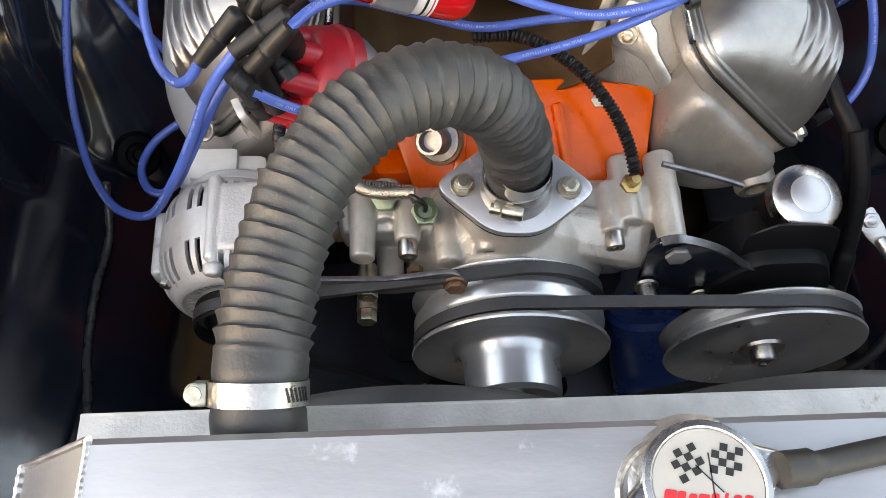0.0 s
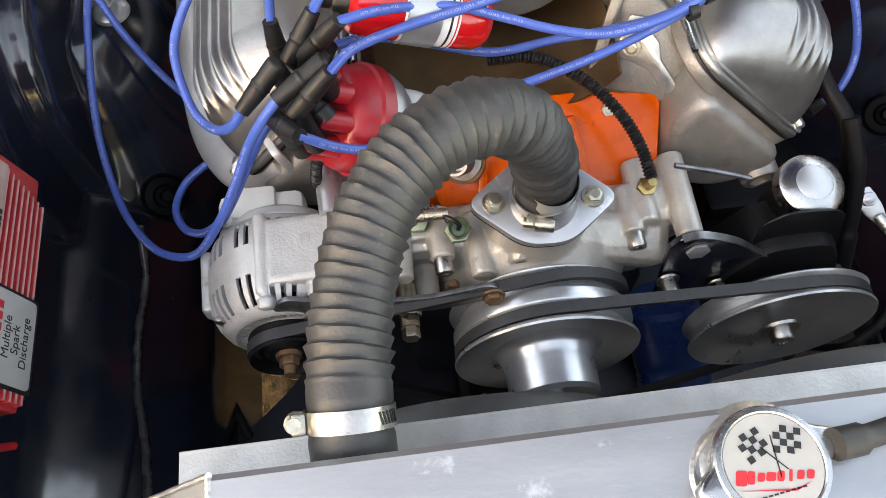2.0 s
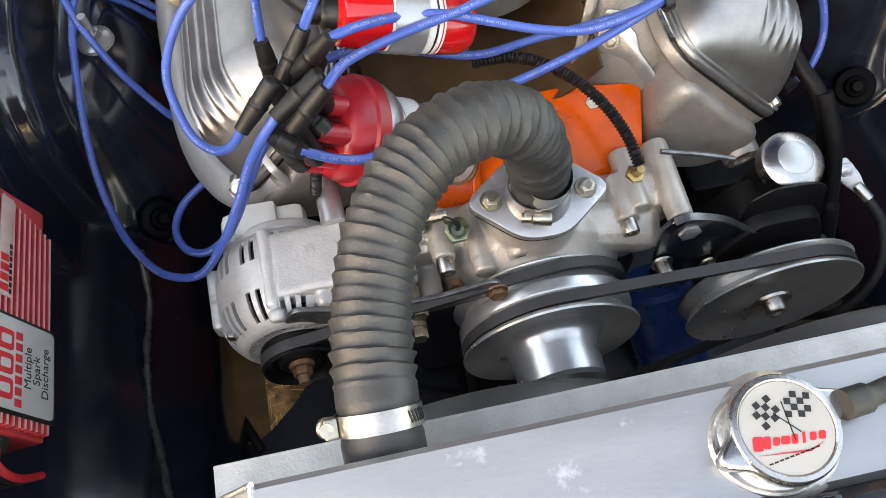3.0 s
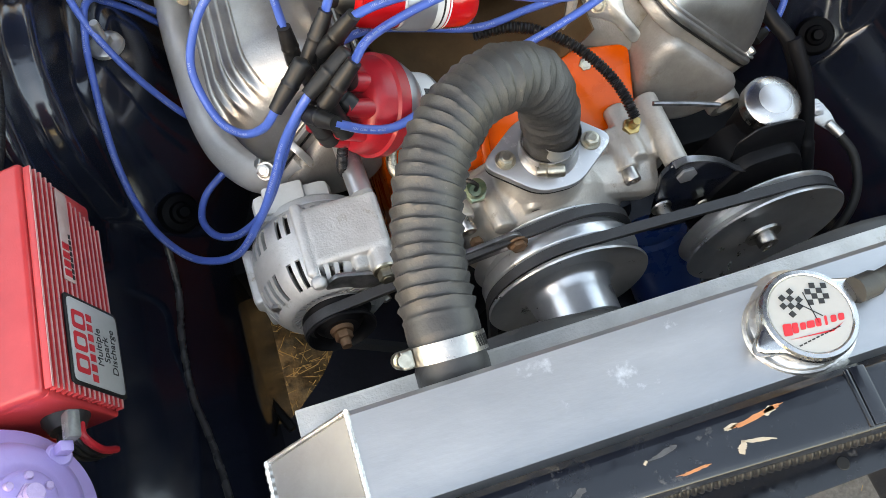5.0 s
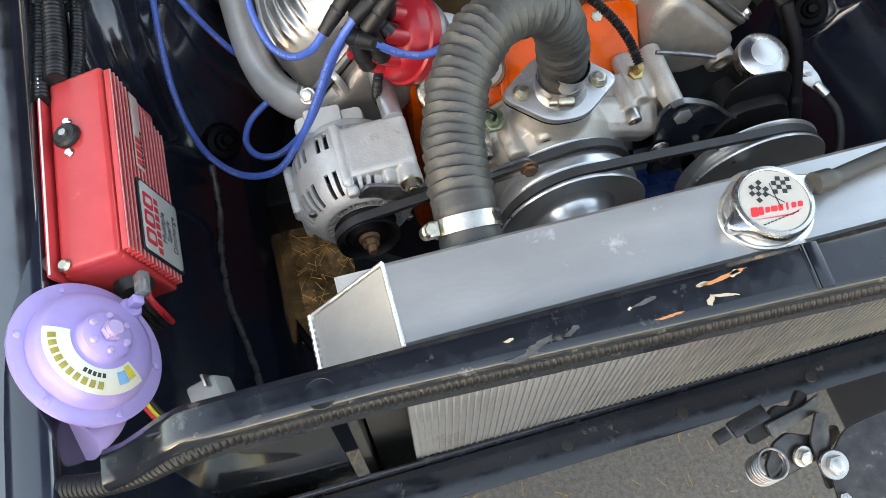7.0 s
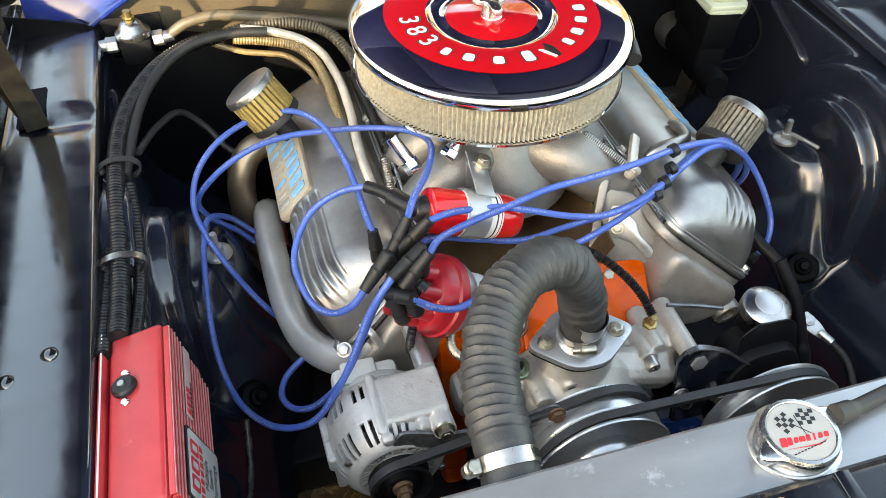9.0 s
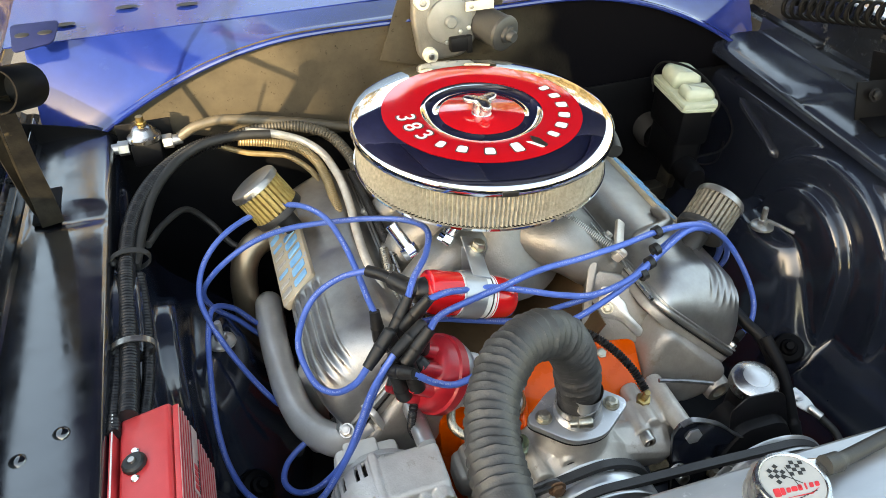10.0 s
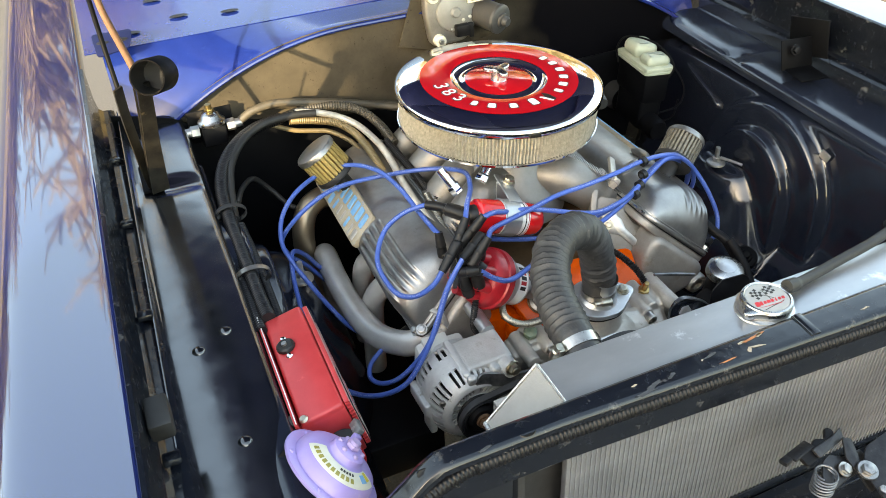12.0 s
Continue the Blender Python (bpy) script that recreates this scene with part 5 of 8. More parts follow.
def belt_loop(wheels, y, width=0.0105, thick=0.008, tilt=0.0):
    """A belt stretched round wheels (x, z, radius) whose axes run along y."""
    c1, c2 = wheels[0], wheels[1]
    a, b = Vector((c1[0], c1[1])), Vector((c2[0], c2[1]))
    d = b - a
    pts = sorted((x + r * math.cos(2 * math.pi * k / 60), z + r * math.sin(2 * math.pi * k / 60)) for x, z, r in wheels for k in range(60))

    def half(seq):
        out = []
        for p in seq:
            while len(out) > 1 and (out[-1][0] - out[-2][0]) * (p[1] - out[-2][1]) <= (out[-1][1] - out[-2][1]) * (p[0] - out[-2][0]):
                out.pop()
            out.append(p)
        return out[:-1]

    line = [Vector(p) for p in half(pts) + half(pts[::-1])]
    bm = bmesh.new()
    n = len(line)
    rings = []
    for i in range(n):
        p = line[i]
        t = (line[(i + 1) % n] - line[i - 1]).normalized()
        nr = Vector((t.y, -t.x))
        c = []
        for dy, dr in ((-width / 2, 0.0015), (width / 2, 0.0015), (width * 0.32, -thick), (-width * 0.32, -thick)):
            q = p + nr * dr
            f = (q - a).dot(d) / d.length_squared
            c.append(bm.verts.new((q.x, y + dy + tilt * f + 0.03 * (q.y - c1[1]), q.y)))
        rings.append(c)
    for i in range(n):
        a0, b0 = rings[i], rings[(i + 1) % n]
        for k in range(4):
            bm.faces.new((a0[k], a0[(k + 1) % 4], b0[(k + 1) % 4], b0[k]))
    bmesh.ops.recalc_face_normals(bm, faces=bm.faces)
    return bm


single("drive_belt", belt_loop([(XC, 0.612, 0.0865), (0.300, 0.592, 0.0885), (XC, 0.40, 0.075)], 0.2385, tilt=0.002), "belt", "black rubber belt driving the power steering pulley", "belt", "drive belts", at=(XC, 0.238, 0.612))
single("drive_belt", belt_loop([(XC, 0.616, 0.0865), (-0.177, 0.656, 0.0350), (XC, 0.40, 0.075)], 0.2685, tilt=-0.018), "belt", "black rubber belt driving the alternator pulley", "belt", "drive belts", at=(XC, 0.268, 0.612))

# ---- air cleaner ----
ac = thing("air_cleaner", frame_at((0.062, 0.672, 0.968), (0.04, -0.04, 1), (1, 0, 0)), "round chrome air cleaner with a red band and a pleated filter", "air cleaner")
part("lid", lathe([(0.0, 0.004), (0.058, 0.004), (0.060, 0.0035), (0.064, 0.0015), (0.070, 0.0010), (0.077, 0.0020), (0.0805, 0.0060), (0.084, 0.0085), (0.100, 0.0100), (0.120, 0.0098), (0.136, 0.0090), (0.150, 0.0072), (0.166, 0.0044), (0.176, 0.0018), (0.1805, -0.0010), (0.181, -0.005), (0.1805, -0.012), (0.178, -0.0135)], 128), "chrome", ac, "mirror chrome lid", local=True, angle=60)
part("red_band", lathe([(0.0835, 0.0088), (0.100, 0.0105), (0.120, 0.0103), (0.1365, 0.0094)], 128), "red_decal", ac, "glossy red painted band", local=True, angle=60)
part("red_centre", lathe([(0.0, 0.0047), (0.0575, 0.0045), (0.0585, 0.0040)], 96), "red_decal", ac, "glossy red painted centre", local=True)
n = 190
bm = bmesh.new()
rings = []
for h in (-0.0125, -0.020, -0.035, -0.050, -0.0635):
    bulge = 0.0012 * math.sin(h * 300)
    rings.append([bm.verts.new(((0.1715 + bulge + (0.0020 if i % 2 else -0.0024)) * math.cos(math.pi * i / n), (0.1715 + bulge + (0.0020 if i % 2 else -0.0024)) * math.sin(math.pi * i / n), h)) for i in range(2 * n)])
for a, b in zip(rings, rings[1:]):
    for i in range(2 * n):
        j = (i + 1) % (2 * n)
        bm.faces.new((b[i], b[j], a[j], a[i]))
part("filter_element", bm, "filter", ac, "beige pleated paper filter", local=True, smooth=False)
part("base_pan", lathe([(0.0, -0.058), (0.11, -0.060), (0.165, -0.0645), (0.1735, -0.0645), (0.1755, -0.0625), (0.1770, -0.0628), (0.1765, -0.0665), (0.165, -0.072), (0.11, -0.074), (0, -0.072)], 96), "chrome", ac, "chrome base pan", local=True)
part("clip", rbox(0.020, 0.003, 0.0075, 0.0008, Matrix.Rotation(radians(-98), 4, "Z") @ Matrix.Translation((0.1815, 0, -0.0075)) @ Matrix.Rotation(radians(90), 4, "Z")), "ink", ac, local=True)
wing = []
for i in range(72):
    a = 2 * math.pi * i / 72
    r = 0.0100 + 0.0170 * (0.5 + 0.5 * math.cos(3 * (a - 0.5))) ** 1.6
    wing.append((r * math.cos(a), r * math.sin(a)))
part("wing_nut", joined(lathe([(0, 0.020), (0.0125, 0.022), (0.0128, 0.020), (0.0128, 0.006), (0.0140, 0.0045), (0, 0.0045)], 28), prism(wing, 0.017, 0.026, 0.003, None, 3)), "chrome_satin", ac, "three-winged chrome nut", local=True)


def on_band(ang, r=0.108, z=0.0108):
    a = radians(ang)
    return Matrix.Translation((r * math.cos(a), r * math.sin(a), z)) @ Matrix.Rotation(a + math.pi / 2, 4, "Z")


for ch, ang in (("3", 179), ("8", 193), ("3", 207)):
    part("numeral_shadow", letters(ch, 0.037, on_band(ang, 0.1075, 0.0104) @ Matrix.Diagonal((1.22, 1.10, 1, 1)), 0.0002), "ink", ac, local=True)
    part("numeral", letters(ch, 0.035, on_band(ang, 0.1075, 0.0108), 0.0003), "white", ac, "white numeral", local=True)
for ang, w, top in ((223, 0.0095, 0.005), (238, 0.0120, 0.005), (256, 0.0120, 0.005), (275, 0.0120, 0.011), (307, 0.0095, 0.005), (321, 0.0120, 0.005), (336, 0.0120, 0.005), (351, 0.0120, 0.005), (5, 0.0110, 0.005), (18, 0.0095, 0.005)):
    part("lettering_shadow", prism(round_poly([(-w * 0.70, -0.0112), (w * 0.70, -0.0112), (w * 0.62, top + 0.001), (-w * 0.62, top + 0.001)], 0.004), 0.0, 0.0003, 0, on_band(ang, 0.109, 0.0105)), "ink", ac, local=True)
    part("lettering_bar", prism(round_poly([(-w * 0.58, -0.0100), (w * 0.58, -0.0100), (w * 0.50, top), (-w * 0.50, top)], 0.0045), 0.0, 0.0004, 0, on_band(ang, 0.109, 0.0107)), "white", ac, "white bar in place of a letter", local=True)
part("emblem_bar", prism(round_poly([(-0.004, -0.016), (0.004, -0.016), (0.007, 0.004), (0.001, 0.016), (-0.006, 0.002)], 0.003), 0, 0.0004, 0, on_band(292, 0.108, 0.0106)), "ink", ac, "small dark emblem shape", local=True)
part("emblem_bar", prism(round_poly([(-0.004, -0.016), (0.000, -0.016), (-0.006, 0.004), (-0.012, 0.008), (-0.009, -0.002)], 0.003), 0, 0.0005, 0, on_band(291, 0.108, 0.0106)), "white", ac, "small white emblem shape", local=True)
single("vacuum_hose", tube([ac.matrix_basis @ Vector((0.192 * math.cos(radians(a)), 0.192 * math.sin(radians(a)), -0.022 - 0.0006 * abs(a - 40))) for a in range(-16, 96, 8)], 0.0115, 16, 0.006), "rubber", "black rubber hose curving round the air cleaner", "hose", at=(0.25, 0.70, 0.94))
# fuel fittings below its front edge
fit = thing("fuel_fitting", (-0.045, 0.545, 0.875), "chromed fuel line fittings below the air cleaner", "fuel fitting")
part("fitting", joined(prism(hexagon(0.011), 0, 0.014, 0.001, frame_at((-0.035, 0.545, 0.862), (0.55, 0.3, 0.5))), lathe([(0, 0.045), (0.008, 0.045), (0.009, 0.014), (0, 0.014)], 18, frame_at((-0.035, 0.545, 0.862), (0.55, 0.3, 0.5)))), "chrome", fit)
part("fitting", joined(prism(hexagon(0.011), 0, 0.016, 0.001, frame_at((-0.075, 0.545, 0.852), (-0.35, 0.4, 0.6))), lathe([(0, 0.05), (0.008, 0.05), (0.009, 0.014), (0, 0.014)], 18, frame_at((-0.075, 0.545, 0.852), (-0.35, 0.4, 0.6)))), "chrome", fit)

# ---- breathers on the valve covers ----
def breather(at, axis, mesh_mat, label, r=0.036, h=0.058):
    b = thing("crankcase_breather", frame_at(at, axis), label, "breather", "crankcase breathers")
    part("neck", lathe([(0.014, -0.03), (0.016, 0.004)], 24), "rubber", b, local=True)
    part("rubber_base", lathe([(0.0, 0.0), (r * 0.95, 0.0), (r, 0.002), (r, 0.010), (r * 0.96, 0.012)], 48), "rubber", b, "black rubber base", local=True)
    bm = bmesh.new()
    rr = []
    k = 30
    for z in (0.011, 0.02, 0.03, 0.04, h - 0.006):
        ring = []
        for i in range(4 * k):
            rad = r * (0.955 if i % 4 < 2 else 0.76)
            a = 2 * math.pi * (i // 4 + (0.0, 0.58, 0.66, 0.92)[i % 4]) / k
            ring.append(bm.verts.new((rad * math.cos(a), rad * math.sin(a), z)))
        rr.append(ring)
    for a, b2 in zip(rr, rr[1:]):
        for i in range(4 * k):
            j = (i + 1) % (4 * k)
            bm.faces.new((a[i], a[j], b2[j], b2[i]))
    part("gauze", bm, mesh_mat, b, "pleated gauze", local=True, smooth=False)
    part("cap", lathe([(0, h + 0.004), (r * 0.75, h + 0.0035), (r * 0.95, h + 0.001), (r * 1.0, h - 0.002), (r * 1.0, h - 0.009), (r * 0.93, h - 0.009)], 56), "polished", b, "bright metal cap", local=True)
    return b


breather((-0.222, 0.763, 0.812), (-0.50, 0.22, 0.80), "gold_mesh", "chrome-topped breather with gold pleated gauze", 0.039, 0.064)
breather((0.343, 0.532, 0.798), (0.74, 0.40, 0.52), "grey_mesh", "chrome-topped breather with grey pleated gauze", 0.036, 0.064)

# ---- exhaust headers ----
hd = thing("exhaust_header", (-0.25, 0.60, 0.55), "grey ceramic-coated tubular exhaust header", "exhaust header")
part("header_tube", tube([(-0.165, 0.432, 0.690), (-0.190, 0.434, 0.672), (-0.218, 0.448, 0.655), (-0.247, 0.500, 0.638), (-0.262, 0.563, 0.634), (-0.268, 0.633, 0.634), (-0.270, 0.702, 0.642), (-0.268, 0.752, 0.646), (-0.266, 0.785, 0.628), (-0.265, 0.800, 0.58), (-0.262, 0.80, 0.45)], 0.0215, 28, 0.006), "header", hd)
part("header_tube", tube([(-0.165, 0.585, 0.690), (-0.200, 0.590, 0.675), (-0.225, 0.600, 0.64), (-0.23, 0.61, 0.58), (-0.23, 0.63, 0.45)], 0.0205, 24, 0.006), "header", hd)
part("header_tube", tube([(-0.165, 0.675, 0.690), (-0.195, 0.680, 0.672), (-0.215, 0.690, 0.64), (-0.22, 0.70, 0.55), (-0.22, 0.72, 0.45)], 0.0205, 24, 0.006), "header", hd)
part("header_tube", tube([(-0.185, 0.830, 0.715), (-0.235, 0.826, 0.735), (-0.275, 0.815, 0.725), (-0.295, 0.80, 0.69), (-0.30, 0.79, 0.62), (-0.30, 0.79, 0.45)], 0.0215, 24, 0.006), "header_brown", hd, "brownish heat-tinted header tube")
part("header_flange", prism(round_poly([(-0.03, -0.03), (0.03, -0.03), (0.03, 0.03), (-0.03, 0.03)], 0.01), 0, 0.008, 0.001, frame_at((-0.168, 0.440, 0.698), (-0.6, -0.3, -0.2), (0, 1, 0))), "header", hd)
bolt(hd, (-0.205, 0.409, 0.712), (-0.3, -0.4, 0.8), 0.0075, 0.006, 0.010, "steel")
hd2 = thing("exhaust_header", (0.40, 0.60, 0.55), "grey ceramic-coated tubular exhaust header", "exhaust header")
part("header_tube", tube([(0.30, 0.45, 0.665), (0.345, 0.46, 0.635), (0.365, 0.50, 0.60), (0.37, 0.60, 0.56), (0.37, 0.7, 0.45)], 0.0215, 24, 0.006), "header", hd2)

# ---- alternator ----
ALT = (-0.177, 0.0, 0.660)
alt = thing("alternator", (ALT[0], 0.32, ALT[2]), "light grey cast alternator with slotted ends", "alternator")
af = frame_at((ALT[0], 0.262, ALT[2]), (0.03, -1, 0.02), (1, 0, 0))
cast_part("housing", joined(
    lathe([(0, -0.094), (0.058, -0.094), (0.057, -0.103), (0.048, -0.110), (0, -0.110)], 64, af),
    rbox(0.076, 0.064, 0.060, 0.006, pose(-0.1455, 0.3165, 0.6985, 3, -2, 0)),
    rbox(0.012, 0.078, 0.040, 0.004, pose(-0.184, 0.316, 0.708, 4, -10, 0)),
    rbox(0.014, 0.012, 0.060, 0.004, pose(-0.181, 0.276, 0.700, 20, -6, 0)),
    lathe([(0, 0.0), (0.0125, 0.0), (0.0130, -0.002), (0.0130, -0.034), (0, -0.034)], 28, frame_at((-0.120, 0.262, 0.716), (0.03, -1, 0.1))),
    rbox(0.034, 0.030, 0.020, 0.004, pose(-0.134, 0.285, 0.708, 0, 25, 0)),
    rbox(0.013, 0.062, 0.024, 0.004, pose(-0.246, 0.319, 0.662, 0, 0, 2)),
    rbox(0.012, 0.030, 0.050, 0.004, pose(-0.240, 0.300, 0.640, 0, 0, 2))), "alternator", alt, "sand-cast housing with a flat-topped saddle", 0.0016, 2)
part("rear_cover", joined(rbox(0.080, 0.032, 0.040, 0.009, pose(-0.189, 0.376, 0.686, 10, 2, 0)), rbox(0.042, 0.030, 0.010, 0.004, pose(-0.195, 0.376, 0.707, 10, 2, 0))), "alternator_pale", alt, "pale rear cover")
part("inner_dark", joined(lathe([(0, -0.010), (0.034, -0.010), (0.046, -0.020), (0.0480, -0.034), (0.0550, -0.050), (0.0550, -0.080), (0.0500, -0.092)], 48, af)), "ink", alt, "dark windings behind the vents")


def slotted_drum():
    """A cast shell of revolution with rows of cooling slots left open in its shoulders and face."""
    prof = [(0.026, -0.004), (0.0275, -0.001), (0.0305, -0.003), (0.0335, -0.003), (0.0420, -0.001), (0.0450, 0.0005), (0.0480, 0.000), (0.0520, -0.003), (0.0560, -0.0075), (0.0600, -0.0125), (0.0632, -0.0185), (0.0655, -0.026), (0.0668, -0.034), (0.0674, -0.040),
            (0.0676, -0.058), (0.0676, -0.063), (0.0674, -0.074), (0.0664, -0.080), (0.0640, -0.087), (0.0600, -0.0925), (0.0560, -0.096), (0.044, -0.099), (0.0, -0.100)]
    gaps = {3: 1, 8: 0, 9: 0, 10: 0, 11: 0, 15: 0, 16: 0, 17: 0}
    seg = 168
    bm = bmesh.new()
    rings = [[bm.verts.new((r * math.cos(2 * math.pi * i / seg), r * math.sin(2 * math.pi * i / seg), h)) for i in range(seg)] if r > 0 else None for r, h in prof]
    for q in range(len(prof) - 2):
        for i in range(seg):
            if q in gaps and i % 4 in (1, 2) and (i // 4) % 7 != 3 * gaps[q]:
                continue
            j = (i + 1) % seg
            bm.faces.new((rings[q][i], rings[q][j], rings[q + 1][j], rings[q + 1][i]))
    bmesh.ops.recalc_face_normals(bm, faces=bm.faces)
    bm.normal_update()
    bmesh.ops.solidify(bm, geom=list(bm.faces), thickness=0.0035)
    bm.transform(af)
    return bm


part("drum", slotted_drum(), "alternator", alt, "cast drum with rows of cooling slots", angle=32)
part("fan_ring", joined(*[rbox(0.010, 0.0022, 0.016, 0.0, af @ Matrix.Rotation(2 * math.pi * k / 18, 4, "Z") @ Matrix.Translation((0.0535, 0, -0.022))) for k in range(18)]), "steel", alt, "fan blades behind the slots")
bolt(alt, (-0.122, 0.260, 0.726), (0.03, -1, 0.15), 0.0085, 0.009, 0.012, "zinc")
for a in (60, 150, 250, 330):
    bolt(alt, af @ Vector((0.060 * math.cos(radians(a)), 0.060 * math.sin(radians(a)), -0.012)), af.to_3x3() @ Vector((0.3 * math.cos(radians(a)), 0.3 * math.sin(radians(a)), 1)), 0.005, 0.005, 0, "steel")
single("spacer_tube", lathe([(0, 0.0), (0.0105, 0.0), (0.0115, 0.002), (0.0115, 0.062), (0, 0.062)], 28, frame_at((-0.124, 0.404, 0.735), (0.04, -1, -0.10))), "brushed", "plain round metal spacer tube behind the alternator", "spacer", at=(-0.124, 0.40, 0.735))
br = thing("alternator_bracket", (-0.06, 0.266, 0.69), "dark slotted alternator bracket bolted to the pump", "bracket")
part("arm", prism(round_poly([(-0.120, 0.012), (-0.06, -0.014), (0.02, -0.022), (0.072, -0.014), (0.082, 0.000), (0.070, 0.012), (0.02, 0.002), (-0.05, 0.006), (-0.105, 0.030)], 0.008), 0, 0.005, 0.001, frame_at((-0.062, 0.268, 0.698), (0, -1, 0.1), (1, 0, 0))), "latch_metal", br)
bolt(br, (0.011, 0.262, 0.694), (0, -1, 0.1), 0.0085, 0.005, 0.011, "rust")
bolt(br, (-0.062, 0.262, 0.683), (0, -1, 0.1), 0.0085, 0.007, 0.0, "zinc")
part("spacer", joined(lathe([(0, 0), (0.009, 0), (0.009, 0.045), (0, 0.045)], 16, frame_at((-0.065, 0.300, 0.650), (0, -1, 0.1))), prism(hexagon(0.0085), 0.045, 0.056, 0.001, frame_at((-0.065, 0.300, 0.650), (0, -1, 0.1)))), "zinc", br)

# ---- distributor, coil and plug wires ----
DA = Vector((-0.80, -0.14, 0.58)).normalized()
DO = Vector((-0.0905, 0.4047, 0.7776))
df = frame_at(DO, DA, (0, 1, 0))
dist = thing("distributor", df, "distributor with a red moulded cap and a bare metal body", "distributor")
part("cap", lathe([(0.0, 0.030), (0.014, 0.030), (0.020, 0.029), (0.037, 0.027), (0.0420, 0.023), (0.0450, 0.014), (0.0465, 0.004), (0.0495, 0.002), (0.0490, -0.010), (0.046, -0.010)], 56), "red_cap", dist, "red moulded cap", local=True)
for k in range(8):
    a = 2 * math.pi * k / 8
    part("tower", lathe([(0, 0.052), (0.0070, 0.052), (0.0080, 0.048), (0.0098, 0.016)], 16, Matrix.Translation((0.031 * math.cos(a), 0.031 * math.sin(a), 0))), "red_cap", dist, local=True)
part("tower", lathe([(0, 0.054), (0.0075, 0.054), (0.0085, 0.050), (0.0105, 0.026)], 16), "red_cap", dist, local=True)
part("body", lathe([(0.045, -0.010), (0.045, -0.020), (0.040, -0.030), (0.034, -0.034), (0.034, -0.062), (0.026, -0.070), (0.018, -0.074), (0.018, -0.14), (0, -0.14)], 44), "brushed", dist, "bare metal distributor body", local=True)
part("label", lathe([(0.0344, -0.037), (0.0344, -0.058)], 44), "white", dist, "white label round the body", local=True)
for k in range(5):
    a = radians(200 + 14 * k)
    part("label_bar", rbox(0.0012, 0.006, 0.012, 0, Matrix.Rotation(a, 4, "Z") @ Matrix.Translation((0.0342, 0, -0.047))), "red_ink" if k % 2 else "ink", dist, local=True)
part("vacuum_tube", tube([(-0.075, 0.39, 0.745), (-0.085, 0.355, 0.735), (-0.06, 0.335, 0.725), (-0.02, 0.33, 0.728)], 0.0055, 12, 0.003), "braid", dist, "thin braided lead")

CR, CL = Vector((0.028, 0.470, 0.812)), Vector((-0.086, 0.466, 0.858))
cf = frame_at(CL, CR - CL, (0, 0, 1))
coil = thing("ignition_coil", cf, "glossy red canister ignition coil in a metal strap", "ignition coil")
part("canister", lathe([(0, 0.0), (0.020, 0.0), (0.0262, 0.004), (0.0275, 0.010), (0.0275, 0.100), (0.0265, 0.114), (0.0235, 0.122), (0.021, 0.124), (0.0195, 0.121), (0, 0.120)], 48), "red_gloss", coil, local=True)
part("label", lathe([(0.0278, 0.044), (0.0278, 0.092)], 48), "white", coil, "silver-white label", local=True)
part("label_line", lathe([(0.0281, 0.0835), (0.0281, 0.0855)], 48), "ink", coil, local=True)
part("label_line", lathe([(0.0281, 0.089), (0.0281, 0.0902)], 48), "red_ink", coil, local=True)
part("strap", lathe([(0.0283, 0.046), (0.0298, 0.046), (0.0298, 0.076), (0.0283, 0.076)], 48, None, True), "brushed", coil, "plain metal strap", local=True)
part("tower", lathe([(0.018, 0.002), (0.015, -0.008), (0.010, -0.012), (0.010, -0.022), (0, -0.022)], 28), "ink", coil, local=True)
part("bracket", joined(rbox(0.024, 0.075, 0.003, 0.0008, pose(-0.006, 0.502, 0.864, 6, 22, -4)), rbox(0.024, 0.003, 0.05, 0.0008, pose(-0.006, 0.520, 0.845, 0, 0, -4))), "brushed", coil, "plain metal mounting bracket")
bolt(coil, (0.003, 0.518, 0.866), (0.2, -0.2, 0.95), 0.0085, 0.007, 0.011, "zinc")
part("logo_bar", joined(*[rbox(0.0008, 0.006, 0.012, 0, Matrix.Rotation(radians(150 + 14 * k), 4, "Z") @ Matrix.Translation((0.0279, 0, 0.035))) for k in range(3)]), "red_ink", coil, local=True)

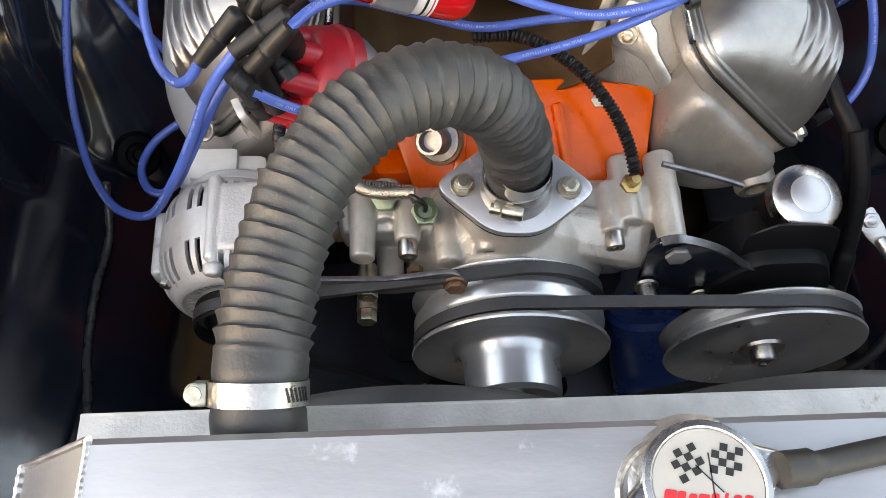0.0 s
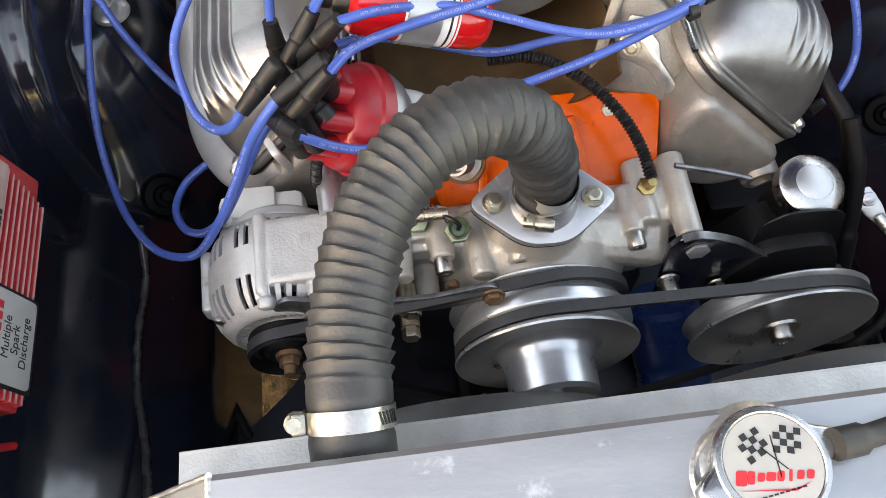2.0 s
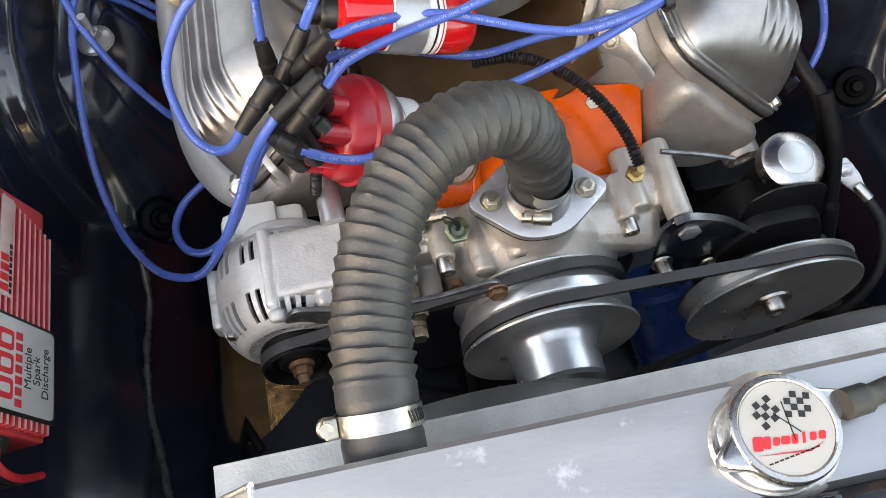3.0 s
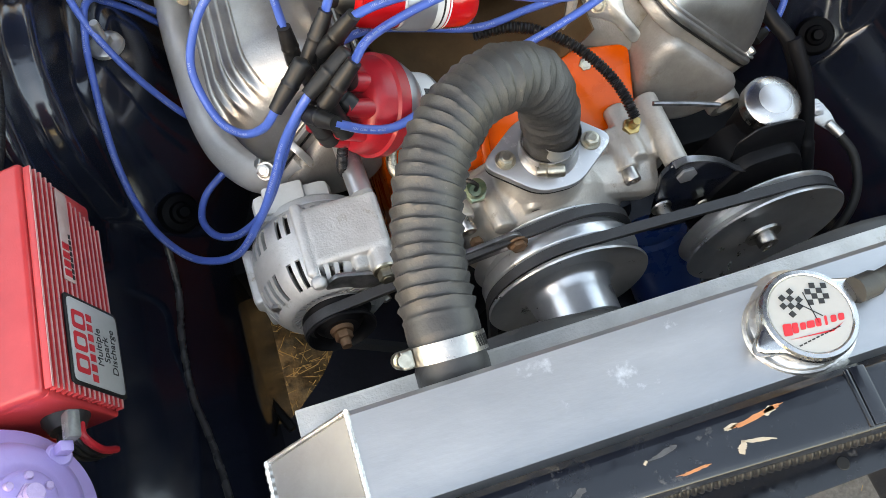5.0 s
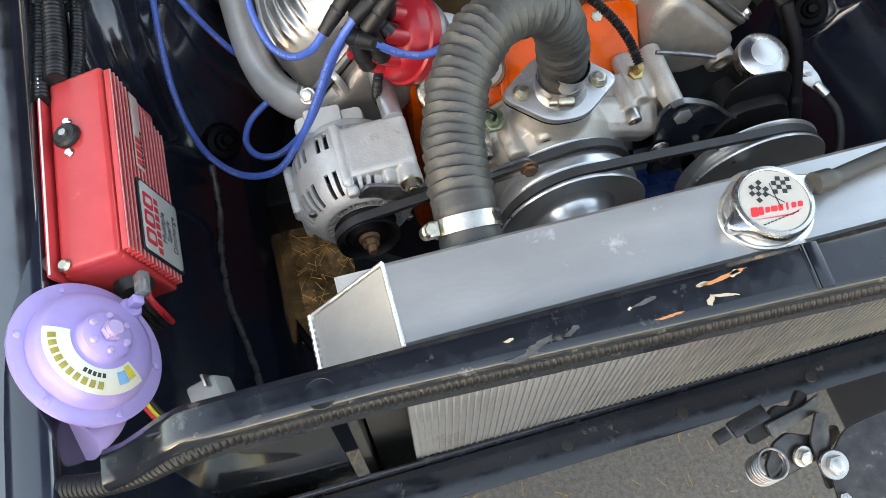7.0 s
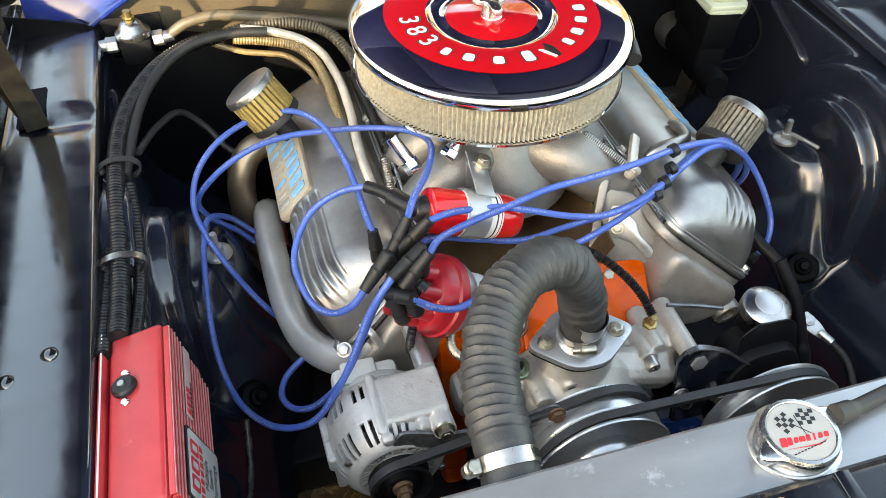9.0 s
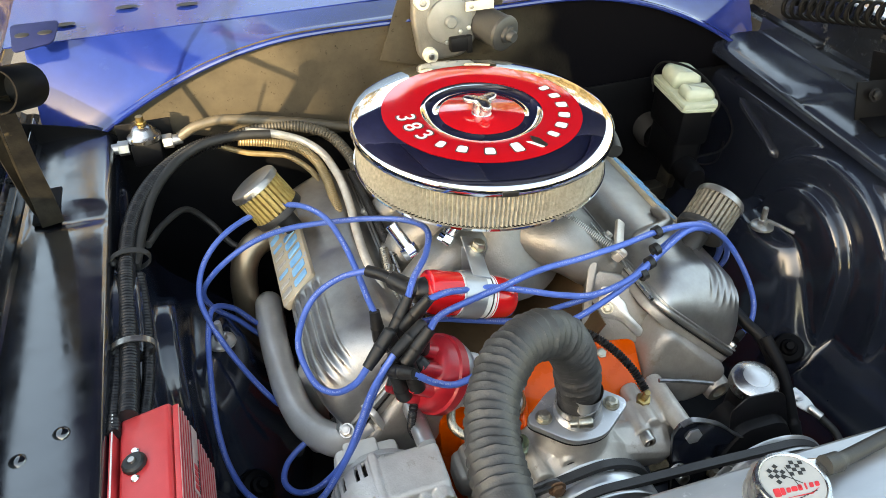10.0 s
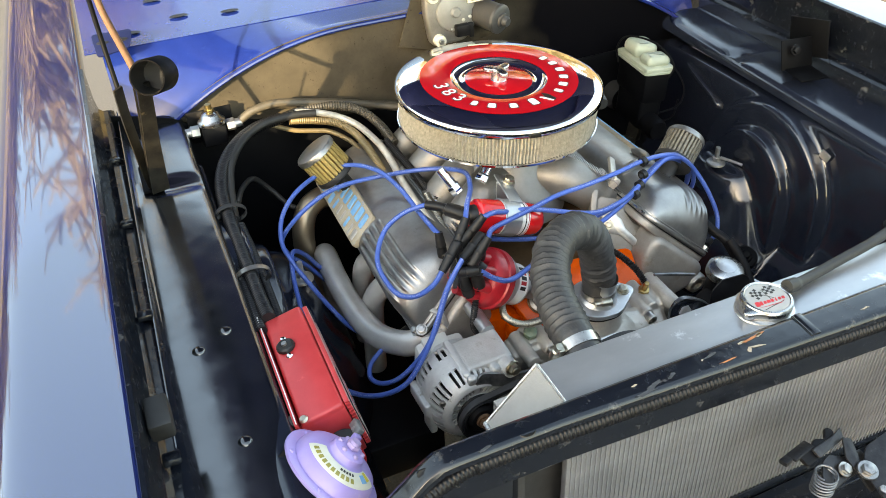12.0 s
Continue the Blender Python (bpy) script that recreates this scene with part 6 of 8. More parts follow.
WIRES = {
    "coil": [(-0.173, 0.384, 0.837), (-0.190, 0.386, 0.812), (-0.212, 0.408, 0.783), (-0.232, 0.438, 0.776), (-0.242, 0.480, 0.795), (-0.232, 0.510, 0.812), (-0.208, 0.530, 0.834), (-0.172, 0.535, 0.850), (-0.135, 0.522, 0.862)],
    "loop": [(-0.143, 0.376, 0.855), (-0.160, 0.371, 0.835), (-0.178, 0.367, 0.806), (-0.195, 0.357, 0.774), (-0.220, 0.346, 0.731), (-0.258, 0.348, 0.672), (-0.302, 0.372, 0.643), (-0.338, 0.420, 0.627), (-0.356, 0.465, 0.634), (-0.363, 0.505, 0.655), (-0.363, 0.544, 0.680), (-0.360, 0.584, 0.704), (-0.355, 0.627, 0.726), (-0.343, 0.665, 0.740), (-0.318, 0.700, 0.705), (-0.292, 0.718, 0.655), (-0.255, 0.728, 0.600)],
    "small_loop": [(-0.150, 0.398, 0.815), (-0.168, 0.383, 0.800), (-0.186, 0.368, 0.776), (-0.204, 0.356, 0.748), (-0.226, 0.360, 0.706), (-0.256, 0.378, 0.658), (-0.280, 0.400, 0.634), (-0.292, 0.430, 0.624), (-0.282, 0.458, 0.626), (-0.255, 0.474, 0.636), (-0.235, 0.480, 0.640)],
    "outer": [(-0.148, 0.457, 0.847), (-0.149, 0.490, 0.844), (-0.150, 0.550, 0.842), (-0.156, 0.610, 0.850), (-0.170, 0.680, 0.850), (-0.205, 0.735, 0.842), (-0.257, 0.752, 0.828), (-0.308, 0.728, 0.818), (-0.343, 0.704, 0.792), (-0.357, 0.672, 0.763), (-0.350, 0.640, 0.738), (-0.330, 0.608, 0.700), (-0.306, 0.588, 0.655), (-0.280, 0.576, 0.612), (-0.25, 0.572, 0.580)],
    "top": [(-0.112, 0.435, 0.877), (-0.095, 0.466, 0.882), (-0.065, 0.520, 0.872), (-0.048, 0.575, 0.866), (-0.060, 0.628, 0.850), (-0.105, 0.665, 0.840), (-0.168, 0.695, 0.828), (-0.221, 0.700, 0.826), (-0.270, 0.690, 0.822), (-0.318, 0.688, 0.795), (-0.352, 0.695, 0.752), (-0.345, 0.702, 0.712), (-0.315, 0.712, 0.670), (-0.285, 0.72, 0.620), (-0.25, 0.725, 0.580)],
    "right_a": [(-0.092, 0.416, 0.886), (-0.066, 0.428, 0.880), (-0.030, 0.452, 0.856), (0.005, 0.452, 0.850), (0.044, 0.444, 0.840), (0.087, 0.438, 0.826), (0.133, 0.437, 0.816), (0.187, 0.445, 0.822), (0.232, 0.458, 0.840), (0.285, 0.480, 0.850), (0.335, 0.498, 0.830), (0.375, 0.512, 0.790), (0.398, 0.530, 0.740), (0.400, 0.56, 0.68)],
    "right_b": [(-0.103, 0.377, 0.875), (-0.082, 0.405, 0.868), (-0.038, 0.436, 0.852), (0.012, 0.448, 0.853), (0.066, 0.464, 0.852), (0.123, 0.468, 0.853), (0.180, 0.466, 0.862), (0.240, 0.476, 0.864), (0.300, 0.488, 0.852), (0.345, 0.498, 0.823), (0.384, 0.505, 0.780), (0.405, 0.490, 0.740), (0.412, 0.468, 0.704), (0.396, 0.445, 0.684), (0.366, 0.428, 0.682)],
    "right_c": [(-0.105, 0.455, 0.815), (-0.070, 0.470, 0.805), (-0.020, 0.474, 0.785), (0.037, 0.462, 0.778), (0.094, 0.470, 0.776), (0.150, 0.468, 0.785), (0.195, 0.462, 0.805), (0.235, 0.470, 0.832), (0.290, 0.492, 0.842), (0.345, 0.512, 0.815), (0.385, 0.530, 0.765), (0.402, 0.560, 0.700)],
    "right_d": [(-0.131, 0.345, 0.848), (-0.104, 0.349, 0.821), (-0.076, 0.356, 0.804), (-0.036, 0.372, 0.802), (0.004, 0.388, 0.808), (0.054, 0.402, 0.806), (0.110, 0.426, 0.796), (0.160, 0.440, 0.804), (0.205, 0.450, 0.824), (0.255, 0.468, 0.846), (0.315, 0.500, 0.842), (0.365, 0.520, 0.800), (0.395, 0.545, 0.735), (0.40, 0.58, 0.68)],
}
BOOTS = {"coil": (-0.144, 0.399, 0.863), "loop": (-0.108, 0.391, 0.871), "small_loop": (-0.128, 0.395, 0.836), "outer": (-0.147, 0.449, 0.815), "top": (-0.133, 0.422, 0.846), "right_a": (-0.120, 0.419, 0.852),
         "right_b": (-0.131, 0.370, 0.845), "right_c": (-0.114, 0.440, 0.816), "right_d": (-0.148, 0.371, 0.833)}
TIPS = {q: df @ Vector((0.031 * math.cos(2 * math.pi * q / 8), 0.031 * math.sin(2 * math.pi * q / 8), 0.044)) for q in range(8)}
TIPS[8] = df @ Vector((0, 0, 0.048))
PRINTS = ("SUPER STOCK  SPIRAL CORE            . . . .       ", "SUPPRESSION CORE 8mm WIRE           . . . .      ", ". . . . .          CORE 8mm WIRE            ")
GLYPHS = {}


def print_along(pts, words, size=0.0031):
    """Small letters printed along the upper side of a lead."""
    line = spline(pts, 0.0023)
    out = bmesh.new()
    for i in range(8, len(line) - 8):
        d = (line[i + 1] - line[i - 1]).normalized()
        ch = words[(i if d.x > 0 else -i) % len(words)]
        if ch == " ":
            continue
        if ch not in GLYPHS:
            b = letters(ch, size, Matrix.Identity(4), 0.00012)
            me = bpy.data.meshes.new("glyph")
            b.to_mesh(me)
            b.free()
            GLYPHS[ch] = me
        d = d if d.x > 0 else -d
        up = Vector((-0.25, -0.6, 0.8))
        up = (up - d * up.dot(d)).normalized()
        n0 = len(out.verts)
        out.from_mesh(GLYPHS[ch])
        out.verts.ensure_lookup_table()
        bmesh.ops.transform(out, matrix=frame_at(line[i] + up * 0.00412, up, d), verts=out.verts[n0:])
    return out


used = set()
for key, pts in WIRES.items():
    w = thing("spark_plug_wire", pts[0], "blue silicone ignition lead with black rubber boots", "ignition lead", "ignition leads")
    part("lead", tube(pts, 0.0041, 12, 0.004), "wire_blue", w)
    tagged(part("printed_words", print_along(pts, PRINTS[len(key) % 3]), "print_white", w, "small white printed words"), kind="stuff")
    aim = Vector(BOOTS[key])
    free = [q for q in TIPS if q not in used]
    k = 8 if key == "coil" else min((q for q in free if q != 8), key=lambda q: (TIPS[q] - aim).length)
    used.add(k)
    tip = TIPS[k]
    start = Vector(pts[0])
    along = (aim - start).normalized()
    span = (aim - start).length
    body = tube([start - along * 0.003, start + along * 0.5 * span, aim, aim + along * 0.008],
                lambda s, t: (0.0064 + 0.0014 * smoothstep(0.0, 0.45 * t, s) + 0.0007 * math.exp(-((s - 0.50 * t) / 0.0016) ** 2) + 0.0004 * smoothstep(0.55 * t, 0.8 * t, s)) * max(0.05, 1 - max(0.0, (s - t + 0.006) / 0.006) ** 3), 20, 0.0008)
    down = (tip - aim).normalized()
    elbow = tube([aim - down * 0.004, aim + down * 0.004, aim + (tip - aim) * 0.55, tip], lambda s, t: (0.0080 + 0.0012 * smoothstep(0.3 * t, 0.8 * t, s) + 0.0006 * smoothstep(0.66 * t, 0.70 * t, s)) * min(1.0, 0.55 + s / 0.008), 20, 0.001)
    part("boot", joined(body, elbow), "boot", w, "black rubber distributor boot")
    end, dend = Vector(pts[-1]), (Vector(pts[-1]) - Vector(pts[-2])).normalized()
    if key == "coil":
        tipc = cf @ Vector((0, 0, -0.012))
        part("boot", tube([end - dend * 0.006, end + (tipc - end) * 0.3, end + (tipc - end) * 0.7, tipc], lambda s, t: 0.0075 if s < 0.5 * t else 0.0115, 16, 0.003), "boot", w, "black rubber coil boot")
    else:
        reach = 0.010 if key == "right_b" else 0.035
        part("boot", tube([end - dend * 0.008, end + dend * reach * 0.4, end + dend * reach], 0.0078 if reach > 0.02 else 0.0058, 14, 0.004), "boot", w, "black rubber plug boot")
comb = thing("wire_separator", (0.215, 0.452, 0.84), "black plastic comb holding the blue leads apart", "wire separator")
for x, y, z in ((0.234, 0.474, 0.864), (0.228, 0.462, 0.846), (0.218, 0.455, 0.832), (0.205, 0.447, 0.822)):
    part("loop", lathe([(0.0045, -0.004), (0.0085, -0.004), (0.0085, 0.004), (0.0045, 0.004)], 18, frame_at((x, y, z), (1, 0.25, 0.15)), True), "ink", comb)

# ---- ignition box on the inner fender ----
BX = Vector((0.975, 0.0, 0.22)).normalized()
BZ = Vector((-0.22, 0.0, 0.975)).normalized()
bxm = Matrix((BX, Vector((0, 1, 0)), BZ)).transposed().to_4x4()
bxm.translation = Vector((-0.4035, 0.2915, 0.791))
box = thing("ignition_box", bxm, "red finned ignition control box bolted to the inner fender", "ignition box")
part("case", rbox(0.056, 0.205, 0.093, 0.005, Matrix.Translation((0, 0, 0.0025)), 3), "red_box", box, local=True)
part("lower_step", prism(round_poly([(-0.030, -0.1030), (0.028, -0.1030), (0.028, -0.088), (-0.030, -0.088)], 0.003), -0.046, 0.040, 0.002), "red_box", box, local=True)
part("back_plate", rbox(0.004, 0.214, 0.112, 0.0015, Matrix.Translation((-0.0325, 0, 0.001))), "red_box", box, "thin back plate with a bare edge", local=True)
part("edge_strip", rbox(0.0015, 0.212, 0.0015, 0.0004, Matrix.Translation((-0.0310, 0, 0.0575))), "white", box, local=True)
for k in range(15):
    z = 0.0455 - 0.0061 * k
    y0, y1 = (-0.100, 0.096 if k < 3 else 0.100 - 0.002 * k)
    part("fin", rbox(0.0060, y1 - y0, 0.0026, 0.0006, Matrix.Translation((0.0325, (y0 + y1) / 2, z))), "red_box", box, local=True)
    part("fin_edge", rbox(0.0006, y1 - y0 - 0.001, 0.0017, 0.0, Matrix.Translation((0.0357, (y0 + y1) / 2, z))), "fin_edge", box, "bare pinkish fin edge", local=True)
FACE = Matrix(((0, 0, 1, 0), (1, 0, 0, 0), (0, 1, 0, 0), (0, 0, 0, 1)))    # local x, y of a print onto the box's y, z
part("label_frame", prism(round_poly([(-0.092, -0.046), (-0.014, -0.046), (-0.014, 0.024), (-0.092, 0.024)], 0.005), 0.0355, 0.0372, 0.0004, FACE), "ink", box, local=True)
part("label_plate", prism(round_poly([(-0.089, -0.043), (-0.017, -0.043), (-0.017, 0.021), (-0.089, 0.021)], 0.005), 0.0366, 0.0380, 0.0003, FACE), "sticker_silver", box, "silver label plate", local=True)


def print_at(y, z, ang):
    """A print on the finned face, turned so that it reads along the box."""
    return FACE @ Matrix.Translation((y, z, 0.0381)) @ Matrix.Rotation(radians(ang), 4, "Z")


for k in range(3):
    part("logo_bar", prism(round_poly([(-0.008, -0.008), (0.008, -0.008), (0.008, 0.008), (-0.008, 0.008)], 0.003), 0, 0.0004, 0, print_at(-0.078 + 0.019 * k + 0.004, 0.010, 0)), "red_ink", box, "red logo bar", local=True)
    part("logo_bar", prism(round_poly([(-0.0035, -0.005), (0.0035, -0.005), (0.0035, 0.005), (-0.0035, 0.005)], 0.002), 0.0003, 0.0007, 0, print_at(-0.078 + 0.019 * k + 0.004, 0.010, 0)), "sticker_silver", box, local=True)
part("logo_bar", joined(*[rbox(0.0062, 0.007, 0.0004, 0.0001, print_at(-0.083 + 0.0088 * k, -0.004, 0)) for k in range(7)]), "red_ink", box, "red lettering bars", local=True)
for k, wd in enumerate(("Multiple", "Spark", "Discharge")):
    part("printed_word", letters(wd, 0.0105, print_at(-0.053, -0.014 - 0.0095 * k, 0), 0.0002), "ink", box, "black printed word", local=True)
part("name_plate", rbox(0.0012, 0.088, 0.0135, 0.0004, Matrix.Translation((0.0365, 0.043, 0.0115))), "sticker_pink", box, "faded name plate", local=True)
part("logo_bar", joined(*[rbox(0.0004, 0.0062, 0.0085, 0.0001, Matrix.Translation((0.0373, 0.006 + 0.0085 * k, 0.0130))) for k in range(4)]), "red_ink", box, "red lettering bars", local=True)
part("small_print", joined(*[rbox(0.0004, 0.0040, 0.0026, 0.0, Matrix.Translation((0.0373, 0.004 + 0.0056 * k, 0.0068))) for k in range(8)]), "ink", box, local=True)
kn = Matrix.Translation((-0.010, 0.033, 0.050))
part("dial", lathe([(0, 0.004), (0.004, 0.006), (0.010, 0.006), (0.0125, 0.004), (0.013, 0.0), (0, 0)], 12, kn), "ink", box, "black cylinder-select dial", local=True)
for dy in (-0.018, 0.017):
    part("dial_screw", lathe([(0, 0.002), (0.003, 0.0018), (0.0045, 0.0), (0, 0)], 14, kn @ Matrix.Translation((0.0, dy, 0))), "chrome", box, local=True)
part("dial_cap", lathe([(0, 0.0085), (0.0035, 0.0085), (0.004, 0.006)], 12, kn), "steel", box, local=True)
part("case_screw", lathe([(0, 0.003), (0.004, 0.0028), (0.006, 0.0), (0, 0)], 16, Matrix.Translation((-0.022, -0.0975, 0.0505))), "zinc", box, local=True)
for y in (0.090, -0.092):
    part("rubber_mount", lathe([(0, 0.0), (0.0095, 0.0), (0.0105, 0.001), (0.0105, 0.024), (0.0095, 0.026), (0, 0.026)], 24, frame_at((-0.034, y, 0.046), (-1, 0, 0.1))), "rubber", box, "black rubber mount", local=True)
part("grommet", lathe([(0, 0.012), (0.013, 0.012), (0.015, 0.008), (0.018, 0.003), (0.018, 0.0), (0, 0)], 24, frame_at((0.006, -0.102, -0.008), (0.1, -1, 0.05))), "rubber", box, "black rubber grommet", local=True)
for k, (mat, dx) in enumerate((("ink", -0.006), ("ink", 0.0), ("red_wire", 0.012), ("ink", 0.006))):
    p = bxm @ Vector((0.006 + dx, -0.112, -0.008))
    part("lead", tube([p, p + Vector((0.002, -0.012, 0.002)), p + Vector((0.006, -0.018, -0.02)), p + Vector((0.0, -0.005, -0.07))], 0.0032, 8, 0.004), mat, box)

# ---- horn ----
HA = Vector((1.0, 0.04, 0.92)).normalized()
horn = thing("horn", frame_at(Vector((-0.392, 0.117, 0.855)) - HA * 0.046, HA, (1, 0, 0)), "lilac painted round horn with a printed sticker", "horn")
part("flange", lathe([(0.030, -0.004), (0.0620, -0.004), (0.0638, -0.002), (0.0638, 0.001), (0.062, 0.002), (0.048, 0.002)], 64), "lilac", horn, local=True)
part("dome", lathe([(0.0515, 0.001), (0.0500, 0.010), (0.0460, 0.017), (0.0400, 0.021), (0.0300, 0.0235), (0.0230, 0.0245), (0.0215, 0.026), (0.0205, 0.033), (0.0170, 0.036), (0.0080, 0.037), (0, 0.037)], 64), "lilac", horn, local=True)
part("centre_nut", joined(prism(hexagon(0.0088), 0.037, 0.043, 0.0015), lathe([(0, 0.0465), (0.0062, 0.0465), (0.0070, 0.043)], 18)), "lilac_worn", horn, "worn centre nut", local=True)
for k in range(6):
    a = 2 * math.pi * k / 6 + 0.5
    part("rivet", lathe([(0, 0.0035), (0.0026, 0.003), (0.0036, 0)], 14, Matrix.Translation((0.0150 * math.cos(a), 0.0150 * math.sin(a), 0.0355))), "lilac_worn", horn, local=True)
    part("rivet", lathe([(0, 0.003), (0.0026, 0.0025), (0.0034, 0)], 14, Matrix.Translation((0.0575 * math.cos(a + 0.4), 0.0575 * math.sin(a + 0.4), 0.001))), "lilac", horn, local=True)
ang0, ang1 = radians(168), radians(318)
arc = [(0.0450 * math.cos(ang0 + (ang1 - ang0) * i / 30), 0.0450 * math.sin(ang0 + (ang1 - ang0) * i / 30)) for i in range(31)]
arc += [(0.0262 * math.cos(ang1 - (ang1 - ang0) * i / 30), 0.0262 * math.sin(ang1 - (ang1 - ang0) * i / 30)) for i in range(31)]


def sticker_on_dome(r0, r1, a0, a1, lift, n=24):
    bm = bmesh.new()
    prof = [(0.0500, 0.010), (0.0460, 0.017), (0.0400, 0.021), (0.0300, 0.0235), (0.0230, 0.0245)]

    def hgt(r):
        for (ra, ha), (rb, hb) in zip(prof, prof[1:]):
            if rb <= r <= ra:
                return hb + (ha - hb) * (r - rb) / (ra - rb)
        return 0.0245
    g = []
    for i in range(n + 1):
        a = a0 + (a1 - a0) * i / n
        g.append([bm.verts.new(((r0 + (r1 - r0) * j / 5) * math.cos(a), (r0 + (r1 - r0) * j / 5) * math.sin(a), hgt(r0 + (r1 - r0) * j / 5) + lift)) for j in range(6)])
    for i in range(n):
        for j in range(5):
            bm.faces.new((g[i][j], g[i][j + 1], g[i + 1][j + 1], g[i + 1][j]))
    return bm


part("sticker", sticker_on_dome(0.0262, 0.0455, ang0, ang1, 0.0006), "cream", horn, "cream curved sticker", local=True)
for k in range(10):
    a = ang0 + radians(8) + radians(9.6) * k
    part("lettering_bar", sticker_on_dome(0.0365, 0.0420, a, a + radians(6.5), 0.0010, 3), "gold", horn, "olive bar in place of a letter", local=True)
part("lettering_bar", joined(*[sticker_on_dome(0.0300, 0.0335, ang0 + radians(70 + 7 * k), ang0 + radians(75 + 7 * k), 0.0010, 2) for k in range(5)]), "ink", horn, "small dark bars", local=True)
part("emblem_shape", sticker_on_dome(0.0300, 0.0400, ang1 - radians(30), ang1 - radians(16), 0.0010, 4), "blue_ink", horn, "light blue shape", local=True)
part("emblem_shape", sticker_on_dome(0.0280, 0.0390, ang1 - radians(15), ang1 - radians(5), 0.0010, 4), "yellow", horn, "yellow shape", local=True)
part("terminal", joined(rbox(0.010, 0.008, 0.012, 0.001, Matrix.Translation((0.030, 0.038, 0.026))), lathe([(0, 0.004), (0.008, 0.003), (0.010, 0)], 20, Matrix.Translation((0.030, 0.036, 0.018)))), "lilac", horn, local=True)
part("connector", rbox(0.010, 0.022, 0.012, 0.002, Matrix.Translation((0.034, 0.053, 0.032))), "clear_grey", horn, "clear grey connector", local=True)
part("trumpet", tube([(0.024, 0.0, -0.018), (0.0, -0.026, -0.022), (-0.026, -0.008, -0.024), (-0.015, 0.024, -0.026), (0.018, 0.024, -0.028), (0.032, -0.008, -0.031), (0.024, -0.040, -0.034), (0.004, -0.060, -0.036)], lambda s, t: 0.012 + 0.010 * s / t, 24, 0.005), "lilac", horn, "coiled trumpet behind the disc", local=True)
part("bracket", rbox(0.018, 0.003, 0.07, 0.001, Matrix.Translation((-0.04, 0.03, -0.05))), "matt_black", horn, local=True)

# relay and wires behind the support
rel = thing("relay", (-0.350, 0.080, 0.700), "small pale grey relay with a metal tab", "relay")
part("case", rbox(0.030, 0.026, 0.040, 0.004, pose(-0.352, 0.085, 0.735, 10, -12, 10)), "grey_plastic", rel)
part("tab", rbox(0.003, 0.012, 0.018, 0.001, pose(-0.350, 0.090, 0.760, 10, -12, 10)), "steel", rel)
for k, mat in enumerate(("red_wire", "yellow_wire", "ink")):
    single("lead_wire", tube([(-0.405 + 0.004 * k, 0.085, 0.79), (-0.395 + 0.004 * k, 0.065, 0.765), (-0.375 + 0.006 * k, 0.045, 0.745), (-0.35 + 0.004 * k, 0.03, 0.73), (-0.33, 0.02, 0.70)], 0.0022, 8, 0.004), mat, {"red_wire": "thin red wire", "yellow_wire": "thin yellow wire", "ink": "thin black wire"}[mat] + " running behind the support bar", "wire", "thin wires", at=(-0.4, 0.085, 0.79))
single("inner_wire", tube([(-0.345, 0.44, 0.58), (-0.352, 0.40, 0.535), (-0.360, 0.34, 0.528), (-0.362, 0.29, 0.520), (-0.360, 0.262, 0.519), (-0.356, 0.246, 0.520), (-0.352, 0.228, 0.524), (-0.345, 0.19, 0.53), (-0.338, 0.14, 0.54), (-0.33, 0.09, 0.55)], 0.0042, 10, 0.005), "cable", "black cable running along the inner fender", "wire", at=(-0.345, 0.44, 0.58))

# ---- split looms ----
def loom(pts, r, label, name="wiring_loom", pitch=0.0052, mat="loom", plain=False):
    return single(name, tube(pts, r if plain else ribbed(r, 0.0019, pitch, 0, 0, 0.7), 16, 0.0010 if not plain else 0.004), mat, label, "wiring loom", "wiring looms", at=pts[0], angle=60)


loom([(-0.432, 0.392, 0.835), (-0.433, 0.45, 0.828), (-0.433, 0.510, 0.829), (-0.434, 0.58, 0.836), (-0.434, 0.655, 0.845), (-0.430, 0.74, 0.848), (-0.412, 0.82, 0.850), (-0.378, 0.885, 0.853), (-0.330, 0.925, 0.858), (-0.275, 0.945, 0.858)], 0.0115, "ribbed black plastic wiring loom along the inner fender")
loom([(-0.418, 0.392, 0.826), (-0.416, 0.45, 0.815), (-0.415, 0.510, 0.812), (-0.416, 0.58, 0.820), (-0.420, 0.645, 0.836)], 0.0075, "thin ribbed black plastic loom beside the thick one")
loom([(-0.446, 0.372, 0.836), (-0.447, 0.42, 0.832), (-0.447, 0.50, 0.826), (-0.447, 0.56, 0.828)], 0.0075, "thin ribbed black plastic loom beside the thick one")
loom([(-0.447, 0.372, 0.80), (-0.449, 0.30, 0.80), (-0.449, 0.22, 0.80), (-0.445, 0.16, 0.80)], 0.0085, "ribbed black loom behind the red box")
loom([(-0.425, 0.66, 0.838), (-0.414, 0.75, 0.842), (-0.396, 0.83, 0.848), (-0.36, 0.89, 0.858), (-0.315, 0.915, 0.868), (-0.26, 0.925, 0.868), (-0.21, 0.925, 0.862)], 0.0075, "smooth black cable beside the loom", plain=True, mat="rubber")
loom([(-0.41, 0.72, 0.83), (-0.39, 0.80, 0.81), (-0.36, 0.86, 0.79), (-0.33, 0.87, 0.75), (-0.30, 0.84, 0.72), (-0.26, 0.83, 0.72)], 0.005, "thin black cable hanging behind the engine", plain=True, mat="rubber")
